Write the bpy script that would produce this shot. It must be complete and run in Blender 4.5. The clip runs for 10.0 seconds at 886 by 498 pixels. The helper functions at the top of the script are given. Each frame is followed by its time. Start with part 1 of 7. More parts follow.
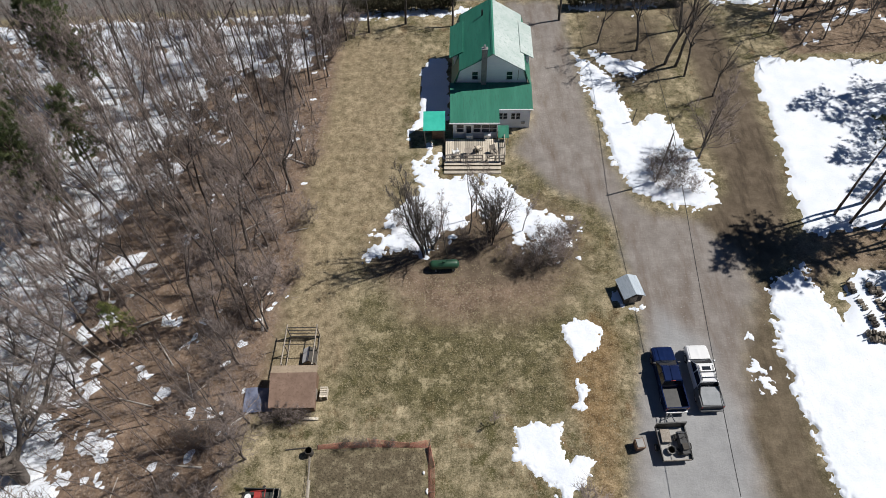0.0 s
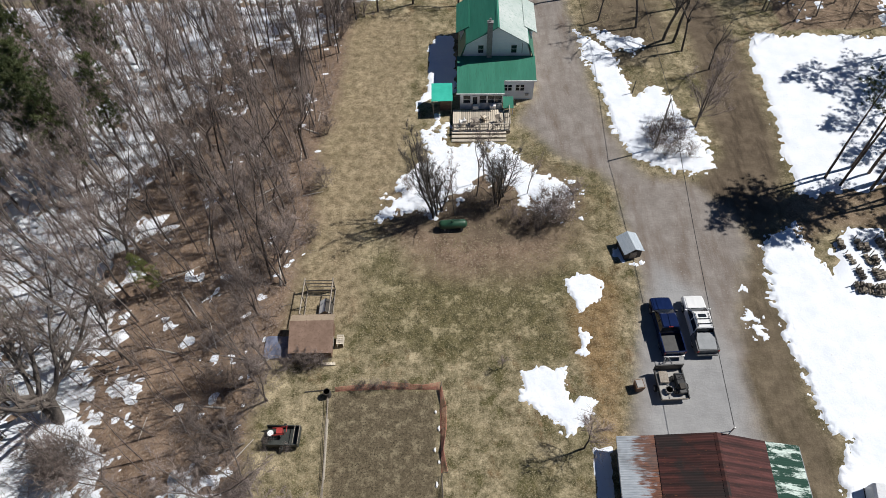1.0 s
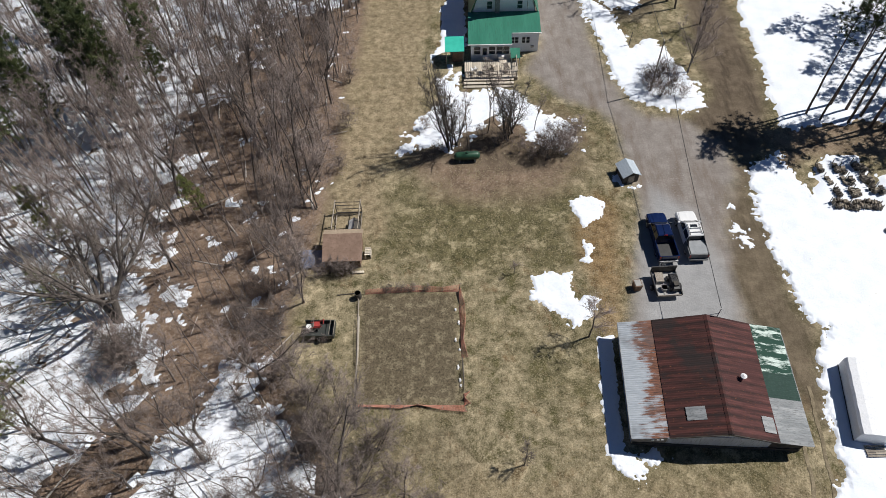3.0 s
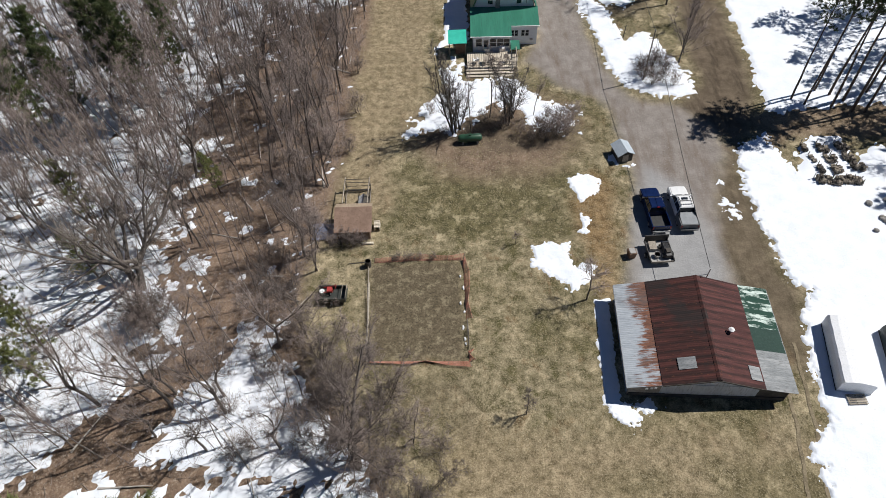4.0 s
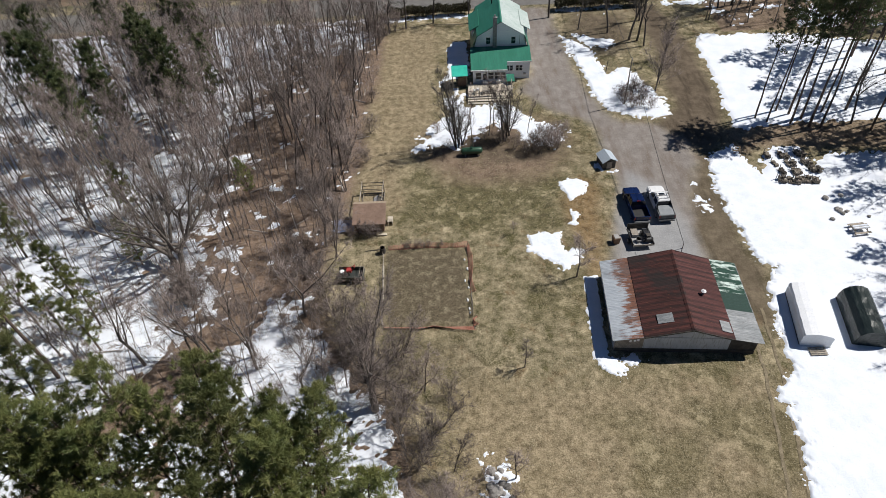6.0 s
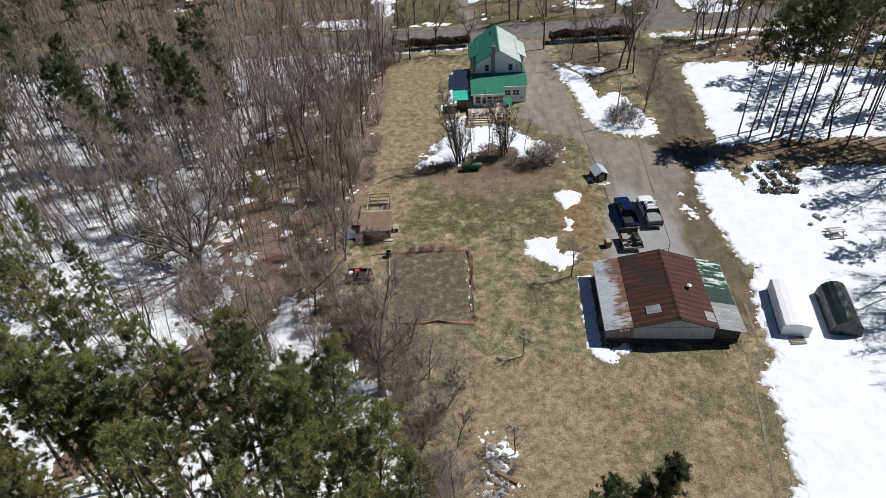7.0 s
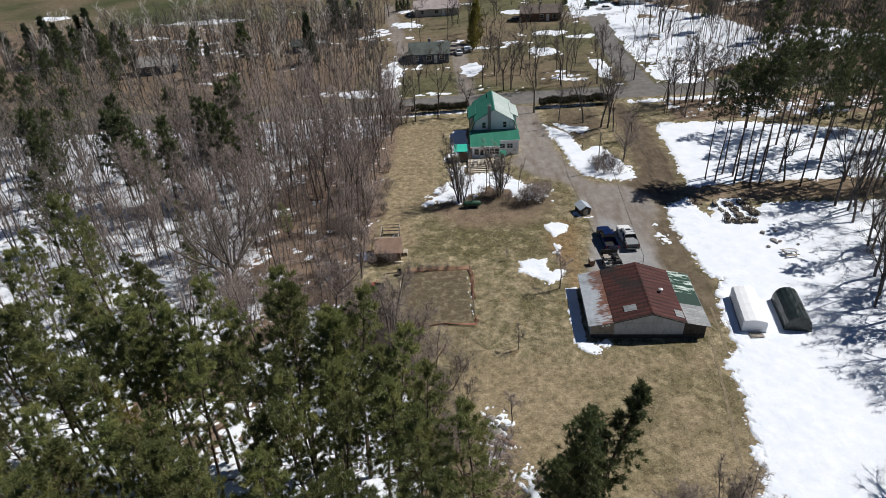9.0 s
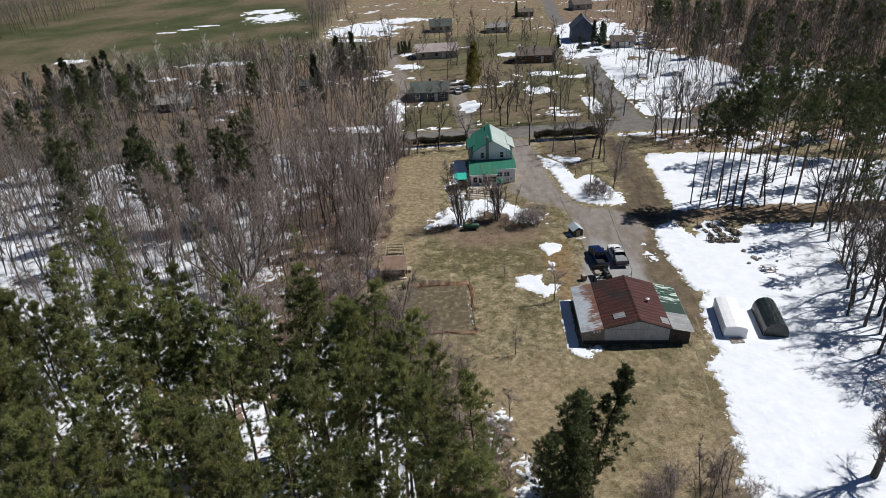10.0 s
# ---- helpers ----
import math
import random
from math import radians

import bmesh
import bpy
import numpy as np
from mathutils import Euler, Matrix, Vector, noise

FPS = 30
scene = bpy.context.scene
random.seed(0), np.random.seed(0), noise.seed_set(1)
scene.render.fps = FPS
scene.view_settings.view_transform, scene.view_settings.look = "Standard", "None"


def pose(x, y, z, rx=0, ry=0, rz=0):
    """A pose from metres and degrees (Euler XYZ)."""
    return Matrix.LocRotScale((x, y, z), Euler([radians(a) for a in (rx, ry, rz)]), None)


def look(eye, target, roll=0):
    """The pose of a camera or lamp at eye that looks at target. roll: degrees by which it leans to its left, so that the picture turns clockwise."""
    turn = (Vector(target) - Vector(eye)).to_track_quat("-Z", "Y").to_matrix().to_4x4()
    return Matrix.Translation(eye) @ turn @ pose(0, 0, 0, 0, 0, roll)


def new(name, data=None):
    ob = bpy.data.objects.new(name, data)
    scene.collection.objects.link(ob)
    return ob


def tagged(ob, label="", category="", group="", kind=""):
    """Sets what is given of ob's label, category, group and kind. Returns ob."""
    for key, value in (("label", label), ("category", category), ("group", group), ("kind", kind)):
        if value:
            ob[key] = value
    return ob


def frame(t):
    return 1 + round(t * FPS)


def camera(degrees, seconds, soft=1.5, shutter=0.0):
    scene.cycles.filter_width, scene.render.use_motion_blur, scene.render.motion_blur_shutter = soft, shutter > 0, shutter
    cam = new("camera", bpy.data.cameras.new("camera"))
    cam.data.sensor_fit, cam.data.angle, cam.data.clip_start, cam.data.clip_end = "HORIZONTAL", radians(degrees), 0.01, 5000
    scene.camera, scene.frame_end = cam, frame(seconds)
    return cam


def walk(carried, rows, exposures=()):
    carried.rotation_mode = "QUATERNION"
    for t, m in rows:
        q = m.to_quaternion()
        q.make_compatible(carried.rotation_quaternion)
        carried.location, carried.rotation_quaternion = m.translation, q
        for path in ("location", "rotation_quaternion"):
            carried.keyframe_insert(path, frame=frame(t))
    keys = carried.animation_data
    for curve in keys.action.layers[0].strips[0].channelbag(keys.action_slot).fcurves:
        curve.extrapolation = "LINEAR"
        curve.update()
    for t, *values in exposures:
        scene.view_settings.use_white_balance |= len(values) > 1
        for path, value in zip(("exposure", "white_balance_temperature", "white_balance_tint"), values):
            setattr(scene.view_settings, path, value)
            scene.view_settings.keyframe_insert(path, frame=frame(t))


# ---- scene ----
cam = camera(69.4, 10.0, soft=0.8)
PATH = [
    (0, (0.985, -1.259, 51.403), (0.958, -0.075, 49.79), -2.0),
    (0.5, (0.561, -3.877, 51.401), (0.533, -2.692, 49.79), -2.1),
    (1, (0.138, -6.48, 51.412), (0.109, -5.292, 49.804), -2.2),
    (1.5, (-0.267, -9.073, 51.422), (-0.299, -7.883, 49.815), -2.5),
    (2, (-0.686, -11.709, 51.425), (-0.72, -10.516, 49.82), -2.6),
    (2.5, (-1.095, -14.448, 51.42), (-1.13, -13.251, 49.818), -2.8),
    (4, (-2.058, -23.224, 51.396), (-2.092, -21.973, 49.837), -3.0),
    (4.5, (-2.295, -26.283, 51.359), (-2.327, -24.998, 49.827), -3.0),
    (5, (-2.467, -29.425, 51.286), (-2.499, -28.093, 49.795), -3.0),
    (5.5, (-2.606, -32.646, 51.208), (-2.638, -31.264, 49.762), -3.1),
    (7, (-3.011, -42.49, 50.905), (-3.041, -40.97, 49.606), -3.2),
    (7.5, (-3.226, -45.826, 50.853), (-3.253, -44.263, 49.606), -3.2),
    (8, (-3.499, -49.24, 50.806), (-3.522, -47.637, 49.612), -3.1),
    (8.5, (-3.784, -52.781, 50.771), (-3.801, -51.138, 49.631), -3.0),
    (9, (-4.065, -56.37, 50.747), (-4.078, -54.69, 49.661), -2.9),
    (9.5, (-4.338, -59.925, 50.737), (-4.345, -58.21, 49.708), -2.9),
    (10, (-4.606, -63.452, 50.73), (-4.609, -61.704, 49.758), -2.8),
]
walk(cam, [(t, look(eye, target, roll)) for t, eye, target, roll in PATH], exposures=[(0.0, -0.05), (4.5, 0.0), (7.0, -0.06), (10.0, -0.14)])

# ---- world, sun ----
world = bpy.data.worlds.new("sky")
scene.world = world
world.use_nodes = True
wn = world.node_tree
sky = wn.nodes.new("ShaderNodeTexSky")
sky.sky_type = "NISHITA"
sky.sun_disc = False
sky.ozone_density, sky.dust_density = 10.0, 0.0
SUN_ELEV, SUN_X, SUN_Y = 52.0, 1.0, 0.31
sky.sun_elevation = radians(SUN_ELEV)
sky.sun_rotation = math.atan2(SUN_X, SUN_Y)
wn.links.new(sky.outputs[0], wn.nodes["Background"].inputs[0])
wn.nodes["Background"].inputs[1].default_value = 0.037
sun = new("sun", bpy.data.lights.new("sun", "SUN"))
sun.data.energy, sun.data.angle, sun.data.color = 4.95, radians(0.53), (1.0, 0.965, 0.91)
_h = math.tan(radians(SUN_ELEV)) * math.hypot(SUN_X, SUN_Y)
sun.matrix_world = look((SUN_X * 90, SUN_Y * 90, _h * 90), (0, 0, 0))

# ---- numeric helpers ----


def lattice(ix, iy, seed):
    h = (ix.astype(np.int64) * 374761393 + iy.astype(np.int64) * 668265263 + seed * 1442695041) & 0x7FFFFFFF
    h = ((h ^ (h >> 13)) * 1274126177) & 0x7FFFFFFF
    return ((h ^ (h >> 16)) & 0xFFFF) / 65535.0


def vnoise(x, y, seed=0):
    ix, iy = np.floor(x), np.floor(y)
    fx, fy = x - ix, y - iy
    fx, fy = fx * fx * (3 - 2 * fx), fy * fy * (3 - 2 * fy)
    a, b = lattice(ix, iy, seed), lattice(ix + 1, iy, seed)
    c, d = lattice(ix, iy + 1, seed), lattice(ix + 1, iy + 1, seed)
    return (a * (1 - fx) + b * fx) * (1 - fy) + (c * (1 - fx) + d * fx) * fy


def fbm(x, y, size, octaves=4, seed=0):
    """Fractal noise from -1 to 1 with features of that size in metres."""
    total, amp, norm = 0.0, 1.0, 0.0
    for k in range(octaves):
        total = total + amp * (vnoise(x / size + 17.3 * k, y / size - 9.1 * k, seed + k) * 2 - 1)
        norm += amp
        amp *= 0.55
        size *= 0.5
    return total / norm


def inside(x, y, pts):
    """Distance to the edge of a polygon, positive inside."""
    best, odd = np.full(np.shape(x), 1e9), np.zeros(np.shape(x), bool)
    for (ax, ay), (bx, by) in zip(pts, pts[1:] + pts[:1]):
        ex, ey = bx - ax, by - ay
        s = np.clip(((x - ax) * ex + (y - ay) * ey) / (ex * ex + ey * ey), 0, 1)
        best = np.minimum(best, np.hypot(x - ax - s * ex, y - ay - s * ey))
        if ay != by:
            odd ^= ((ay > y) != (by > y)) & (x < ex * (y - ay) / ey + ax)
    return np.where(odd, best, -best)


def along(x, y, pts):
    """Distance to an open line of points."""
    best = np.full(np.shape(x), 1e9)
    for (ax, ay), (bx, by) in zip(pts, pts[1:]):
        ex, ey = bx - ax, by - ay
        s = np.clip(((x - ax) * ex + (y - ay) * ey) / (ex * ex + ey * ey), 0, 1)
        best = np.minimum(best, np.hypot(x - ax - s * ex, y - ay - s * ey))
    return best


def ramp(v, lo, hi):
    s = np.clip((v - lo) / (hi - lo), 0, 1)
    return s * s * (3 - 2 * s)


FOREST_W = [(-13, 76), (-13, 60), (-14.6, 45), (-14.4, 32), (-15.5, 22), (-17.2, 10), (-14, 2), (-9, -2.5), (-6, -12), (-1, -24), (2, -60), (-150, -60), (-150, 76)]
DRIVE = [(9.0, 79), (10.9, 64), (10.6, 54), (8.3, 50), (10, 47.3), (11.8, 44.6), (16.2, 41.6), (18.2, 35), (18.1, 26), (15.6, 16.5), (14.2, 9.5), (25.4, 9.5),
         (25.0, 18), (27.2, 26), (29.6, 31), (29, 35.5), (26, 39), (21.8, 40.9), (19.2, 43.4), (17.9, 53), (16.8, 66), (16.6, 79)]
LANE_E = [(26, 39), (29.5, 43.5), (30.3, 52), (30.8, 62), (31, 78), (36, 78), (37.6, 64), (37.2, 52), (36.2, 41), (34, 35), (31, 32), (29, 35)]
MUD_E = [(24.5, 17), (26.5, 26), (30, 32), (33, 33), (30, 28), (30, 20), (30.2, 13), (31.2, 11.4), (29.6, 7), (28.6, 2), (27, 6), (25.6, 10)]
GARDEN = [(-10.6, 16.3), (-1.2, 16.5), (-1.0, 4.9), (-10.2, 5.3)]


def ground_z(x, y):
    x, y = np.asarray(x, float), np.asarray(y, float)
    rough = np.clip(inside(x, y, FOREST_W) / 8, 0, 1)
    return 0.05 * fbm(x, y, 6, 3, 5) + rough * 0.22 * fbm(x, y, 9, 4, 8)


def gz(x, y):
    return float(ground_z(np.array([x]), np.array([y]))[0])


# ---- materials ----


def shader(name):
    m = bpy.data.materials.new(name)
    m.use_nodes = True
    return m, m.node_tree, m.node_tree.nodes["Principled BSDF"]


def node(nt, kind, **sets):
    n = nt.nodes.new(kind)
    for k, v in sets.items():
        if k in n.inputs:
            n.inputs[k].default_value = v
    return n


def noise_node(nt, scale, detail=4.0, rough=0.6, vector=None, stretch=None, coords="Object"):
    n = node(nt, "ShaderNodeTexNoise", Scale=scale, Detail=detail, Roughness=rough)
    if vector is None:
        tc = nt.nodes.new("ShaderNodeTexCoord")
        vector = tc.outputs[coords]
    if stretch:
        mp = nt.nodes.new("ShaderNodeMapping")
        mp.inputs["Scale"].default_value = stretch
        nt.links.new(vector, mp.inputs[0])
        vector = mp.outputs[0]
    nt.links.new(vector, n.inputs["Vector"])
    return n.outputs["Fac"]


def sharpen(nt, fac, lo, hi):
    r = nt.nodes.new("ShaderNodeMapRange")
    r.inputs["From Min"].default_value, r.inputs["From Max"].default_value = lo, hi
    nt.links.new(fac, r.inputs["Value"])
    return r.outputs["Result"]


def blend(nt, fac, a, b, kind="MIX"):
    n = nt.nodes.new("ShaderNodeMix")
    n.data_type, n.blend_type = "RGBA", kind
    for slot, v in ((0, fac), (6, a), (7, b)):
        if isinstance(v, (int, float)):
            n.inputs[slot].default_value = v
        elif isinstance(v, tuple):
            n.inputs[slot].default_value = (*v[:3], 1)
        else:
            nt.links.new(v, n.inputs[slot])
    return n.outputs[2]


def bump(nt, bsdf, height, strength=0.4, distance=0.05):
    b = node(nt, "ShaderNodeBump", Strength=strength, Distance=distance)
    nt.links.new(height, b.inputs["Height"])
    nt.links.new(b.outputs[0], bsdf.inputs["Normal"])


def attribute(nt, name):
    a = nt.nodes.new("ShaderNodeAttribute")
    a.attribute_name = name
    return a.outputs["Fac"]


def surface(name, a, b, scale=3.0, rough=0.8, metal=0.0, c=None, fine=None, relief=0.3, dist=0.02, stretch=None, island=0.0, spread=0.0, lo=0.35, hi=0.65):
    """A worn surface: colours a and b in blotches, c in a finer grain; spread varies it from piece to piece."""
    m, nt, p = shader(name)
    big = noise_node(nt, scale, 5, 0.62, stretch=stretch)
    col = blend(nt, sharpen(nt, big, lo, hi), a, b)
    small = noise_node(nt, fine or scale * 6, 3, 0.6, stretch=stretch)
    if c:
        col = blend(nt, sharpen(nt, small, 0.52, 0.68), col, c)
    if spread or island:
        if island:
            g = nt.nodes.new("ShaderNodeNewGeometry")
            rnd, amount = g.outputs["Random Per Island"], island
        else:
            o = nt.nodes.new("ShaderNodeObjectInfo")
            rnd, amount = o.outputs["Random"], spread
        hsv = nt.nodes.new("ShaderNodeHueSaturation")
        nt.links.new(sharpen(nt, rnd, -(1 - amount) / (2 * amount), 1 + (1 - amount) / (2 * amount)), hsv.inputs["Value"])
        mr = hsv.inputs["Value"].links[0].from_node
        mr.inputs["From Min"].default_value, mr.inputs["From Max"].default_value = 0, 1
        mr.inputs["To Min"].default_value, mr.inputs["To Max"].default_value = 1 - amount, 1 + amount
        nt.links.new(col, hsv.inputs["Color"])
        col = hsv.outputs[0]
    nt.links.new(col, p.inputs["Base Color"])
    p.inputs["Roughness"].default_value, p.inputs["Metallic"].default_value = rough, metal
    if relief:
        bump(nt, p, small, relief, dist)
    return m


def make_ground():
    m, nt, p = shader("ground_cover")
    tc = nt.nodes.new("ShaderNodeTexCoord").outputs["Object"]
    n_big, n_mid = noise_node(nt, 0.11, 5, 0.65, tc), noise_node(nt, 0.55, 6, 0.68, tc)
    n_fine, n_grit = noise_node(nt, 4.0, 5, 0.7, tc), noise_node(nt, 14.0, 3, 0.7, tc)
    n_streak = noise_node(nt, 0.5, 5, 0.62, tc, stretch=(1.5, 0.3, 1))
    n_clump, n_grain = noise_node(nt, 1.15, 8, 0.76, tc), noise_node(nt, 7.0, 4, 0.75, tc)
    n_patch, n_tint = noise_node(nt, 0.42, 8, 0.76, tc), noise_node(nt, 0.42, 6, 0.7, tc, stretch=(1.1, 0.8, 1))
    dry = blend(nt, sharpen(nt, n_clump, 0.38, 0.64), (0.105, 0.09, 0.05), (0.36, 0.305, 0.197))
    pale = blend(nt, sharpen(nt, n_clump, 0.36, 0.6), (0.21, 0.172, 0.102), (0.52, 0.435, 0.29))
    olive = blend(nt, sharpen(nt, n_clump, 0.4, 0.66), (0.06, 0.058, 0.023), (0.14, 0.122, 0.058))
    russet = blend(nt, sharpen(nt, n_clump, 0.4, 0.62), (0.088, 0.06, 0.032), (0.25, 0.178, 0.1))
    dry = blend(nt, sharpen(nt, n_patch, 0.515, 0.61), dry, pale)
    dry = blend(nt, sharpen(nt, n_patch, 0.48, 0.4), dry, olive)
    dry = blend(nt, sharpen(nt, n_tint, 0.56, 0.65), dry, russet)
    dry = blend(nt, sharpen(nt, n_big, 0.52, 0.66), dry, blend(nt, 0.5, dry, olive))
    tan = blend(nt, sharpen(nt, n_clump, 0.38, 0.62), (0.15, 0.115, 0.07), (0.4, 0.32, 0.21))
    dry = blend(nt, attribute(nt, "tan"), dry, tan)
    moss = blend(nt, sharpen(nt, n_clump, 0.4, 0.64), (0.05, 0.048, 0.02), (0.155, 0.135, 0.066))
    moss = blend(nt, sharpen(nt, n_patch, 0.53, 0.6), moss, (0.33, 0.285, 0.175))
    dry = blend(nt, attribute(nt, "moss"), dry, moss)
    dry = blend(nt, attribute(nt, "rust"), dry, blend(nt, sharpen(nt, n_clump, 0.38, 0.62), (0.11, 0.062, 0.026), (0.3, 0.19, 0.09)))
    dry = blend(nt, sharpen(nt, n_grain, 0.48, 0.36), dry, blend(nt, 0.5, dry, (0.035, 0.03, 0.016)))
    dry = blend(nt, sharpen(nt, n_grain, 0.54, 0.66), dry, blend(nt, 0.42, dry, (0.56, 0.49, 0.35)))
    litter = blend(nt, sharpen(nt, n_mid, 0.35, 0.65), (0.115, 0.078, 0.055), (0.29, 0.207, 0.152))
    litter = blend(nt, sharpen(nt, n_fine, 0.52, 0.66), litter, (0.37, 0.3, 0.24))
    litter = blend(nt, sharpen(nt, n_grit, 0.54, 0.66), litter, (0.035, 0.024, 0.016))
    gravel = blend(nt, sharpen(nt, n_mid, 0.3, 0.7), (0.185, 0.162, 0.146), (0.3, 0.274, 0.254))
    gravel = blend(nt, sharpen(nt, n_streak, 0.46, 0.72), gravel, (0.165, 0.132, 0.11))
    gravel = blend(nt, sharpen(nt, n_fine, 0.58, 0.74), gravel, (0.34, 0.318, 0.3))
    mud = blend(nt, sharpen(nt, n_mid, 0.35, 0.65), (0.085, 0.066, 0.047), (0.165, 0.13, 0.094))
    mud = blend(nt, sharpen(nt, n_streak, 0.5, 0.62), mud, (0.075, 0.058, 0.042))
    soil = blend(nt, sharpen(nt, n_fine, 0.4, 0.65), (0.075, 0.06, 0.04), (0.16, 0.13, 0.088))
    soil = blend(nt, sharpen(nt, n_clump, 0.5, 0.66), soil, (0.27, 0.23, 0.155))
    soil = blend(nt, sharpen(nt, n_grain, 0.46, 0.36), soil, (0.03, 0.025, 0.018))
    field = blend(nt, sharpen(nt, n_big, 0.35, 0.65), (0.045, 0.056, 0.024), (0.082, 0.088, 0.042))
    pad = blend(nt, sharpen(nt, n_mid, 0.35, 0.65), (0.285, 0.29, 0.298), (0.355, 0.36, 0.368))
    pad = blend(nt, sharpen(nt, n_fine, 0.6, 0.74), pad, (0.26, 0.245, 0.23))
    road = blend(nt, sharpen(nt, n_mid, 0.35, 0.65), (0.13, 0.125, 0.12), (0.19, 0.182, 0.175))
    col = dry
    for name, tone in (("field", field), ("litter", litter), ("mud", mud), ("gravel", gravel), ("pad", pad), ("soil", soil), ("road", road)):
        col = blend(nt, attribute(nt, name), col, tone)
    nt.links.new(col, p.inputs["Base Color"])
    p.inputs["Roughness"].default_value = 0.95
    p.inputs["Specular IOR Level"].default_value = 0.15
    bump(nt, p, n_fine, 0.55, 0.12)
    return m


def make_snow():
    m, nt, p = shader("old_snow")
    a, b = noise_node(nt, 0.5, 5, 0.6), noise_node(nt, 5.0, 4, 0.65)
    col = blend(nt, sharpen(nt, a, 0.35, 0.65), (0.74, 0.79, 0.87), (0.83, 0.86, 0.92))
    col = blend(nt, sharpen(nt, b, 0.62, 0.78), col, (0.6, 0.58, 0.55))
    nt.links.new(col, p.inputs["Base Color"])
    p.inputs["Roughness"].default_value = 0.7
    p.inputs["Specular IOR Level"].default_value = 0.2
    bump(nt, p, b, 0.35, 0.08)
    return m


GROUND, SNOW = make_ground(), make_snow()
BARK = surface("grey_bark", (0.066, 0.054, 0.046), (0.15, 0.128, 0.113), 6, 0.95, c=(0.28, 0.25, 0.226), spread=0.5, relief=0.5)
DARK_BARK = surface("dark_bark", (0.04, 0.034, 0.03), (0.105, 0.092, 0.083), 6, 0.95, c=(0.17, 0.152, 0.138), spread=0.25, relief=0.4)
TWIG = surface("twig_bark", (0.125, 0.1, 0.09), (0.275, 0.226, 0.205), 3, 0.95, spread=0.45, relief=0)
PALE_BARK = surface("pale_bark", (0.42, 0.39, 0.36), (0.55, 0.52, 0.48), 5, 0.9, c=(0.12, 0.1, 0.09), relief=0.3)
PINE_BARK = surface("pine_bark", (0.085, 0.06, 0.045), (0.16, 0.115, 0.09), 6, 0.95, c=(0.05, 0.035, 0.03), relief=0.5)
NEEDLES = surface("pine_needles", (0.14, 0.175, 0.064), (0.3, 0.3, 0.118), 0.5, 0.5, spread=0.35, relief=0)
YELLOW_NEEDLES = surface("yellowish_pine_needles", (0.16, 0.15, 0.035), (0.32, 0.27, 0.07), 0.5, 0.5, spread=0.1, relief=0)
DARK_NEEDLES = surface("dark_pine_needles", (0.048, 0.072, 0.03), (0.115, 0.13, 0.05), 0.5, 0.55, spread=0.35, relief=0)
MID_NEEDLES = surface("young_pine_needles", (0.07, 0.1, 0.04), (0.16, 0.18, 0.075), 0.5, 0.55, spread=0.3, relief=0)
SPRUCE = surface("spruce_needles", (0.034, 0.056, 0.026), (0.07, 0.095, 0.04), 0.9, 0.6, spread=0.25, relief=0)


def let_light_through(m, share):
    """Thin needles pass part of the light that falls on their far side."""
    nt = m.node_tree
    p, out = nt.nodes["Principled BSDF"], nt.nodes["Material Output"]
    t, mix = nt.nodes.new("ShaderNodeBsdfTranslucent"), nt.nodes.new("ShaderNodeMixShader")
    nt.links.new(p.inputs["Base Color"].links[0].from_socket, t.inputs["Color"])
    mix.inputs[0].default_value = share
    nt.links.new(p.outputs[0], mix.inputs[1])
    nt.links.new(t.outputs[0], mix.inputs[2])
    nt.links.new(mix.outputs[0], out.inputs["Surface"])


let_light_through(NEEDLES, 0.5)
let_light_through(DARK_NEEDLES, 0.4)
let_light_through(MID_NEEDLES, 0.45)
let_light_through(YELLOW_NEEDLES, 0.5)
let_light_through(SPRUCE, 0.3)

# ---- mesh helpers ----


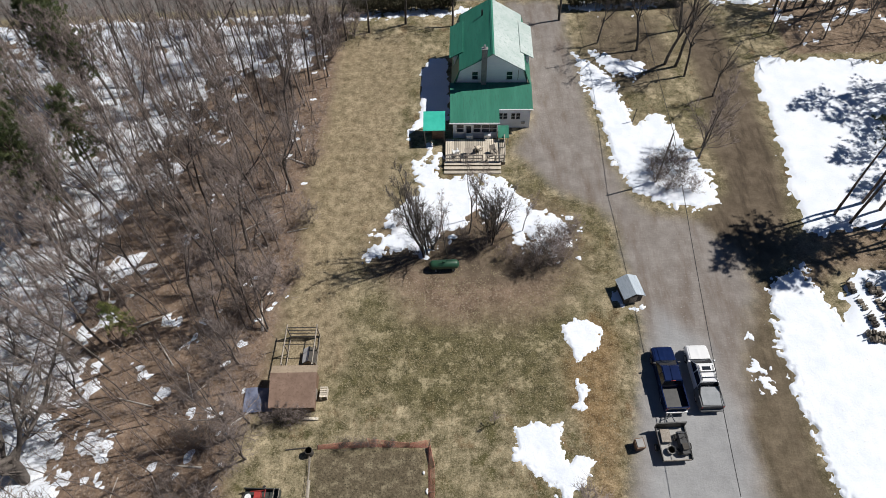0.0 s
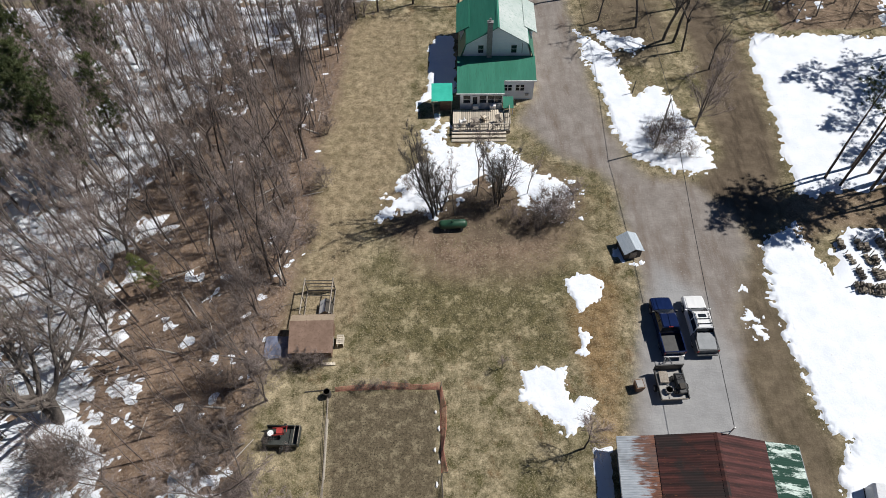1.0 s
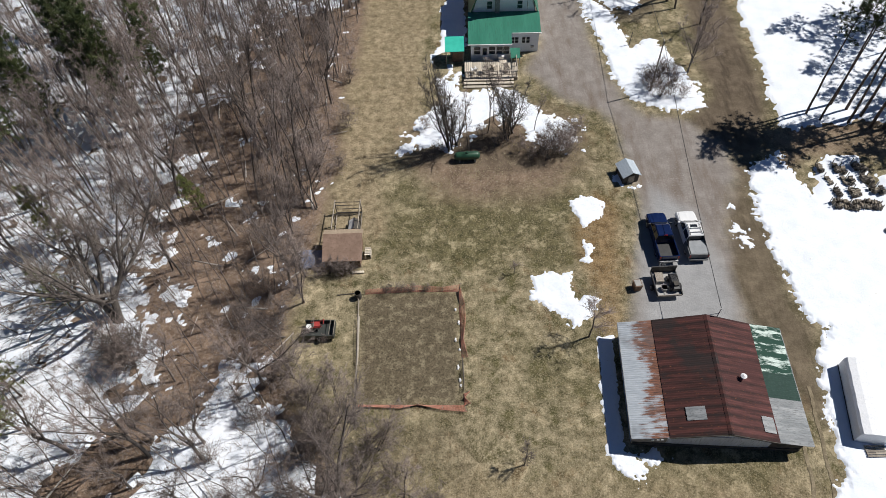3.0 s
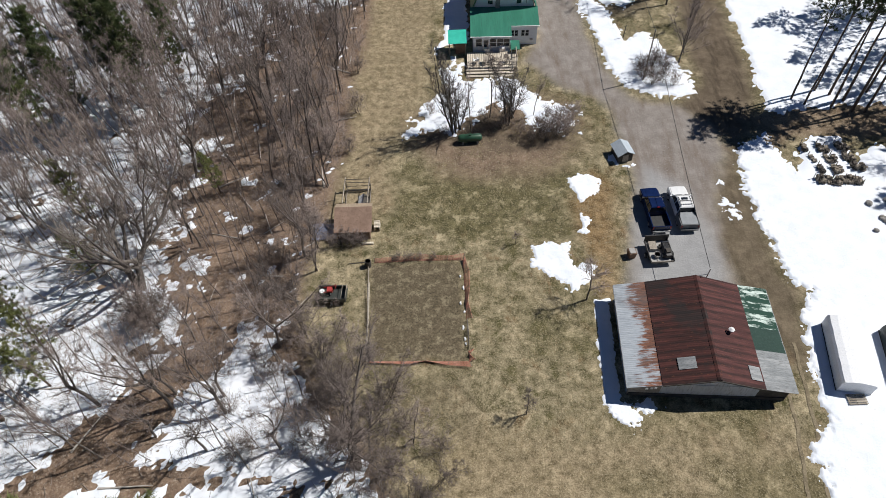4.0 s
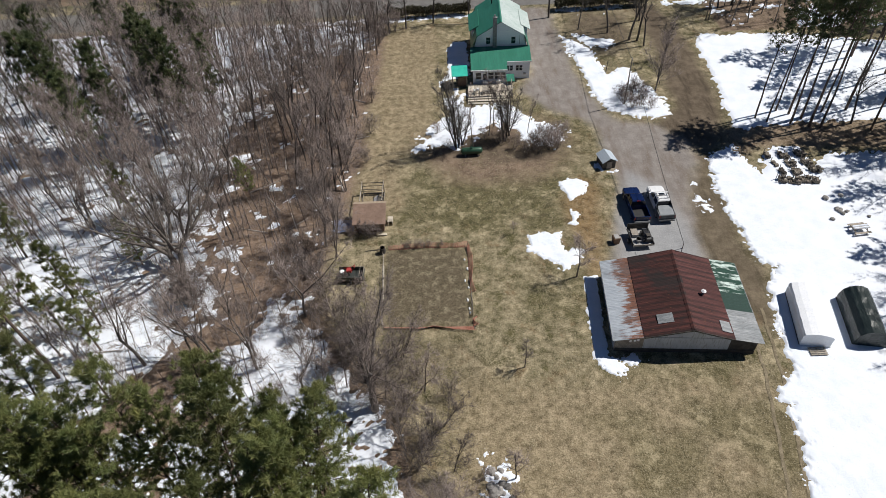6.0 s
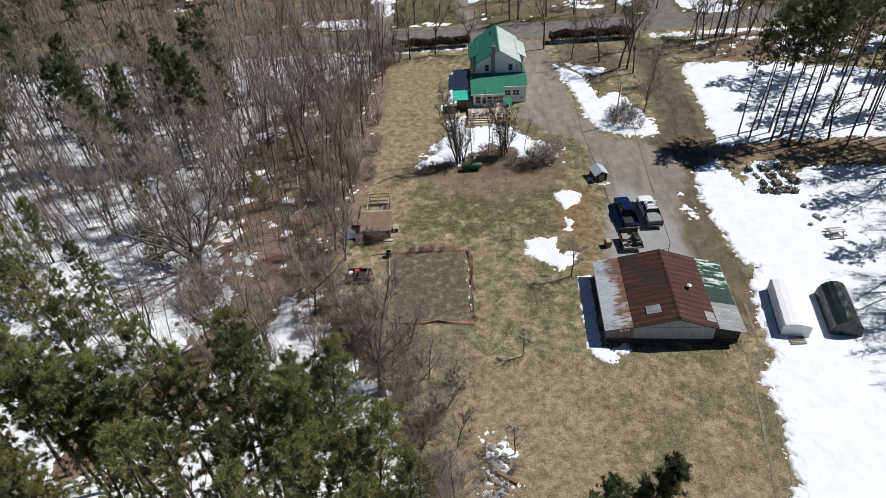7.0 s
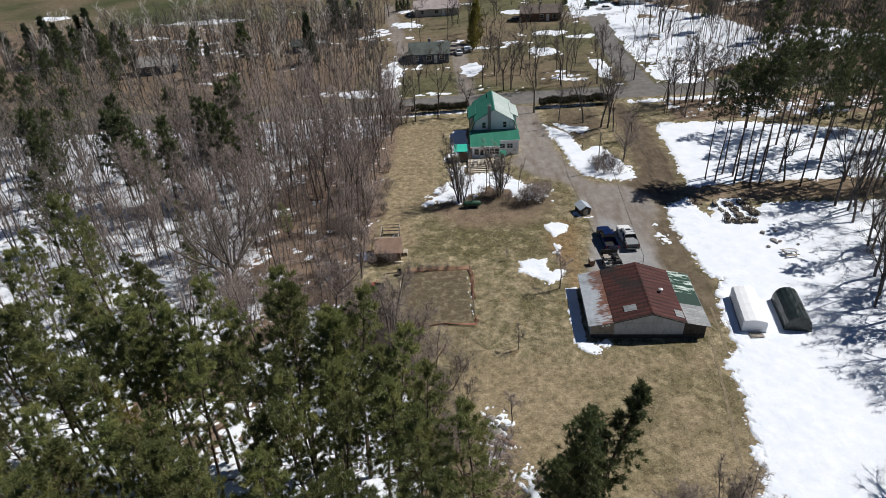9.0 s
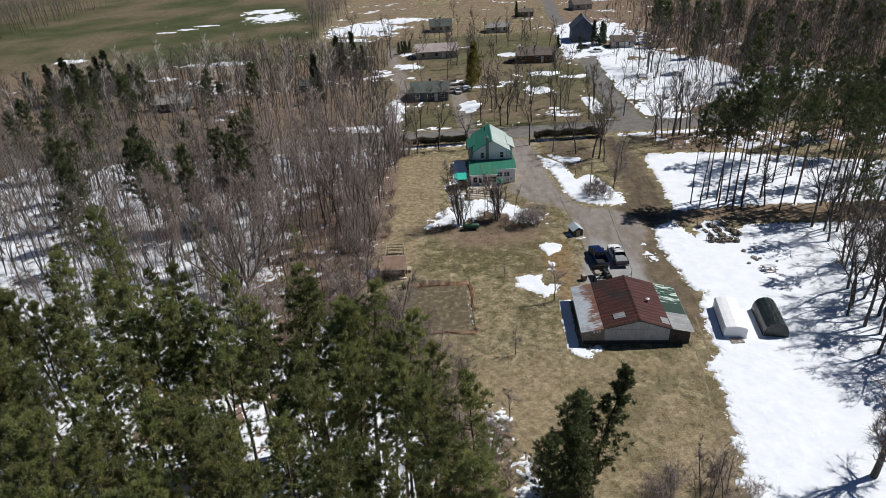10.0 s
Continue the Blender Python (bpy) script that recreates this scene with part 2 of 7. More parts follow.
class Shape:
    """Collects the faces of one mesh."""

    def __init__(self):
        self.v, self.f, self.slots = [], [], []
        self.slot = 0

    def face(self, *pts):
        n = len(self.v)
        self.v += [tuple(p) for p in pts]
        self.f.append(tuple(range(n, n + len(pts))))
        self.slots.append(self.slot)
        return self

    def box(self, x0, y0, z0, x1, y1, z1):
        return self.loft([[(x0, y0, z0), (x1, y0, z0), (x1, y1, z0), (x0, y1, z0)], [(x0, y0, z1), (x1, y0, z1), (x1, y1, z1), (x0, y1, z1)]])

    def loft(self, rings, caps=True, closed=True):
        """Skin between rings of equal numbers of points; rings run counter-clockwise seen from the far end."""
        n, k = len(self.v), len(rings[0])
        for r in rings:
            self.v += [tuple(p) for p in r]
        for i in range(len(rings) - 1):
            for j in range(k if closed else k - 1):
                a, b = n + i * k + j, n + i * k + (j + 1) % k
                self.f.append((a, b, b + k, a + k))
        if caps:
            self.f.append(tuple(n + j for j in reversed(range(k))))
            self.f.append(tuple(n + (len(rings) - 1) * k + j for j in range(k)))
        self.slots += [self.slot] * (len(self.f) - len(self.slots))
        return self

    def slab(self, corners, thick):
        """A sheet of that thickness under four or more corners (counter-clockwise from above)."""
        c = [Vector(p) for p in corners]
        nrm = (c[1] - c[0]).cross(c[2] - c[0]).normalized() * thick
        return self.loft([[p - nrm for p in c], c])

    def tube(self, pts, radii, sides=8, caps=True):
        rings = []
        for i, p in enumerate(pts):
            p = Vector(p)
            d = (Vector(pts[min(i + 1, len(pts) - 1)]) - Vector(pts[max(i - 1, 0)])).normalized()
            u = d.orthogonal().normalized() if abs(d.z) > 0.9 else d.cross(Vector((0, 0, 1))).normalized()
            w = d.cross(u)
            r = radii[i] if isinstance(radii, (list, tuple)) else radii
            rings.append([p + (u * math.cos(2 * math.pi * k / sides) + w * math.sin(2 * math.pi * k / sides)) * r for k in range(sides)])
        return self.loft(rings, caps)

    def bar(self, a, b, w, h=None):
        """A square bar from a to b."""
        return self.tube([a, b], (w if h is None else (w + h) / 2) * 0.7071, 4)

    def mesh(self, name, smooth=False):
        me = bpy.data.meshes.new(name)
        me.from_pydata(self.v, [], self.f)
        if smooth:
            me.polygons.foreach_set("use_smooth", [True] * len(me.polygons))
        me.update()
        return me


def part(name, shape, material, parent=None, label="", smooth=False, m=None):
    """One mesh object from a Shape or a mesh, under a thing or a part."""
    me = shape if isinstance(shape, bpy.types.Mesh) else shape.mesh(name, smooth)
    if not me.materials:
        for mm in material if isinstance(material, (list, tuple)) else (material,):
            me.materials.append(mm)
    ob = new(name, me)
    if m is not None:
        ob.matrix_basis = m
    ob.parent = parent
    if label:
        ob["label"] = label
    return ob


def thing(name, label, category, m=None, group="", kind=""):
    ob = new(name)
    ob.empty_display_size = 0.2
    if m is not None:
        ob.matrix_basis = m
    return tagged(ob, label, category, group, kind)


def grid_mesh(name, xs, ys, z, keep=None, material=None, smooth=True):
    nx, ny = len(xs), len(ys)
    gx, gy = np.meshgrid(xs, ys)
    co = np.stack([gx.ravel(), gy.ravel(), z.ravel()], 1)
    i, j = np.meshgrid(np.arange(nx - 1), np.arange(ny - 1))
    a = (j * nx + i).ravel()
    quads = np.stack([a, a + 1, a + nx + 1, a + nx], 1)
    if keep is not None:
        k = keep.ravel()
        quads = quads[k[quads].any(1)]
        used = np.zeros(len(co), bool)
        used[quads.ravel()] = True
        index = np.cumsum(used) - 1
        co, quads = co[used], index[quads]
    me = bpy.data.meshes.new(name)
    me.vertices.add(len(co))
    me.vertices.foreach_set("co", co.astype(np.float32).ravel())
    me.loops.add(len(quads) * 4)
    me.loops.foreach_set("vertex_index", quads.astype(np.int32).ravel())
    me.polygons.add(len(quads))
    me.polygons.foreach_set("loop_start", np.arange(0, len(quads) * 4, 4, dtype=np.int32))
    me.polygons.foreach_set("use_smooth", np.full(len(quads), smooth))
    me.update(calc_edges=True)
    if material:
        me.materials.append(material)
    return me


# ---- ground ----


def spaced(lo, hi, step, far_lo, far_hi, growth=1.12):
    mid = list(np.arange(lo, hi + 1e-6, step))
    down, s = [], step
    p = lo
    while p > far_lo:
        s *= growth
        p -= s
        down.append(p)
    up, s, p = [], step, hi
    while p < far_hi:
        s *= growth
        p += s
        up.append(p)
    return np.array(down[::-1] + mid + up)


def road_y(x):
    return 83.2 + 0.035 * x


SIDE_STREET = [(43.2, 88), (43, 105), (43.6, 122), (46.5, 150), (49, 185), (50, 240), (60, 330)]
FAR_DRIVES = [[(2.2, 88), (2.2, 103), (1.2, 130)], [(-15.5, 88), (-15.6, 104), (-13.6, 122), (-17, 150), (-21, 182)], [(44, 152), (36, 162)]]
FIELD_W = [(-175, 150), (-98, 166), (-66, 188), (-54, 208), (-55, 290), (-120, 420), (-700, 420), (-700, 150)]


def make_sheet():
    xs = spaced(-60, 60, 0.6, -1900, 1900, 1.08)
    ys = spaced(-32, 96, 0.6, -900, 2600, 1.055)
    gx, gy = np.meshgrid(xs, ys)
    me = grid_mesh("ground", xs, ys, ground_z(gx, gy), None, GROUND)
    wob = 0.9 * fbm(gx, gy, 5, 4, 21)
    fine = 0.5 * fbm(gx, gy, 1.6, 3, 31)
    masks = {}
    masks["gravel"] = ramp(inside(gx, gy, DRIVE) + wob * 0.9 + fine * 0.6, -0.9, 1.1)
    for d in FAR_DRIVES:
        masks["gravel"] = np.maximum(masks["gravel"], 0.9 * ramp(2.0 - along(gx, gy, d) + wob * 0.4, -0.5, 0.5))
    masks["mud"] = np.maximum(ramp(inside(gx, gy, LANE_E) + wob, -1.0, 1.5), 0.85 * ramp(inside(gx, gy, MUD_E) + wob, -1.2, 1.2))
    apron = ramp(9 - np.hypot((gx - 4) / 1.3, gy - 35.5) + 2 * wob, -1, 4)
    masks["mud"] = np.maximum(masks["mud"], 0.8 * ramp(inside(gx, gy, [(-7, 35.5), (0, 33), (8, 31.6), (13, 32.6), (14, 37), (8, 38.6), (2, 40.5), (-3, 37.5)]) + 2 * wob, -1.2, 1.6))
    masks["mud"] = np.maximum(masks["mud"], 0.9 * ramp(5.2 - np.hypot((gx - 24) / 1.1, (gy - 69) / 1.6) + wob * 2, -2, 2))
    litter = ramp(inside(gx, gy, FOREST_W) + 1.6 * wob, -1.2, 1.2)
    litter = np.maximum(litter, 0.9 * apron)
    far_wood = ((gx > 52) & (gy > 92)) | ((gx > 44) & (gy > 66) & (gy < 78)) | ((gx < -24) & (gy > 89) & (gy < 170))
    litter = np.maximum(litter, np.where(far_wood, 0.85, 0.0))
    litter = np.maximum(litter, 0.7 * ramp(inside(gx, gy, [(34, 30), (38, 33), (70, 31), (80, 38), (40, 39), (34, 37)]) + wob, -1, 1))
    masks["litter"] = np.maximum(litter, np.where(gy > 89, 0.55 * ramp(fbm(gx, gy, 22, 3, 77), -0.3, 0.3), 0))
    masks["soil"] = ramp(inside(gx, gy, GARDEN) + fine, -0.3, 0.5) * 0.9
    masks["soil"] = np.maximum(masks["soil"], 0.5 * ramp(inside(gx, gy, [(-9.5, 4.2), (-1.5, 4), (-1.2, -2), (-8, -1.5)]) + wob * 2, -1, 2))
    masks["pad"] = 0.85 * ramp(inside(gx, gy, [(15.2, 9), (24.4, 9), (24.2, 19), (23.4, 25), (20, 29), (18.6, 25), (16.6, 18)]) + 1.2 * wob, -1.5, 1.5)
    masks["field"] = np.maximum(ramp(inside(gx, gy, FIELD_W) + 4 * wob, -3, 3), np.where((gy > 88) & (gy < 200), 0.7, 0.0))
    masks["tan"] = 0.8 * ramp(inside(gx, gy, [(-14, 72), (-3, 72), (-4, 54), (-5, 44), (-9, 36), (-8, 26), (-11, 20), (-16, 20), (-15, 40)]) + 2 * wob, -1, 2.5)
    masks["tan"] = np.maximum(masks["tan"], 0.75 * ramp(-1.5 - gy + 2.5 * wob, -2, 3) * ramp(gx + 4, -2, 3))
    masks["moss"] = 0.85 * ramp(inside(gx, gy, [(-9, 31.5), (0, 32), (8, 31), (13, 31.4), (14.6, 28), (11, 20), (8.6, 19), (6, 20), (-1, 19), (-9, 18.4), (-10, 24)]) + 4.5 * fbm(gx, gy, 6, 4, 91), -1.5, 3)
    masks["moss"] = np.maximum(masks["moss"], 0.6 * ramp(fbm(gx, gy, 7, 4, 93), 0.05, 0.45) * ramp(gx - 2, 0, 4))
    masks["rust"] = 0.75 * ramp(inside(gx, gy, [(10.2, 24), (13.6, 30), (16.5, 27), (15.4, 19), (13.6, 11.4), (11.6, 11), (11.2, 18)]) + 1.6 * wob, -0.6, 1.6)
    masks["road"] = np.maximum(ramp(3.9 - np.abs(gy - road_y(gx)) + 0.3 * fine, -0.3, 0.3), ramp(2.9 - along(gx, gy, SIDE_STREET) + 0.3 * fine, -0.3, 0.3))
    for name, values in masks.items():
        at = me.attributes.new(name, "FLOAT", "POINT")
        at.data.foreach_set("value", values.ravel().astype(np.float32))
    return tagged(new("ground", me), "dry spring lawn, bare earth, gravel yard and forest floor", "ground", kind="structure")


make_sheet()

# ---- snow ----


def snow_sheet(label, field, bounds, step=0.3, depth=0.1, ragged=0.7, size=2.2, seed=3, grow=0.4):
    """Melting snow: thick where the field is high, with a ragged edge where it runs out."""
    x0, y0, x1, y1 = bounds
    xs, ys = np.arange(x0, x1 + step, step), np.arange(y0, y1 + step, step)
    gx, gy = np.meshgrid(xs, ys)
    crumb = 1.0 * min(ragged, 0.8) * fbm(gx, gy, 0.38, 3, seed + 5)
    d = field(gx, gy) + crumb + ragged * fbm(gx, gy, size, 5, seed) + 0.5 * ragged * fbm(gx, gy, 0.9, 3, seed + 3)
    h = np.clip(d * grow, -0.06, depth) + np.where(d > 0, 0.035 * fbm(gx, gy, 0.9, 3, seed + 9), 0)
    me = grid_mesh("snow_patch", xs, ys, ground_z(gx, gy) + h, h > -0.02, SNOW)
    return tagged(new("snow_patch", me), label, "snow", kind="stuff")


def patch(pts, label, margin=1.5, **more):
    xs, ys = [p[0] for p in pts], [p[1] for p in pts]
    return snow_sheet(label, lambda x, y: inside(x, y, pts), (min(xs) - margin, min(ys) - margin, max(xs) + margin, max(ys) + margin), **more)


LAWN_SNOW = "melting white snow patch on the dry lawn"
patch([(6.0, 17.9), (7.6, 18.5), (9.8, 18.3), (9.6, 16.2), (10.2, 15.2), (11.0, 15.6), (11.9, 15.1), (11.3, 13.4), (9.3, 12.1), (8.6, 13.2), (7.6, 13.8), (5.7, 15.6)], LAWN_SNOW, step=0.085, ragged=0.42, size=1.1, seed=41)
patch([(11.6, 22.4), (12.0, 21.9), (12.9, 21.9), (12.4, 20.9), (11.9, 19.7), (11.2, 19.7), (11.6, 21)], LAWN_SNOW, step=0.085, ragged=0.4, size=0.9, seed=42)
patch([(10.9, 27.5), (12.9, 28.4), (14.5, 27.3), (14.1, 25.2), (12.8, 24.6), (11.9, 23.6), (11.5, 25.0)], LAWN_SNOW, step=0.085, ragged=0.36, size=1.1, seed=43)
patch([(11.2, 11.2), (12.6, 11.2), (11.9, 0.4), (10.4, 0.4), (10.8, 6)], "shaded snow strip along the barn's west wall", step=0.15, ragged=0.25, size=0.8, seed=44)
patch([(10.8, 0.4), (12.4, 0.7), (15.2, 0.2), (14.4, -0.9), (13.2, -0.4), (12.2, -2.2), (11.5, -1.2)], "scraps of melting snow by the barn corner", step=0.085, ragged=0.7, size=1.0, seed=45)
patch([(15.7, 31.2), (16.8, 31.6), (17.1, 29.6), (18.8, 29.4), (18.6, 29.0), (17.2, 28.9), (15.9, 30.2)], "shaded snow scrap beside the small hut", step=0.085, ragged=0.4, size=0.8, seed=46)
patch([(26.7, 22.8), (27.3, 23.9), (27.8, 22.9), (27.9, 21.2), (27.4, 21.2), (27.0, 21.9)], "thin slush scraps on the muddy yard", step=0.07, ragged=1.0, size=0.5, seed=47, depth=0.05)
patch([(27.0, 25.8), (27.35, 26.9), (27.6, 26.9), (27.9, 25.7), (27.65, 25.7), (27.45, 26.3)], "small slush streak on the muddy yard", step=0.07, ragged=0.25, size=0.5, seed=54, depth=0.05)
patch([(-1.8, 52.5), (-0.4, 49.5), (0.2, 46.5), (6.5, 45.6), (8.4, 44.6), (9.8, 41.8), (12.8, 39.8), (13.2, 37.3), (12.3, 35.6), (9.5, 36.2), (7.4, 37.6), (5.4, 40.3),
       (3.4, 42), (2.2, 39.6), (0.6, 38.4), (-1.6, 35.6), (-4.4, 36.4), (-7.2, 36.2), (-5.6, 39.6), (-3.0, 43.5)], "thawing snow among shrubs below the deck", step=0.11, ragged=1.9, size=1.1, seed=48)
patch([(16.9, 67), (18.2, 56), (19.6, 46), (20.1, 43.4), (22.4, 41.9), (26.2, 40.9), (29.0, 41.8), (28.9, 45.8), (27.2, 50.6), (26.0, 55.2), (24.6, 55.6), (22.4, 53.6), (21.8, 58), (20.6, 63)],
      "snow bank between the two driveways", step=0.18, ragged=0.8, size=1.4, seed=49, depth=0.15)
patch([(20.8, 63), (23, 62), (26, 63.2), (25.4, 65), (22, 66), (18.6, 67.6)], "thin broken snow under bare trees", step=0.2, ragged=1.2, size=1.5, seed=50)
EAST_EDGE = [(32.4, 33.0), (30.2, 30.4), (29.8, 25.9), (30.0, 20.3), (29.9, 16.5), (30.6, 12.8), (31.9, 11.5), (30.2, 8.6), (29.2, 5), (28.8, 1.6), (28.3, -2.2), (26.6, -4.3), (26.3, -9.5), (25.2, -14), (23.9, -18.6), (22, -25), (17, -44), (20, -57)]
EAST_SNOW = EAST_EDGE + [(44, -54), (70, -58), (96, -55), (118, -57), (120, 34), (62, 30.6), (46, 31.2), (44.2, 30.0), (42.8, 28), (43.2, 33), (38.4, 32.6), (37.2, 28.6), (36.3, 27.6), (35.6, 30.6), (34.6, 33.6)]
for box, st in (((20, -30, 36, 36), 0.13), ((36, -30, 96, 36), 0.4), ((10, -62, 124, -30), 0.6)):
    snow_sheet("wide white snow field beside the yard", lambda x, y: inside(x, y, EAST_SNOW), box, st, 0.16, 0.9, 1.5, 51, 0.4)
patch([(36.2, 37.6), (37.0, 44), (37.9, 53), (38.7, 63.8), (40.6, 66.2), (44, 64.6), (47, 65.2), (56, 64), (75, 58), (110, 50), (110, 37), (62, 38.2), (48, 38.6), (40, 38.2)],
      "snow under the tall pines", step=0.35, ragged=0.9, size=2.0, seed=52, depth=0.15)
patch([(-1.6, 66.6), (0.8, 66.8), (1.0, 55.5), (-0.6, 54.2), (-2.4, 53.9), (-3.8, 52.8), (-3.6, 51.6), (-3.9, 53.4), (-2.5, 55.6), (-2.5, 64)], "shaded snow along the house wall", step=0.2, ragged=0.35, size=1.0, seed=53)


snow_sheet("broken snow among the roadside trees", lambda x, y: np.minimum(inside(x, y, [(41, 67.5), (52, 66.5), (75, 66), (112, 64), (112, 76), (70, 75.6), (44, 76.6)]), 0.6) - 1.0, (40, 63, 113, 78), 0.4, 0.1, 2.4, 3.0, 55)
LEAF_PATH = [(-21.5, 17), (-24.6, 10.5), (-26, 6), (-28.6, 3.6), (-30.6, -0.6), (-35, -4.6), (-38, -9)]


def woods_snow(x, y):
    big = fbm(x, y, 14, 3, 61)
    edge = np.interp(y, (-2, 1, 6, 12, 16, 21, 27, 34, 41, 50, 60, 76), (-32, -31, -29.5, -27, -28, -29, -33, -32, -34, -29, -26, -24))
    w = np.clip((edge - x) / 5, -1, 1) * np.where(y > 20, 0.75, 1.0) + 0.45 * big - np.where(y > 20, 0.12, 0)
    strip = inside(x, y, [(-25, 9.5), (-22.5, 10), (-16, 3.5), (-9.0, 0.6), (-7.6, -3), (-9.2, -6), (-14, -6), (-30, -4), (-27, 1)]) / 1.6
    w = np.maximum(w, np.clip(strip, -1, 1))
    w = np.maximum(w, np.clip((-y - 5) / 3, -1, 0.6) + np.clip((-x - 8) / 3, -2, 0) + 0.3 * big)
    w = np.maximum(w, np.clip(inside(x, y, [(-12.8, 75.5), (-13.5, 68), (-26, 62), (-50, 56), (-90, 56), (-90, 75.5)]) / 3, -1, 0.35) + 0.5 * big)
    w = np.minimum(w, np.clip((along(x, y, LEAF_PATH) - 2.0) / 2.0, -1, 1) + 0.45 * big)
    w = np.maximum(w, 1.7 * fbm(x, y, 0.9, 2, 66) + 0.5 * big - 1.2)
    return np.minimum(w, (inside(x, y, FOREST_W) - 1.6) / 1.4)


snow_sheet("thawing snow on the forest floor", woods_snow, (-100, -66, 4, 76), 0.36, 0.1, 1.25, 2.4, 62, 0.22)


def far_snow(x, y):
    w = 1.8 * fbm(x * 0.35, y, 7, 4, 71) - 0.8
    w = np.where(np.abs(y - road_y(x)) < 4.3, -1, w)
    w = np.maximum(w, ramp(0.3 - np.abs(y - road_y(x) - 5.2), -0.4, 0.6) * 1.4 - 1)
    w = np.maximum(w, np.clip(inside(x, y, [(47, 92), (54, 88), (66, 98), (80, 106), (84, 112), (98, 108), (120, 116), (104, 132), (88, 128), (84, 150), (74, 157), (60, 164), (49, 158), (47, 128)]) / 4, -1, 0.5) + 0.9 * fbm(x, y, 9, 3, 79))
    w = np.where(along(x, y, SIDE_STREET) < 3, -1, w)
    for d in FAR_DRIVES:
        w = np.where(along(x, y, d) < 2, -1, w)
    w = np.maximum(w, np.clip(inside(x, y, [(40, 155), (56, 160), (60, 230), (45, 210)]) / 4, -1, 0.4))
    w = np.where(inside(x, y, FIELD_W) > -4, w - 0.6, w)
    for cx, cy, rx, ry in FIELD_SNOW:
        w = np.maximum(w, 1.0 - np.hypot((x - cx) / rx, (y - cy) / ry) + 0.5 * fbm(x, y, 6, 3, 74))
    return w


FIELD_SNOW = [(-148, 190, 15, 3), (-84, 173, 14, 3), (-84, 272, 13, 12), (-94, 300, 9, 14), (-127, 244, 5, 1.6), (-119, 250, 4, 1.8), (-160, 256, 4, 1.5), (-111, 258, 6, 1.5), (-159, 206, 6, 1.5), (-123, 305, 9, 3), (-34, 228, 16, 14), (-20, 246, 12, 6), (-13, 155, 4, 4), (-16, 106, 2.2, 10), (4, 107, 2.5, 6), (25, 119, 4, 5), (29, 138, 5, 2), (22, 166, 6, 3), (36.5, 104, 2, 9), (66, 200, 9, 22), (62, 164, 12, 6)]


snow_sheet("left-over snow between the far houses", far_snow, (-150, 88, 130, 300), 0.9, 0.14, 0.55, 3.0, 72, 0.3)
snow_sheet("snow along the hedge and road verge", lambda x, y: np.clip(0.75 - np.abs(y - road_y(x) + 6.6), -1, 0.5) - np.where((x > 8) & (x < 17.5), 2, 0) - np.where((x > 30) & (x < 37), 2, 0),
           (-70, 74, 70, 80), 0.2, 0.16, 1.1, 1.5, 73)

# ---- trees ----


def needle_rng(seed):
    return np.random.RandomState(seed)


class Sticks:
    """Branches as thin tapered prisms, joined into one mesh."""

    def __init__(self):
        self.a, self.b, self.r = [], [], []
        self.tips = []

    def add(self, a, b, ra, rb):
        self.a.append(a), self.b.append(b), self.r.append((ra, rb))

    def tip(self, a, b, r):
        self.tips.append((*a, *b, r))

    def cones(self, shift):
        """The finest twigs, as three-sided spikes."""
        t = np.array(self.tips)
        a, b, r = t[:, :3], t[:, 3:6], t[:, 6:]
        d = b - a
        d /= np.linalg.norm(d, axis=1, keepdims=True) + 1e-9
        u = np.cross(d, np.array([[0.31, 0.87, 0.39]]))
        u /= np.linalg.norm(u, axis=1, keepdims=True)
        w = np.cross(d, u)
        co = np.stack([a + u * r, a - 0.5 * u * r + 0.87 * w * r, a - 0.5 * u * r - 0.87 * w * r, b], 1).reshape(-1, 3)
        n = np.arange(len(t))[:, None, None] * 4 + shift
        return co, (n + np.array([[0, 1, 3], [1, 2, 3], [2, 0, 3]])[None]).reshape(-1, 3)

    def triangles(self, sides):
        co, q = self.arrays(sides)
        f = np.concatenate([q[:, [0, 1, 2]], q[:, [0, 2, 3]]])
        if self.tips:
            co2, f2 = self.cones(len(co))
            co, f = np.concatenate([co, co2]), np.concatenate([f, f2])
        return co, f

    def arrays(self, sides):
        a, b, r = np.array(self.a), np.array(self.b), np.array(self.r)
        d = b - a
        d /= np.linalg.norm(d, axis=1, keepdims=True) + 1e-9
        ref = np.where(np.abs(d[:, 2:3]) > 0.9, np.array([[1.0, 0, 0]]), np.array([[0, 0, 1.0]]))
        u = np.cross(d, ref)
        u /= np.linalg.norm(u, axis=1, keepdims=True)
        w = np.cross(d, u)
        ang = np.arange(sides) * 2 * np.pi / sides
        ring = u[:, None] * np.cos(ang)[None, :, None] + w[:, None] * np.sin(ang)[None, :, None]
        co = np.concatenate([a[:, None] + ring * r[:, :1, None], b[:, None] + ring * r[:, 1:, None]], 1).reshape(-1, 3)
        n = np.arange(len(a))[:, None] * 2 * sides
        j = np.arange(sides)[None]
        k = (j + 1) % sides
        quads = np.stack([n + j, n + k, n + k + sides, n + j + sides], 2).reshape(-1, 4)
        return co, quads


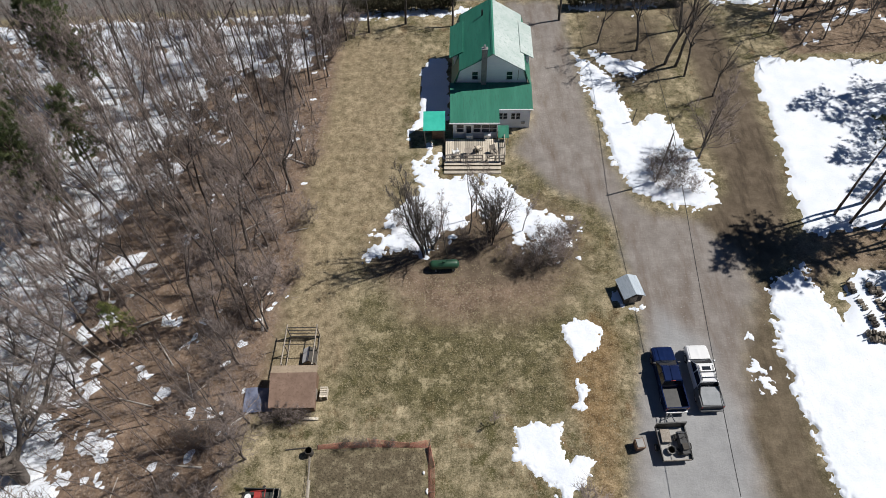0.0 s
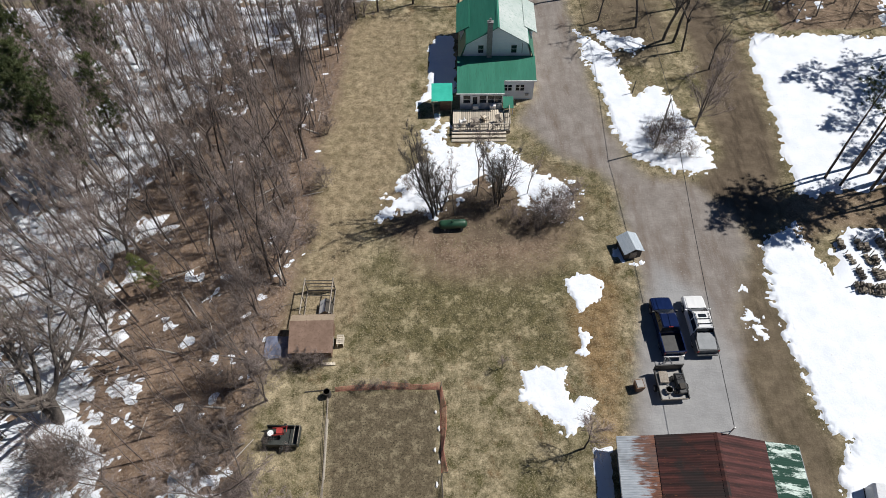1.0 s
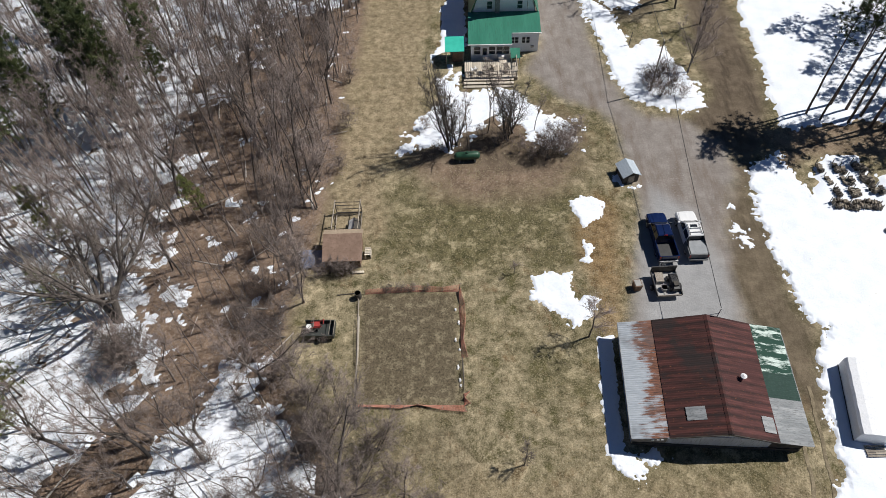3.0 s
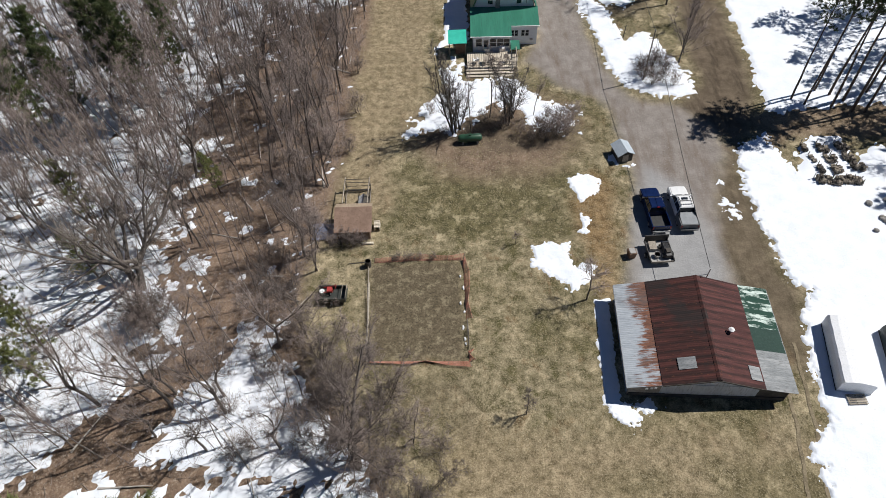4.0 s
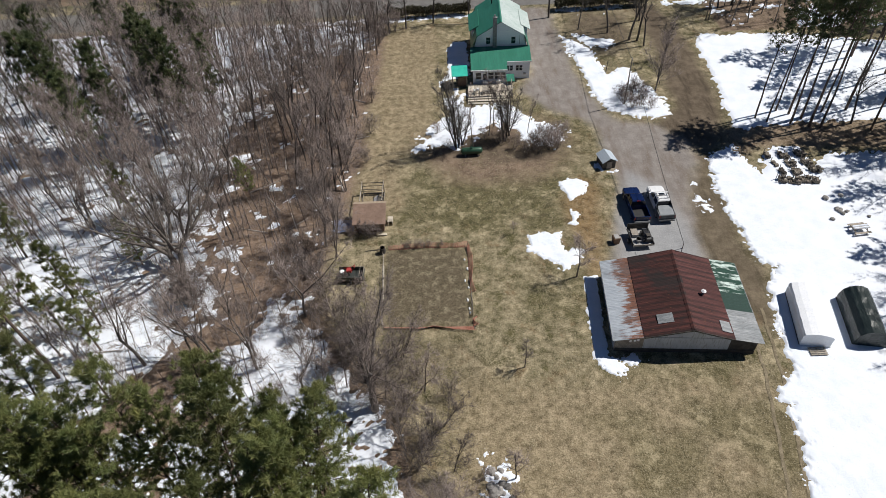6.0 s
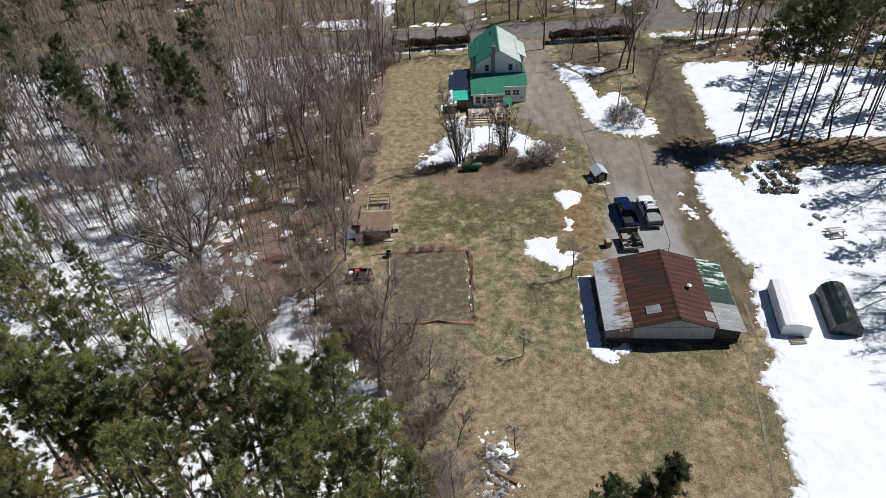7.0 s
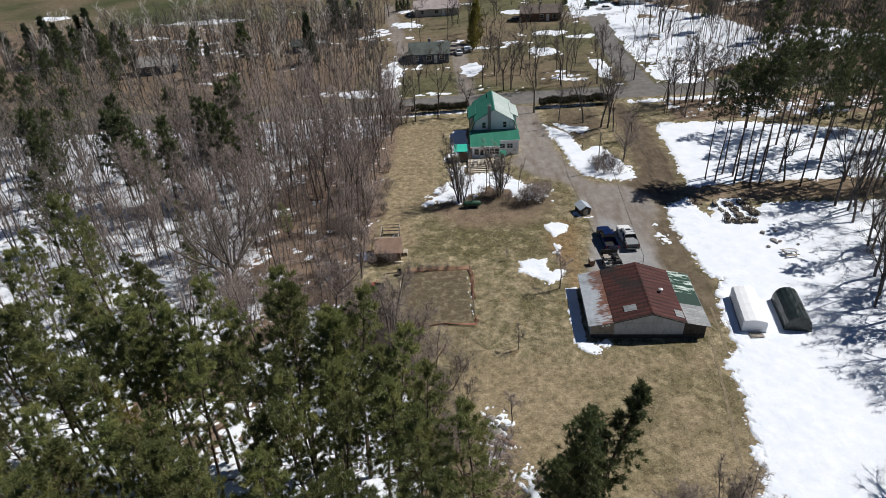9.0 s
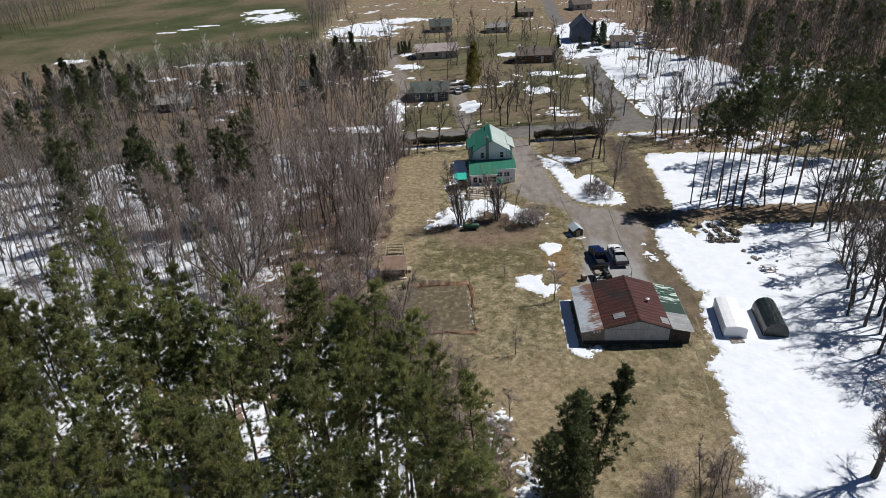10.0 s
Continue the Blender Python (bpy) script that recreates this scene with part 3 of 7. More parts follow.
def raw_mesh(name, co, faces, material, smooth=False):
    k = faces.shape[1]
    me = bpy.data.meshes.new(name)
    me.vertices.add(len(co))
    me.vertices.foreach_set("co", co.astype(np.float32).ravel())
    me.loops.add(faces.size)
    me.loops.foreach_set("vertex_index", faces.astype(np.int32).ravel())
    me.polygons.add(len(faces))
    me.polygons.foreach_set("loop_start", np.arange(0, faces.size, k, dtype=np.int32))
    if smooth:
        me.polygons.foreach_set("use_smooth", np.full(len(faces), True))
    me.update(calc_edges=True)
    me.materials.append(material)
    return me


def unit(v):
    return v / (np.linalg.norm(v) + 1e-9)


def limb(sticks, rng, p, d, length, r, segs, up, wander, tip=0.25):
    """One bending branch; returns the points on it."""
    pts = [(p, d, r)]
    step = length / segs
    for i in range(segs):
        d = unit(d + rng.normal(0, wander, 3) + np.array([0, 0, up]))
        q = p + d * step
        r0, r1 = r * (1 - (1 - tip) * i / segs), r * (1 - (1 - tip) * (i + 1) / segs)
        sticks.add(p, q, r0, r1)
        p = q
        pts.append((p, d, r1))
    return pts


def side_way(rng, d, angle):
    o = unit(np.cross(d, rng.normal(0, 1, 3)))
    return unit(d * math.cos(angle) + o * math.sin(angle))


def bare_tree(seed, height=11.0, radius=0.13, spread=0.55, start=0.3, limbs=13, twigs=6, fine=4, stems=1, rise=0.12, twig_r=0.011, splay=0.2, bark=None, forks=1, fork=0.45, stout=0.55, part_at=(0.22, 0.55)):
    """Meshes of a leafless tree: the trunk with its leaders, and the branches."""
    rng = needle_rng(seed)
    trunk, crown = Sticks(), Sticks()

    def clothe(axis, segs, low, count, full):
        """Limbs, twigs and spikes along one stem."""
        for k in range(count):
            f = low + (1 - low) * (k + rng.uniform(0, 0.8)) / count
            i = min(int(f * segs), segs - 1)
            fr = f * segs - i
            p = axis[i][0] * (1 - fr) + axis[i + 1][0] * fr
            r = (axis[i][2] * (1 - fr) + axis[i + 1][2] * fr) * stout
            d = side_way(rng, axis[i + 1][1], rng.uniform(0.5, 1.0))
            ln = full * spread * (1.1 - f) * rng.uniform(0.5, 1.0) + 0.5
            sub = limb(crown, rng, p, d, ln, r, 4, rise, 0.15, 0.3)
            for q in range(twigs):
                a = rng.randint(1, 5)
                pp, dd, rr = sub[a]
                under = sub[a - 1]
                pp = under[0] + (pp - under[0]) * rng.uniform(0.2, 1)
                tw = limb(crown, rng, pp, side_way(rng, dd, rng.uniform(0.4, 0.9)), ln * rng.uniform(0.22, 0.5), max(rr * 0.6, twig_r), 2, rise, 0.18, 0.5)
                for w in range(fine):
                    b = rng.randint(1, 3)
                    p2 = tw[b - 1][0] + (tw[b][0] - tw[b - 1][0]) * rng.uniform(0.3, 1)
                    d2 = unit(side_way(rng, tw[b][1], rng.uniform(0.35, 0.95)) + np.array([0, 0, rise]))
                    crown.tip(p2, p2 + d2 * (ln * rng.uniform(0.14, 0.34) + 0.2), twig_r)

    for s in range(stems):
        lean = rng.normal(0, 0.06 if stems == 1 else splay, 3)
        base = np.array([0, 0, -0.15]) + (0 if stems == 1 else rng.normal(0, 0.18, 3) * [1, 1, 0])
        hh = height * rng.uniform(0.75, 1.0) if stems > 1 else height
        way = unit(np.array([0, 0, 1.0]) + lean)
        if forks == 1:
            clothe(limb(trunk, rng, base, way, hh, radius, 9, 0.03, 0.05, 0.14), 9, start, limbs, height)
            continue
        bole = limb(trunk, rng, base, way, hh * fork, radius, 4, 0.02, 0.05, 0.72)
        if start < 0.9 * fork:
            clothe(bole, 4, start / fork, max(2, limbs // 4), height * 0.8)
        for m in range(forks):
            p, d, r = bole[4] if m < 2 else bole[3]
            d = side_way(rng, d, rng.uniform(*part_at))
            lead = limb(trunk, rng, p, d, hh * (1 - fork) * rng.uniform(0.75, 1.1), r * 0.72, 5, 0.1, 0.1, 0.16)
            clothe(lead, 5, 0.12, max(4, int(limbs * 1.5 / forks)), height * 0.85)
    ca, cf = trunk.arrays(6)
    ba, bf = crown.triangles(3)
    return raw_mesh("trunk", ca, cf, bark or BARK, True), raw_mesh("crown", ba, bf, bark or TWIG)


def pine_tree(seed, height=20.0, radius=0.17, crown=0.42, reach=2.3, branches=34, tufts=6, blade=0.42, needles=26, cone=0.6, droop=0.0, material=None, wide=0.034, round_tuft=1.0):
    """Meshes of a conifer: trunk with boughs, and dense brushes of needles towards the boughs' ends."""
    rng = needle_rng(seed)
    wood, co = Sticks(), []
    axis = limb(wood, rng, np.array([0, 0, -0.15]), np.array([0, 0, 1.0]), height, radius, 10, 0.02, 0.03, 0.12)
    for k in range(branches):
        f = crown + (1 - crown) * (k + rng.uniform(0, 1)) / branches
        f = min(f, 0.985)
        i = min(int(f * 10), 9)
        p = axis[i][0] + (axis[i + 1][0] - axis[i][0]) * (f * 10 - i)
        t = (f - crown) / (1 - crown)
        ln = reach * ((1 - t) ** cone * 0.88 + 0.16) * (0.55 + 0.45 * min(1, t * 4 + 0.2)) * rng.uniform(0.6, 1.2)
        az = k * 2.4 + rng.uniform(-0.5, 0.5)
        d = unit(np.array([math.cos(az), math.sin(az), 0.2 + 0.55 * t - droop]))
        sub = limb(wood, rng, p, d, ln, radius * 0.28 * (1.1 - 0.7 * t), 3, 0.08, 0.1, 0.25)
        for q in range(tufts):
            s = (1 - 0.72 * rng.rand() ** 1.5) * 2.999
            a = min(int(s), 2)
            c = sub[a][0] + (sub[a + 1][0] - sub[a][0]) * (s - a)
            c = c + rng.normal(0, 1, 3) * np.array([0.26, 0.26, 0.16]) * ln * 0.5
            out = unit(sub[a + 1][1] * 0.5 + np.array([0, 0, 0.75 - droop]) + rng.normal(0, 0.3, 3))
            nd = rng.normal(0, 0.62 * round_tuft, (needles, 3)) + out * 0.8
            nd /= np.linalg.norm(nd, axis=1, keepdims=True)
            side = np.cross(nd, rng.normal(0, 1, (needles, 3)))
            side /= np.linalg.norm(side, axis=1, keepdims=True) + 1e-9
            ln2 = blade * rng.uniform(0.6, 1.2, (needles, 1)) * rng.uniform(0.75, 1.25)
            root = c + rng.normal(0, 0.07, (needles, 3))
            tri = np.stack([root + side * wide, root - side * wide, root + nd * ln2], 1)
            co.append(tri.reshape(-1, 3))
    co = np.concatenate(co)
    faces = np.arange(len(co)).reshape(-1, 3)
    ta, tf = wood.arrays(4)
    return raw_mesh("trunk", ta, tf, PINE_BARK, True), raw_mesh("crown", co, faces, material or NEEDLES)


def plant(name, meshes, label, category, x, y, turn=0.0, size=1.0, group="", z=None):
    t = thing(name, label, category, Matrix.Translation((x, y, gz(x, y) if z is None else z)) @ pose(0, 0, 0, 0, 0, math.degrees(turn)) @ Matrix.Scale(size, 4), group)
    part("trunk", meshes[0], BARK, t)
    part("crown", meshes[1], TWIG, t)
    return t


def grove(name, label, trees):
    """A stand past counting: the same trees, joined into one stems mesh and one crowns mesh."""
    t = thing(name, label, "woods", kind="stuff")
    for which, piece in ((0, "trunk"), (1, "crown")):
        cos, faces, shift = [], [], 0
        for meshes, x, y, turn, size in trees:
            me = meshes[which]
            co = np.empty(len(me.vertices) * 3, np.float32)
            me.vertices.foreach_get("co", co)
            co = co.reshape(-1, 3) * size
            c, s = math.cos(turn), math.sin(turn)
            cos.append(np.stack([co[:, 0] * c - co[:, 1] * s + x, co[:, 0] * s + co[:, 1] * c + y, co[:, 2] + gz(x, y)], 1))
            f = np.empty(len(me.loops), np.int32)
            me.loops.foreach_get("vertex_index", f)
            faces.append(f.reshape(len(me.polygons), -1) + shift)
            shift += len(co)
        part(piece, raw_mesh(piece, np.concatenate(cos), np.concatenate(faces), trees[0][0][which].materials[0]), None, t)


def scatter(seed, x0, y0, x1, y1, step, keep):
    rng = needle_rng(seed)
    out = []
    for x in np.arange(x0, x1, step):
        for y in np.arange(y0, y1, step):
            p = (x + rng.uniform(0, step), y + rng.uniform(0, step))
            if keep(*p):
                out.append((*p, rng.uniform(0, 6.28), rng.uniform(0.7, 1.15), rng.randint(0, 1000)))
    return out


def in_forest(x, y):
    return float(inside(np.array([x]), np.array([y]), FOREST_W)[0])


SLIM = [bare_tree(100 + i, 16.5 - 0.9 * (i % 3), 0.115, 0.25, 0.4, 12, 5, 8, rise=0.22, twig_r=0.012, forks=1 + i % 3, fork=0.5) for i in range(6)]
WIDE = [bare_tree(120 + i, 14.0, 0.17, 0.38, 0.25, 14, 6, 9, rise=0.14, twig_r=0.012, forks=3, fork=0.35, part_at=(0.3, 0.7)) for i in range(3)]
BUSH = [bare_tree(140 + i, 3.6, 0.035, 0.6, 0.12, 6, 5, 4, stems=6, rise=0.1, twig_r=0.013, splay=0.3) for i in range(3)]
SAPLING = [bare_tree(150 + i, 4.6, 0.08, 0.5, 0.3, 12, 7, 7, rise=0.12, twig_r=0.011) for i in range(2)]
EDGE = [bare_tree(145 + i, 10.5, 0.09, 0.42, 0.15, 12, 7, 9, stems=2, rise=0.15, twig_r=0.012) for i in range(3)]
TALL = [bare_tree(175 + i, 14, 0.2, 0.36, 0.35, 14, 6, 8, rise=0.16, twig_r=0.013, bark=DARK_BARK, forks=2 + i % 2, fork=0.4) for i in range(3)]
CLUMP = [bare_tree(155 + i, 12.5, 0.12, 0.34, 0.14, 12, 6, 6, stems=4, rise=0.2, twig_r=0.015, splay=0.17, bark=DARK_BARK, stout=0.65) for i in range(2)]
PINES = [pine_tree(160 + i, 19.0 + 0.9 * i, 0.19, 0.4 + 0.04 * (i % 3), 3.2, 44, 7, needles=30, wide=0.031, blade=0.4) for i in range(5)]
SMALL_PINES = [pine_tree(165 + i, 10.5 + i, 0.16, 0.2, 2.5, 36, 7, cone=0.7, needles=26, wide=0.032, blade=0.38) for i in range(2)]
YOUNG_PINES = [pine_tree(176 + i, 14.5, 0.17, 0.16, 2.7 + 0.4 * i, 54, 8, cone=0.95 - 0.4 * i, blade=0.42, needles=20, wide=0.045, material=MID_NEEDLES) for i in range(2)]
WOOD_PINES = [pine_tree(172 + i, 16.5, 0.2, 0.3, 3.7, 50, 8, cone=0.5, blade=0.5, needles=20, wide=0.05, material=MID_NEEDLES) for i in range(2)]
LOW_PINES = [pine_tree(168 + i, 15.0, 0.17, 0.3, 3.0, 26, 7, blade=0.9, needles=9, wide=0.13, material=DARK_NEEDLES) for i in range(2)]
TALL_PINES = [pine_tree(180 + i, 19.0 + i, 0.18, 0.6, 2.9, 28, 10, cone=0.5, blade=0.38, needles=16, wide=0.038, material=DARK_NEEDLES) for i in range(3)]
SPRUCES = [pine_tree(190 + i, 12.0, 0.16, 0.06, 2.6 - 0.9 * i, 60, 9, blade=0.7, needles=9, cone=0.95, droop=0.3, material=SPRUCE, wide=0.1) for i in range(2)]
PINE_EDGE = [(-3, -28), (-5, -24), (-7.6, -20.6), (-12, -16.8), (-16, -15), (-19, -14), (-24, -15), (-29, -13.8), (-34, -13), (-38, -11.5), (-43, -8), (-48, -6.5), (-54, -6), (-75, 2), (-75, -60), (2, -60)]


def in_pines(x, y):
    return float(inside(np.array([x]), np.array([y]), PINE_EDGE)[0])


PINE_GAPS = [[(-30, -16), (-22.5, -16.8), (-20, -21), (-25, -21.6)], [(-53, 3), (-49.5, 1), (-44, -7), (-46.5, -7)], [(-45, -11), (-42.5, -12), (-37, -18), (-39, -18)]]


def in_gap(x, y):
    return max(float(inside(np.array([x]), np.array([y]), g)[0]) for g in PINE_GAPS) > -0.4


def woods(x, y):
    return in_forest(x, y) > 0.8 and in_pines(x, y) < -0.5


GREY_TREE = "slender leafless grey tree on the leaf-strewn forest floor"
deep = []
for x, y, turn, size, pick in scatter(201, -54, 19, -13, 76, 3.25, lambda x, y: woods(x, y) and not (-17 < x and 17 < y < 30) and not (-29 < x < -17 and y < 27)):
    kind = SLIM[pick % 6] if pick % 4 else WIDE[pick % 3]
    if x < -33 or y > 66:
        deep.append((kind, x, y, turn, size))
    else:
        plant("bare_tree", kind, GREY_TREE, "tree", x, y, turn, size, "bare forest trees")
grove("bare_woods", "stand of slender leafless trees over broken snow", deep)
for x, y, turn, size, pick in scatter(202, -66, -4, -13, 21, 4.7, lambda x, y: woods(x, y) and in_forest(x, y) > 1.5 and math.hypot(x + 37, y - 13) > 9 and not (-27 < x < -17 and y > 8)):
    plant("bare_tree", WIDE[pick % 3] if pick % 3 else SLIM[pick % 6], "leafless spreading tree among leaf litter and snow", "tree", x, y, turn, size * 0.78, "bare forest trees")
for x, y, turn, size, pick in scatter(203, -72, -42, 2, 3, 3.4, lambda x, y: in_pines(x, y) > 0 and not in_gap(x, y)):
    plant("pine_tree", PINES[pick % 5], "tall green pine standing in thawing snow", "pine tree", x, y, turn, 0.86 + 0.3 * (size - 0.7), "pines by the meadow")
for x, y, s in ((-41.5, 0.4, 1.12), (-17.3, -16.4, 1.05), (-12.2, -17.0, 0.95), (-15, -16, 0.92), (-9.2, -21.2, 0.97), (-6.2, -23.4, 0.76), (-19.6, -14.6, 1.0), (-23.0, -15.2, 1.0), (-26.5, -14.7, 1.0), (-29.6, -14.1, 0.98), (-33.4, -13.4, 0.95), (-38, -11.8, 0.95)):
    plant("pine_tree", PINES[int(abs(x)) % 5], "tall green pine at the edge of the stand", "pine tree", x, y, x * 3, s, "pines by the meadow")
for x, y, s in ((40.0, 39.9, 0.85), (41.2, 38.8, 0.95), (43.4, 41.4, 1.0), (44.8, 40.4, 0.95), (44.2, 38.2, 0.9), (46.0, 39.2, 1.0), (46.4, 37.3, 1.05), (47.8, 37.1, 1.1), (49.4, 40.6, 1.0), (52.9, 40.8, 1.1), (54.1, 36.0, 1.0), (60.0, 41.7, 1.0), (61.8, 37.0, 1.05), (63.5, 34.2, 1.1), (64.3, 33.0, 1.1), (66.4, 39.6, 1.1), (63.0, 50.0, 1.05), (69.6, 46.4, 1.1), (70.6, 35.4, 1.1), (64.4, 58.6, 1.0), (58.2, 47.4, 1.0), (60.6, 55.6, 1.0), (57.8, 58.4, 0.95), (62.8, 61.8, 1.0), (57.4, 52.0, 1.0), (55.4, 60.4, 0.95), (66.8, 52.6, 1.05), (62.2, 45.4, 1.0), (57.8, 38.2, 0.95), (68.4, 61.6, 1.0), (67.4, 35.6, 1.1)):
    plant("pine_tree", TALL_PINES[int(x) % 3], "tall bare-stemmed pine with a high green crown", "pine tree", x, y, x * 5, s, "tall pines over snow")
for x, y, turn, size, pick in scatter(204, 71, 34, 96, 66, 6.2, lambda x, y: True):
    plant("pine_tree", TALL_PINES[pick % 3], "tall bare-stemmed pine with a high green crown", "pine tree", x, y, turn, size, "tall pines over snow")
for x, y, s in ((-52.7, 38.6, 1.02), (-49.6, 40.4, 0.9), (-50.4, 36.0, 0.85), (-46.4, 38.4, 0.75), (-41.2, 42.6, 1.0), (-38.4, 41.4, 1.0), (-43.6, 45.6, 0.9), (-37.2, 46.4, 0.75), (-57.6, 42, 1.0), (-47, 55, 0.8), (-60, 49, 0.95), (-56, 62, 0.8), (-65, 36, 0.9), (-63, 26.5, 0.8), (-70, 44, 1.0), (-79, 75.6, 0.9), (-87, 78, 1.0), (-75, 60, 0.85), (-84, 67, 0.9), (-91, 66, 0.9), (-72.6, 50, 0.8), (-78, 54, 0.75), (-43.1, 60.4, 0.9), (-40.6, 57.6, 0.9), (-45.6, 63, 0.8), (-95, 101, 0.95), (-83, 99, 0.9)):
    plant("pine_tree", WOOD_PINES[int(abs(x)) % 2], "broad dark green pine among bare forest trees", "pine tree", x, y, x, s, "pines in the bare woods")
plant("pine_tree", pine_tree(164, 19.0, 0.18, 0.42, 2.5, material=YELLOW_NEEDLES), "yellowish pine standing among the green ones", "pine tree", -29.6, -20.6, 0.4, 0.86, "pines by the meadow")
for x, y, s in ((-44.3, 10.9, 0.85), (-39.7, 6.7, 0.75), (-38.2, 15.6, 0.72), (-38.6, 3.6, 0.75), (-43.6, 6.3, 0.75), (-47.4, 4.6, 0.9), (-57, 12.8, 1.0), (-41.3, 23.3, 0.8), (-28, 27, 0.6), (-52.5, 17.6, 0.95), (-50.6, 9.4, 0.8)):
    plant("pine_tree", SMALL_PINES[int(abs(x)) % 2], "short dense green pine standing in thawing snow", "pine tree", x, y, x * 3, s, "short pines in the woods")
OLD = bare_tree(171, 17.0, 0.38, 0.42, 0.24, 18, 8, 8, stems=2, rise=0.1, twig_r=0.014, splay=0.32, bark=BARK, forks=4, fork=0.24, stout=0.7, part_at=(0.45, 1.0))
big = bare_tree(170, 13.5, 0.36, 0.5, 0.16, 18, 9, 11, rise=0.08, twig_r=0.013, forks=3, fork=0.28, part_at=(0.35, 0.8))
plant("bare_tree", OLD, "old leafless tree forked low into thick spreading limbs", "tree", -33.4, 14.2, 0.4, 1.1)
plant("bush", BUSH[0], "dense brown dead shrub beside the old tree", "bush", -31.2, 10.6, 0.7, 1.3)
for x, y, s in ((-30.4, 9.6, 1.35), (-31.8, 9.4, 1.2), (-30.8, 10.2, 1.45), (-29.8, 10.6, 1.1)):
    plant("bush", BUSH[int(abs(x * 10)) % 3], "dense brown dead shrub beside the old tree", "bush", x, y, x * 7, s)
plant("bare_tree", WIDE[1], "dark leafless tree at the bend of the leaf path", "tree", -27, 1.2, 2.6, 1.0)
plant("bare_tree", big, "old leafless tree with low spreading limbs", "tree", -10.4, -4.4, 2.2, 1.12)
plant("bare_tree", WIDE[1], "leafless tree leaning over the leaf path", "tree", -22.2, 0.6, 1.2, 0.9)
plant("bare_tree", WIDE[2], "leafless tree rooted in the snow", "tree", -33.4, 1.5, 0.5, 1.0)
plant("bare_tree", WIDE[0], "leafless tree beside the small trailer", "tree", -18.4, 7.2, 4.2, 0.9)
plant("bare_tree", WIDE[2], "leafless tree over the coop", "tree", -17.4, 17.6, 3.0, 0.9)
for x, y, turn, size, pick in scatter(205, -30, -6, -13.5, 74, 4.9, lambda x, y: -0.8 < in_forest(x, y) < 9 and not (-17.5 < x and 17 < y < 29) and not (-17.5 < x and 9 < y < 15) and in_pines(x, y) < 0):
    plant("bush", BUSH[pick % 3], "leafless brown brush at the forest edge", "bush", x, y, turn, size * 0.8, "forest edge brush")

for x, y, s in ((-13.2, 69.6, 1.2), (-11.6, 71.6, 1.2), (-14.4, 66.4, 1.1), (-12.6, 73.6, 1.3), (-15.4, 72, 1.3)):
    plant("bush", BUSH[int(abs(x * 10)) % 3], "dark leafless brush where the wood meets the lawn", "bush", x, y, x, s, "forest edge brush")

# shrub island below the deck
for x, y, s, k in ((-1.6, 35.8, 1.02, 0), (5.6, 38.2, 0.78, 1), (-0.9, 36.4, 0.75, 1), (5.0, 37.2, 0.7, 0)):
    plant("bare_tree", CLUMP[k], "leafless many-stemmed tree on the snowy bank", "tree", x, y, x * 2, s, "trees below the deck")
for x, y, s in ((10.9, 36.7, 0.8), (12.9, 36.9, 0.75), (-4.4, 39.4, 0.55), (4.0, 36.2, 0.7), (8.6, 35.0, 0.75), (2.0, 37.4, 0.6), (6.2, 35.2, 0.6), (11.8, 34.6, 0.7), (-2.8, 35.4, 0.45), (13.6, 38.8, 0.5), (9.6, 38.2, 0.5), (9.2, 33.8, 0.85), (10.6, 34.4, 0.95), (12.0, 35.6, 0.8), (10.0, 35.8, 0.8), (7.6, 34.0, 0.6)):
    plant("bush", BUSH[int(abs(x * 10)) % 3], "leafless brown shrub in thawing snow", "bush", x, y, x, s, "shrubs below the deck")
for x, y, s in ((2.8, 38.4, 0.68), (0.5, 35.8, 0.6), (3.6, 40.6, 0.55), (8.2, 38.6, 0.45)):
    plant("bare_tree", SLIM[int(x) % 6], "slim leafless tree on the snowy bank", "tree", x, y, x * 2, s, "trees below the deck")
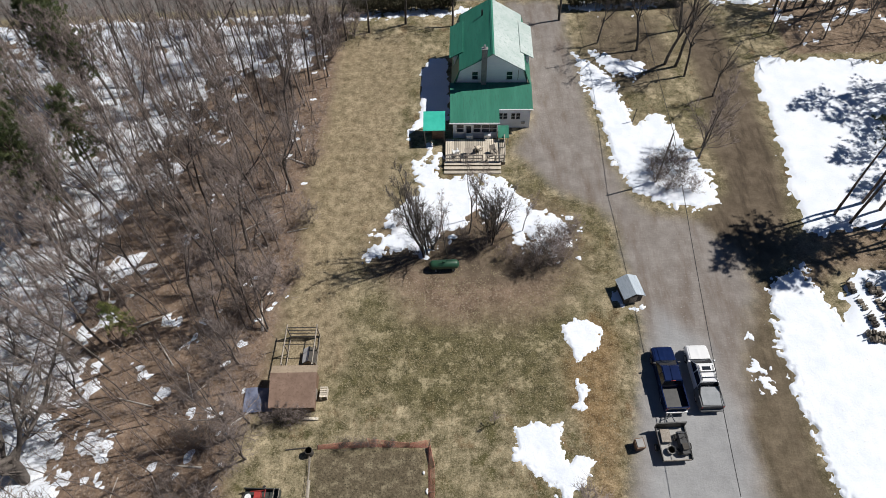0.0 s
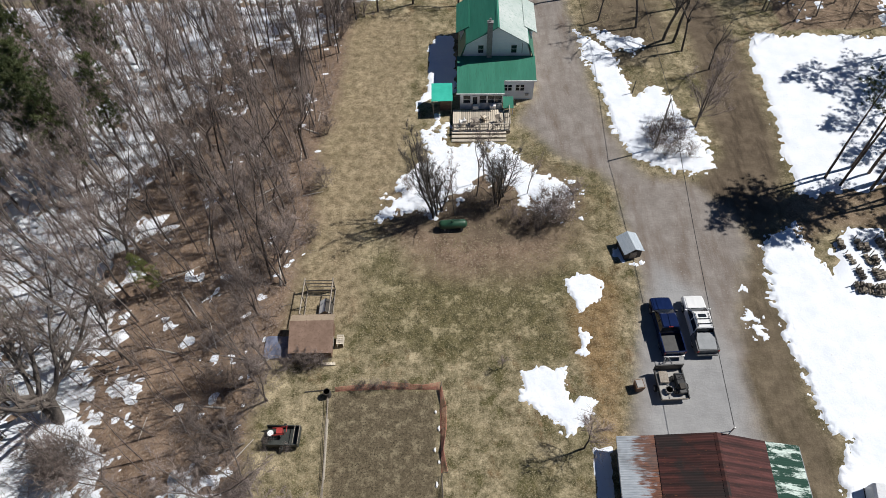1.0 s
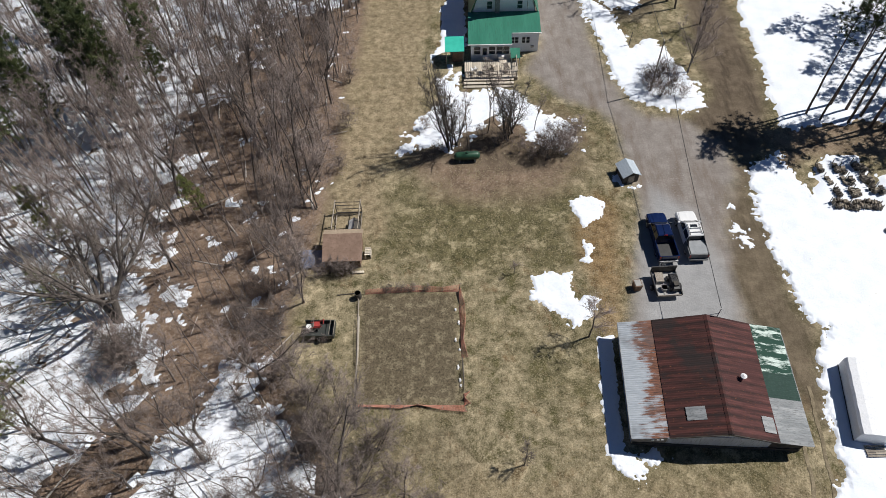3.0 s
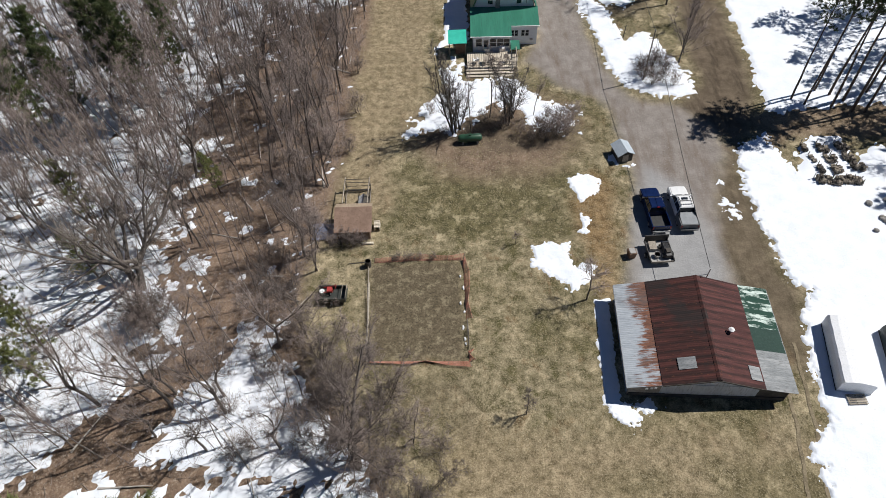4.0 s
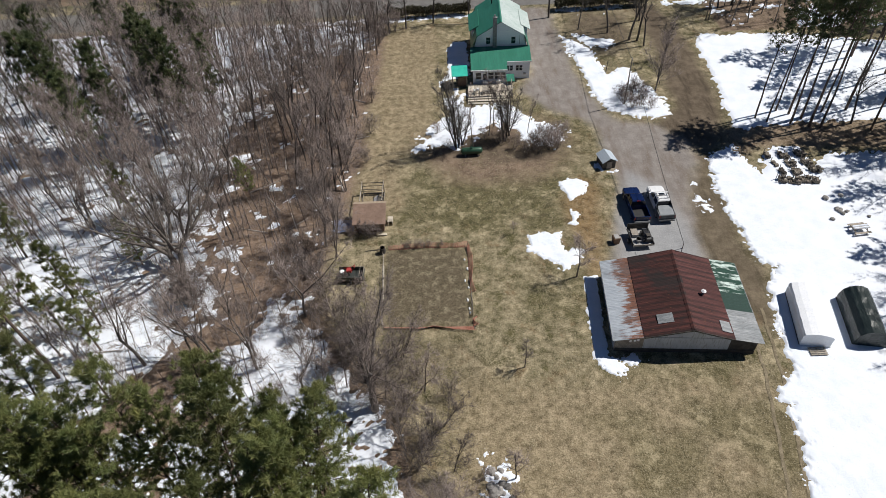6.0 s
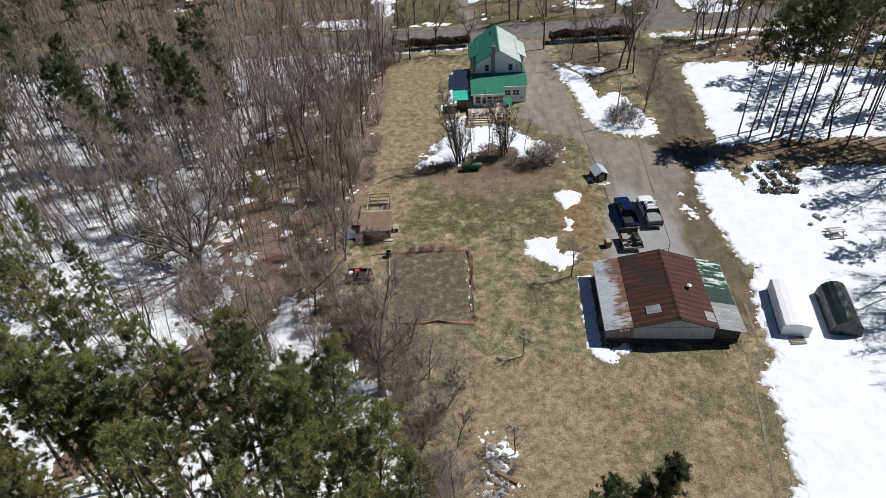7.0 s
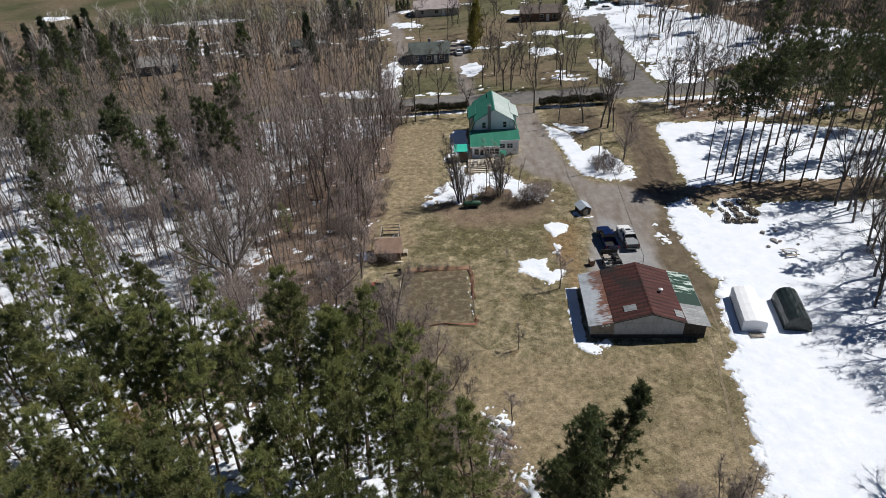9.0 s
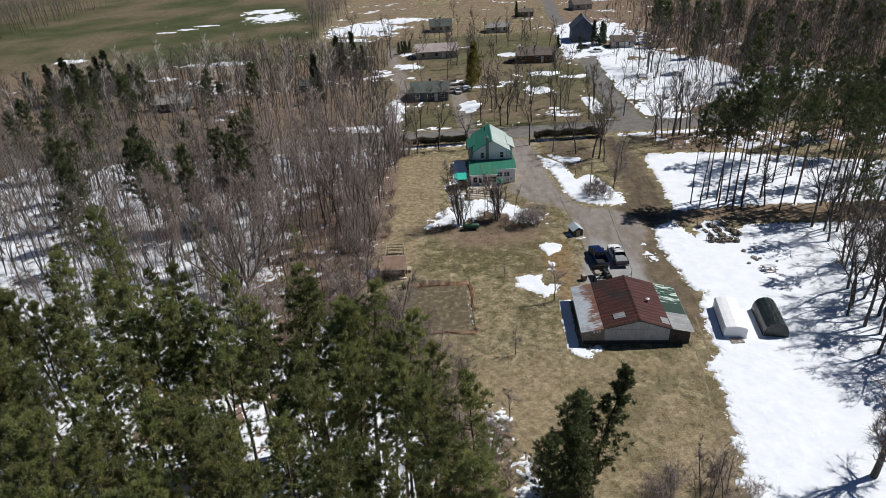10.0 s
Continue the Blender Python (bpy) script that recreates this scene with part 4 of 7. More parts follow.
# bank between the drives
for x, y, s in ((24.2, 45.6, 0.95), (22.7, 44.6, 0.7), (26.3, 43.4, 0.6), (25.9, 46.2, 0.75), (25.2, 44.0, 0.75), (23.0, 46.6, 0.7), (24.6, 47.2, 0.7), (23.9, 43.7, 0.65)):
    plant("bush", BUSH[int(x) % 3], "rounded leafless shrub on the snow bank", "bush", x, y, x, s, "shrubs on the bank")
for x, y, s in ((28.4, 48.1, 1.1), (29.2, 50.2, 0.8)):
    plant("bare_tree", EDGE[int(y) % 3], "leafless many-stemmed tree beside the driveway", "tree", x, y, x, s * 0.9, "trees on the bank")
for x, y, s in ((28.0, 64.6, 1.0), (29.2, 64.1, 1.05), (25.0, 67.4, 0.9), (-9.5, 72.5, 0.8), (-12.4, 70.8, 0.75), (1.6, 73.4, 0.75), (15.9, 74.3, 0.9), (-4.7, 74.2, 0.85), (-16.2, 71.5, 0.95), (29.9, 62.2, 0.8), (20.3, 69.2, 0.6), (10.9, 89.4, 0.9), (12.6, 89.6, 0.95), (18.6, 90.4, 0.9), (-8.9, 89.5, 0.8), (-12.5, 92, 0.8), (-18.5, 96, 0.85), (-20, 89.5, 0.9), (6.2, 92, 0.7), (24.5, 91, 0.9), (27, 97, 0.8), (33, 90.6, 0.9), (36.4, 101, 0.85), (16, 100, 0.8), (20.5, 106, 0.8), (31.4, 71.5, 0.85), (32.4, 58.4, 0.6), (48.9, 76, 1.15), (50.4, 76.2, 1.1), (52.6, 75.5, 1.1), (44.6, 74.7, 0.9), (46.2, 75.2, 0.85), (55.6, 77, 1.0), (59.8, 131, 1.1), (61.2, 132.4, 1.15), (62.4, 130.6, 1.05)):
    plant("bare_tree", TALL[int(x) % 3], "tall leafless roadside tree", "tree", x, y, x * 3, s, "tall trees by the road")
# single plants on the lawn and meadow
plant("sapling", SAPLING[0], "crooked leafless sapling on the lawn", "sapling", 10.5, 11.2, 0.3, 1.2)
plant("sapling", SAPLING[1], "thin leafless sapling on the lawn", "sapling", 3.7, -0.2, 1.3, 0.75)
plant("sapling", SAPLING[0], "short leafless sapling on the lawn", "sapling", 4.3, 18.4, 2.0, 0.4)
plant("sapling", SAPLING[1], "leafless sapling beside the rubble heap", "sapling", 1.7, -11.3, 3.0, 0.95)
for x, y, s in ((8.8, -20.5, 1.06), (7.0, -21.9, 0.84), (5.0, -23.3, 0.98), (6.6, -24.6, 0.82), (3.6, -24.4, 0.8)):
    plant("pine_tree", YOUNG_PINES[int(x) % 2], "young dark green pine at the meadow's edge", "pine tree", x, y, x, s, "young pines")
for x, y, s in ((15.8, -21.6, 0.8), (20.6, -21.2, 0.8), (13.2, -23, 0.9), (23, -23.5, 0.8), (-3.6, -3.0, 0.7), (-3.3, -13.6, 1.0), (-6.6, -1.2, 0.8), (-1.5, -17.5, 1.0), (0.6, -20.5, 0.9), (4.6, -22.5, 0.8), (-9, 1.6, 1.2), (-5.5, -7.6, 1.1), (-7.6, -5, 1.3), (-12.4, 2.6, 1.3), (-14.5, 5.6, 1.2), (-10.4, -1.4, 1.2), (-13.4, 0.4, 1.3), (-16.4, 8.4, 1.1), (-6.4, -10, 1.3), (-4.4, -15, 1.2), (3.4, -19.2, 0.6)):
    plant("bush", BUSH[int(abs(x * 7)) % 3], "leafless brush at the meadow's edge", "bush", x, y, x, s * 1.05, "meadow brush")
for x, y, s, k in ((-16.2, 15.6, 0.85, 0), (-17.4, 12.0, 0.8, 1), (-15.8, 8.2, 0.8, 2), (-18.4, 24.2, 0.9, 0), (-14.6, 4.2, 0.75, 1), (-12.0, 1.0, 0.7, 2), (-9.4, -3.6, 0.7, 0), (-16.0, 27.6, 0.85, 1), (-7.4, -8.2, 0.65, 2), (-17.0, 31, 0.9, 1), (-16.4, 18.8, 0.7, 0), (-4.2, -6.2, 0.5, 1), (-6.2, -2.6, 0.6, 2), (-3.4, -10.6, 0.5, 0), (-8.2, 1.2, 0.6, 1), (-11.2, 4.4, 0.6, 0), (-4.8, -13.4, 0.55, 2), (14.6, -25, 0.75, 0), (17.2, -26.2, 0.8, 1), (19.6, -25.4, 0.7, 2), (12.2, -26, 0.75, 1), (-1.6, -19.4, 0.8, 0), (-3.4, -17.6, 0.8, 1)):
    plant("bare_tree", EDGE[k], "fine-twigged leafless tree at the lawn's edge", "tree", x, y, x * 3, s * 1.15, "trees at the lawn edge")
# trees east of the snow field
grove("bare_woods", "tall leafless wood beyond the snow field", [(TALL[pick % 3], x, y, turn, size * 0.95) for x, y, turn, size, pick in scatter(207, 52, -28, 76, 34, 5.6, lambda x, y: True)])
for x, y, s, k in ((48.5, 1.9, 1.1, 0), (49.4, 0.2, 1.0, 1), (47.8, 4.4, 0.85, 2), (49.6, -3.4, 1.0, 0), (49.6, 6.6, 1.0, 1), (50.4, -7.4, 1.05, 2), (51.6, 4.0, 1.1, 0), (51.4, 10.6, 1.0, 2), (52.4, -0.6, 1.1, 1), (46.8, -3.6, 0.95, 2), (47.6, -5.4, 1.0, 1), (45.6, -7.8, 0.6, 0), (50.8, -11.6, 1.0, 1), (52, 8, 1.0, 1), (56.9, 11.9, 1.0, 0), (53, -7, 1.0, 2), (58, 2, 1.0, 1), (60, 18, 1, 2), (57, -14, 1, 0), (64, 9, 1, 0), (50, -20, 0.9, 1), (62, -5, 1.0, 2), (56, 24, 0.9, 1)):
    plant("bare_tree", TALL[k], "tall leafless tree beside the snow field", "tree", x, y, x * 2, s, "trees east of the snow")
plant("bare_tree", big, "gnarled leafless tree overhanging the snow", "tree", 35.4, -21.4, 1.1, 1.0)
for x, y, s in ((55, 3, 0.95), (61, -10, 1.0), (54, 16, 0.9), (59, 27, 1), (66, 20, 1), (52, -13, 0.9), (66, 2, 1), (58, 9, 0.9), (57, -2, 0.95), (53.5, -8, 0.8)):
    plant("pine_tree", TALL_PINES[int(x) % 3], "tall pine beyond the snow field", "pine tree", x, y, x, s, "pines east of the snow")

# ---- far trees ----
for x, y, s, k in ((-113.7, 128.1, 1.12, 0), (-106.4, 134.7, 1.0, 1), (-103.8, 135.5, 1.13, 0), (-101.3, 148.5, 0.6, 0), (-120, 130, 0.95, 0), (-117, 127, 0.9, 0), (-110.5, 129, 0.95, 0), (-107.5, 131, 0.85, 0), (-98, 137, 0.75, 0), (-124, 126, 0.85, 0), (-36.5, 151, 0.97, 0), (-34.2, 150, 0.8, 0), (-30.8, 151.3, 1.07, 1), (-28.6, 152, 0.7, 1), (-37.6, 117, 1.1, 1), (-39.6, 118.5, 0.85, 1), (-92, 122, 0.8, 0), (-86, 117, 0.75, 0), (-64, 112, 0.7, 0), (53.6, 175, 0.72, 0), (55.6, 174, 0.7, 0), (57, 176, 0.6, 0), (46.4, 165, 0.45, 0), (33, 238, 0.6, 1), (98, 150, 0.9, 0), (104, 160, 1.0, 0), (112, 150, 0.8, 1), (102, 186, 0.9, 0)):
    plant("spruce_tree", SPRUCES[k], "dark narrow spruce beyond the road", "spruce tree", x, y, x, s, "far spruces")
OLIVE = pine_tree(199, 12.5, 0.16, 0.08, 2.2, 52, 8, blade=0.6, needles=9, cone=0.6, wide=0.09, material=YELLOW_NEEDLES)
for x, y, s in ((5.6, 122.4, 0.9), (6.4, 126, 1.0), (7.6, 131, 0.95)):
    plant("cedar_tree", OLIVE, "olive-brown evergreen beside the far drive", "cedar", x, y, x, s, "olive evergreens")
for x, y, s in ((-17.5, 175, 0.35), (-16.2, 176, 0.36), (-15, 176.5, 0.36), (-13.8, 177, 0.35), (40, 172, 0.4)):
    plant("cedar", SPRUCES[0], "small dark clipped cedar", "cedar", x, y, x, s, "cedars by the lane")
for x, y, s in ((31.5, 127.5, 0.9), (62, 139, 1.1), (60, 141, 1.0), (9.8, 158, 0.8), (5.5, 138, 0.9), (6.2, 143, 0.9), (9.7, 100, 0.8), (11.4, 105, 0.8), (20, 112, 0.7), (36, 168, 0.7), (-20, 168, 0.9), (-24, 130, 0.9), (-22, 105, 0.9), (-27, 112, 0.8), (30, 190, 0.7), (12, 205, 0.8), (-25, 215, 0.7), (-38, 205, 0.9), (5, 240, 0.7), (40, 96, 0.8), (42, 92, 0.7), (47, 100, 0.8), (38, 108, 0.7)):
    plant("bare_tree", TALL[int(abs(x)) % 3], "leafless tree among the far gardens", "tree", x, y, x * 3, s, "far garden trees")


def far_woods(name, label, seed, spots, low, high, material=BARK, stout=1.0):
    """A stand of bare trees too far off to count, as one mesh."""
    rng = needle_rng(seed)
    st = Sticks()
    for x, y in spots:
        h = rng.uniform(low, high)
        axis = limb(st, rng, np.array([x, y, -0.2]), unit(np.array([rng.normal(0, 0.05), rng.normal(0, 0.05), 1.0])), h, 0.12 * stout, 4, 0.02, 0.06, 0.2)
        for k in range(9):
            f = rng.uniform(0.3, 0.97) * 4
            i = int(f)
            p = axis[i][0] + (axis[i + 1][0] - axis[i][0]) * (f - i)
            d = unit(side_way(rng, np.array([0, 0, 1.0]), rng.uniform(0.4, 0.95)))
            ln = h * 0.34 * (1.15 - f / 4) * rng.uniform(0.6, 1.2) + 0.7
            st.add(p, p + d * ln, 0.045, 0.02)
            for q in range(7):
                s = p + d * ln * rng.uniform(0.2, 1)
                st.tip(s, s + unit(side_way(rng, d, rng.uniform(0.3, 0.9)) + np.array([0, 0, 0.2])) * (ln * rng.uniform(0.35, 0.75) + 0.4), 0.034)
    co, f = st.triangles(3)
    return tagged(new(name, raw_mesh(name, co, f, material)), label, "woods", kind="stuff")


def spots(seed, x0, y0, x1, y1, step, keep=lambda x, y: True):
    return [(x, y) for x, y, *_ in scatter(seed, x0, y0, x1, y1, step, keep)]


FAR = "leafless brown woods in the distance"
far_woods("far_woods", FAR, 301, spots(302, -100, 20, -54, 76, 3.3), 11, 16)
far_woods("far_woods", FAR, 303, spots(304, -130, 90, -24, 165, 4.2, lambda x, y: y < 0.55 * (x + 130) + 128 or x > -70), 8, 14, DARK_BARK)
far_woods("far_woods", FAR, 305, spots(306, 42, 67, 130, 84, 3.6, lambda x, y: abs(y - road_y(x)) > 6), 10, 14, DARK_BARK)
far_woods("far_woods", FAR, 307, spots(308, 64, 92, 190, 200, 4.2, lambda x, y: x > 68 + max(0, y - 130) * 0.12), 11, 17, DARK_BARK)
far_woods("far_woods", FAR, 309, spots(310, 74, 200, 260, 330, 7), 11, 17, DARK_BARK)
far_woods("far_woods", FAR, 311, spots(312, -74, 205, -50, 330, 5.0, lambda x, y: x > -50 - (y - 190) * 0.2), 9, 14)
far_woods("far_woods", FAR, 313, spots(314, -320, 250, -200, 345, 6.5), 13, 18)
far_woods("far_woods", FAR, 315, spots(316, 84, -10, 125, 66, 5.5), 9, 13, DARK_BARK)
far_woods("far_woods", "pale birches among the far woods", 323, spots(324, -125, 92, -30, 160, 11), 9, 13, PALE_BARK, 1.8)
far_woods("far_woods", "scattered leafless trees between the far houses", 325, spots(326, -24, 91, 66, 200, 8.6, lambda x, y: float(along(np.array([x]), np.array([y]), SIDE_STREET)[0]) > 5 and min(float(along(np.array([x]), np.array([y]), d)[0]) for d in FAR_DRIVES) > 4 and not (-14 < x < 2 and 110 < y < 124) and not (20 < x < 40 and 153 < y < 166)), 6, 11)
far_woods("far_woods", FAR, 317, spots(318, -55, 330, 330, 420, 12), 9, 14)
grove("far_pines", "dark pines in the far woods", [(LOW_PINES[pick % 2], x, y, turn, size) for x, y, turn, size, pick in scatter(320, 72, 66, 150, 190, 15, lambda x, y: abs(y - road_y(x)) > 7)])
grove("far_pines", "scattered dark pines in the far bare woods", [(LOW_PINES[pick % 2], x, y, turn, size * 0.8) for x, y, turn, size, pick in scatter(321, -120, 82, -48, 118, 15, lambda x, y: abs(y - road_y(x)) > 7)])


def thin_stems(seed, places, label):
    """Pole-thin young trees between the larger ones, too many to count."""
    rng = needle_rng(seed)
    st = Sticks()
    for x, y in places:
        h = rng.uniform(4.5, 11)
        axis = limb(st, rng, np.array([x, y, gz(x, y) - 0.1]), unit(np.array([rng.normal(0, 0.07), rng.normal(0, 0.07), 1.0])), h, 0.012 + h * 0.005, 4, 0.03, 0.05, 0.25)
        for k in range(6):
            f = rng.uniform(0.35, 0.98) * 4
            i = int(f)
            p = axis[i][0] + (axis[i + 1][0] - axis[i][0]) * (f - i)
            d = side_way(rng, axis[i][1], rng.uniform(0.35, 0.9))
            ln = h * 0.2 * (1.2 - f / 4) + 0.4
            st.tip(p, p + d * ln, 0.022)
            for q in range(2):
                s = p + d * ln * rng.uniform(0.25, 0.9)
                st.tip(s, s + side_way(rng, d, rng.uniform(0.4, 0.9)) * ln * 0.5, 0.014)
    co, f = st.triangles(4)
    tagged(new("young_trees", raw_mesh("young_trees", co, f, TWIG)), label, "trees", kind="stuff")


thin_stems(331, spots(332, -60, 17, -14, 75, 2.0, lambda x, y: woods(x, y) and not (-17 < x and 17 < y < 30)), "crowd of pole-thin leafless young trees")
thin_stems(333, spots(334, -60, -4, -12, 17, 2.9, woods), "scattered thin leafless young trees")

# ---- small ground cover ----


def undergrowth(seed, n, region, label, keep):
    """Thin twigs rising from the forest floor in loose clumps."""
    rng = needle_rng(seed)
    x0, y0, x1, y1 = region
    x, y = rng.uniform(x0, x1, n), rng.uniform(y0, y1, n)
    ok = keep(x, y) & (fbm(x, y, 5.0, 3, seed) + rng.uniform(-0.5, 0.5, n) > -0.05)
    x, y = np.repeat(x[ok], 7), np.repeat(y[ok], 7)
    foot = np.stack([x, y, ground_z(x, y) - 0.05], 1) + rng.normal(0, 0.12, (len(x), 3)) * [1, 1, 0]
    way = rng.normal(0, 0.55, (len(x), 3)) * [1, 1, 0.2] + [0, 0, 0.8]
    way /= np.linalg.norm(way, axis=1, keepdims=True)
    end = foot + way * rng.uniform(0.5, 2.1, (len(x), 1))
    st = Sticks()
    st.tips = np.concatenate([foot, end, rng.uniform(0.01, 0.02, (len(x), 1))], 1)
    side = foot + (end - foot) * rng.uniform(0.3, 0.7, (len(x), 1))
    turn = way + rng.normal(0, 0.5, (len(x), 3))
    st.tips = np.concatenate([st.tips, np.concatenate([side, side + turn * rng.uniform(0.2, 0.7, (len(x), 1)), np.full((len(x), 1), 0.01)], 1)])
    co, f = st.cones(0)
    tagged(new("undergrowth", raw_mesh("undergrowth", co, f, TWIG)), label, "brush", kind="stuff")


undergrowth(421, 5600, (-40, -4, -12, 76), "thin leafless brown undergrowth on the forest floor", lambda x, y: (inside(x, y, FOREST_W) > 0.3) & ~((x > -17) & (y > 9) & (y < 15)))


def lying_sticks(seed, n, region, r, length, label, material):
    rng = needle_rng(seed)
    st = Sticks()
    x0, y0, x1, y1 = region
    px, py = rng.uniform(x0, x1, n), rng.uniform(y0, y1, n)
    ok = inside(px, py, FOREST_W) > 0.3
    for x, y, z in zip(px[ok], py[ok], ground_z(px[ok], py[ok])):
        a = rng.uniform(0, 3.14)
        ln = length * rng.uniform(0.4, 1.3)
        v = np.array([math.cos(a), math.sin(a), rng.uniform(-0.02, 0.15)]) * ln
        st.add(np.array([x, y, z + 0.06]), np.array([x, y, z + 0.06]) + v, r * rng.uniform(0.5, 1.4), r * 0.4)
    co, f = st.triangles(4)
    tagged(new("fallen_branches", raw_mesh("fallen_branches", co, f, material)), label, "branches", kind="stuff")


lying_sticks(401, 5200, (-75, -30, -12, 76), 0.024, 1.1, "grey fallen branches on the forest floor", BARK)
lying_sticks(402, 70, (-55, -10, -14, 70), 0.1, 3.6, "pale fallen birch poles on the forest floor", PALE_BARK)

def wheel_track(pts, gauge, wide, label):
    """Two worn ruts along a line, just proud of the ground."""
    for side in (-1, 1):
        left, right = [], []
        n = 60
        for k in range(n + 1):
            f = k / n * (len(pts) - 1)
            i = min(int(f), len(pts) - 2)
            a, b = Vector(pts[i]), Vector(pts[i + 1])
            p, d = a.lerp(b, f - i), (b - a).normalized()
            o = Vector((-d.y, d.x))
            c = p + o * (side * gauge / 2 + 0.12 * math.sin(k * 0.7) * 0.4)
            w = wide * (0.6 + 0.4 * abs(math.sin(k * 1.7 + side)))
            for row, q in ((left, c - o * w / 2), (right, c + o * w / 2)):
                row.append((q.x, q.y, gz(q.x, q.y) + 0.03))
        s = Shape()
        for k in range(n):
            s.face(left[k], right[k], right[k + 1], left[k + 1])
        tagged(part("wheel_track", s, RUT), label, "track", kind="structure")


RUT = surface("rut_earth", (0.125, 0.1, 0.062), (0.24, 0.195, 0.13), 1.2, 0.95, c=(0.3, 0.25, 0.165), fine=8)
wheel_track([(27.6, 6), (26.6, -2), (25.2, -9), (22.8, -20)], 1.5, 0.34, "worn wheel ruts along the snow's edge")
STRAW = surface("straw", (0.2, 0.168, 0.1), (0.34, 0.29, 0.19), 0.8, 0.9, relief=0)
BROWN_STRAW = surface("brown_straw", (0.16, 0.13, 0.07), (0.28, 0.22, 0.12), 0.8, 0.9, relief=0)


def tufts(seed, n, region, label, material, keep, high):
    rng = needle_rng(seed)
    x0, y0, x1, y1 = region
    x, y = rng.uniform(x0, x1, n), rng.uniform(y0, y1, n)
    dense = fbm(x, y, 3.0, 4, seed)
    ok = keep(x, y) & (dense + rng.uniform(-0.25, 0.25, n) > 0.1)
    x, y = x[ok], y[ok]
    z = ground_z(x, y)
    co = []
    for k in range(4):
        a = rng.uniform(0, 6.28, len(x))
        w, h = rng.uniform(0.03, 0.06, len(x)), high * rng.uniform(0.4, 1.2, len(x))
        ox, oy = rng.normal(0, 0.09, len(x)), rng.normal(0, 0.09, len(x))
        lx, ly = rng.normal(0, 0.12, len(x)), rng.normal(0, 0.12, len(x))
        p = np.stack([x + ox, y + oy, z - 0.01], 1)
        s = np.stack([np.cos(a) * w, np.sin(a) * w, 0 * a], 1)
        co.append(np.stack([p - s, p + s, p + np.stack([lx, ly, h], 1)], 1).reshape(-1, 3))
    co = np.concatenate(co)
    tagged(new("dry_grass", raw_mesh("dry_grass", co, np.arange(len(co)).reshape(-1, 3), material)), label, "grass", kind="stuff")


def on_lawn(x, y):
    return (inside(x, y, FOREST_W) < 0.5) & (inside(x, y, DRIVE) < -0.4) & (inside(x, y, GARDEN) < 0.2) & (inside(x, y, LANE_E) < 0) & (x < 31) & ~((x > 11.9) & (x < 26.4) & (y > 0) & (y < 11)) & ~((x > 0.2) & (x < 10.8) & (y > 46) & (y < 68))


tufts(411, 46000, (-18, -26, 31, 76), "pale dry grass tufts on the lawn", STRAW, lambda x, y: on_lawn(x, y) & (inside(x, y, MUD_E) < -0.5) & (x < 27), 0.07)
tufts(412, 45000, (-18, -26, 31, 76), "brown dry grass tufts on the lawn", BROWN_STRAW, lambda x, y: on_lawn(x, y) & (inside(x, y, MUD_E) < -0.5) & (x < 27), 0.06)

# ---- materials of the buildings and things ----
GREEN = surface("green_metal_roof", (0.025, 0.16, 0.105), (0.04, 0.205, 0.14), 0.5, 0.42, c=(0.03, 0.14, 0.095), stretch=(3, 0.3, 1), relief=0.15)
# the same green for the east slopes, with the sun's glare painted in
SUNLIT_GREEN = surface("sunlit_green_metal", (0.42, 0.5, 0.47), (0.55, 0.6, 0.58), 0.5, 0.4, c=(0.34, 0.44, 0.4), relief=0.15)
TURQUOISE = surface("turquoise_metal", (0.03, 0.4, 0.3), (0.05, 0.5, 0.38), 1, 0.4, relief=0.1)
SIDING = surface("white_siding", (0.8, 0.83, 0.88), (0.86, 0.88, 0.9), 0.8, 0.7, c=(0.74, 0.77, 0.81), stretch=(0.4, 0.4, 7), relief=0.35)
TRIM = surface("white_trim", (0.72, 0.73, 0.74), (0.8, 0.8, 0.8), 2, 0.6, relief=0.1)
GLASS = surface("dark_glass", (0.012, 0.015, 0.02), (0.03, 0.036, 0.045), 1.5, 0.08, relief=0)
CHIMNEY = surface("grey_block", (0.2, 0.2, 0.2), (0.3, 0.29, 0.28), 3, 0.9, c=(0.14, 0.13, 0.13))
DECKING = surface("weathered_decking", (0.5, 0.44, 0.36), (0.66, 0.6, 0.5), 1.5, 0.85, c=(0.4, 0.34, 0.27), spread=0.3, stretch=(4, 0.5, 1))
BROWN_WOOD = surface("brown_wood", (0.14, 0.085, 0.055), (0.24, 0.15, 0.1), 2, 0.85, c=(0.09, 0.055, 0.035), stretch=(1, 1, 4))
GREY_WOOD = surface("grey_wood", (0.22, 0.19, 0.16), (0.36, 0.32, 0.27), 2, 0.9, c=(0.14, 0.12, 0.1), spread=0.2)
CONCRETE = surface("grey_concrete", (0.3, 0.29, 0.28), (0.4, 0.39, 0.37), 2, 0.9)


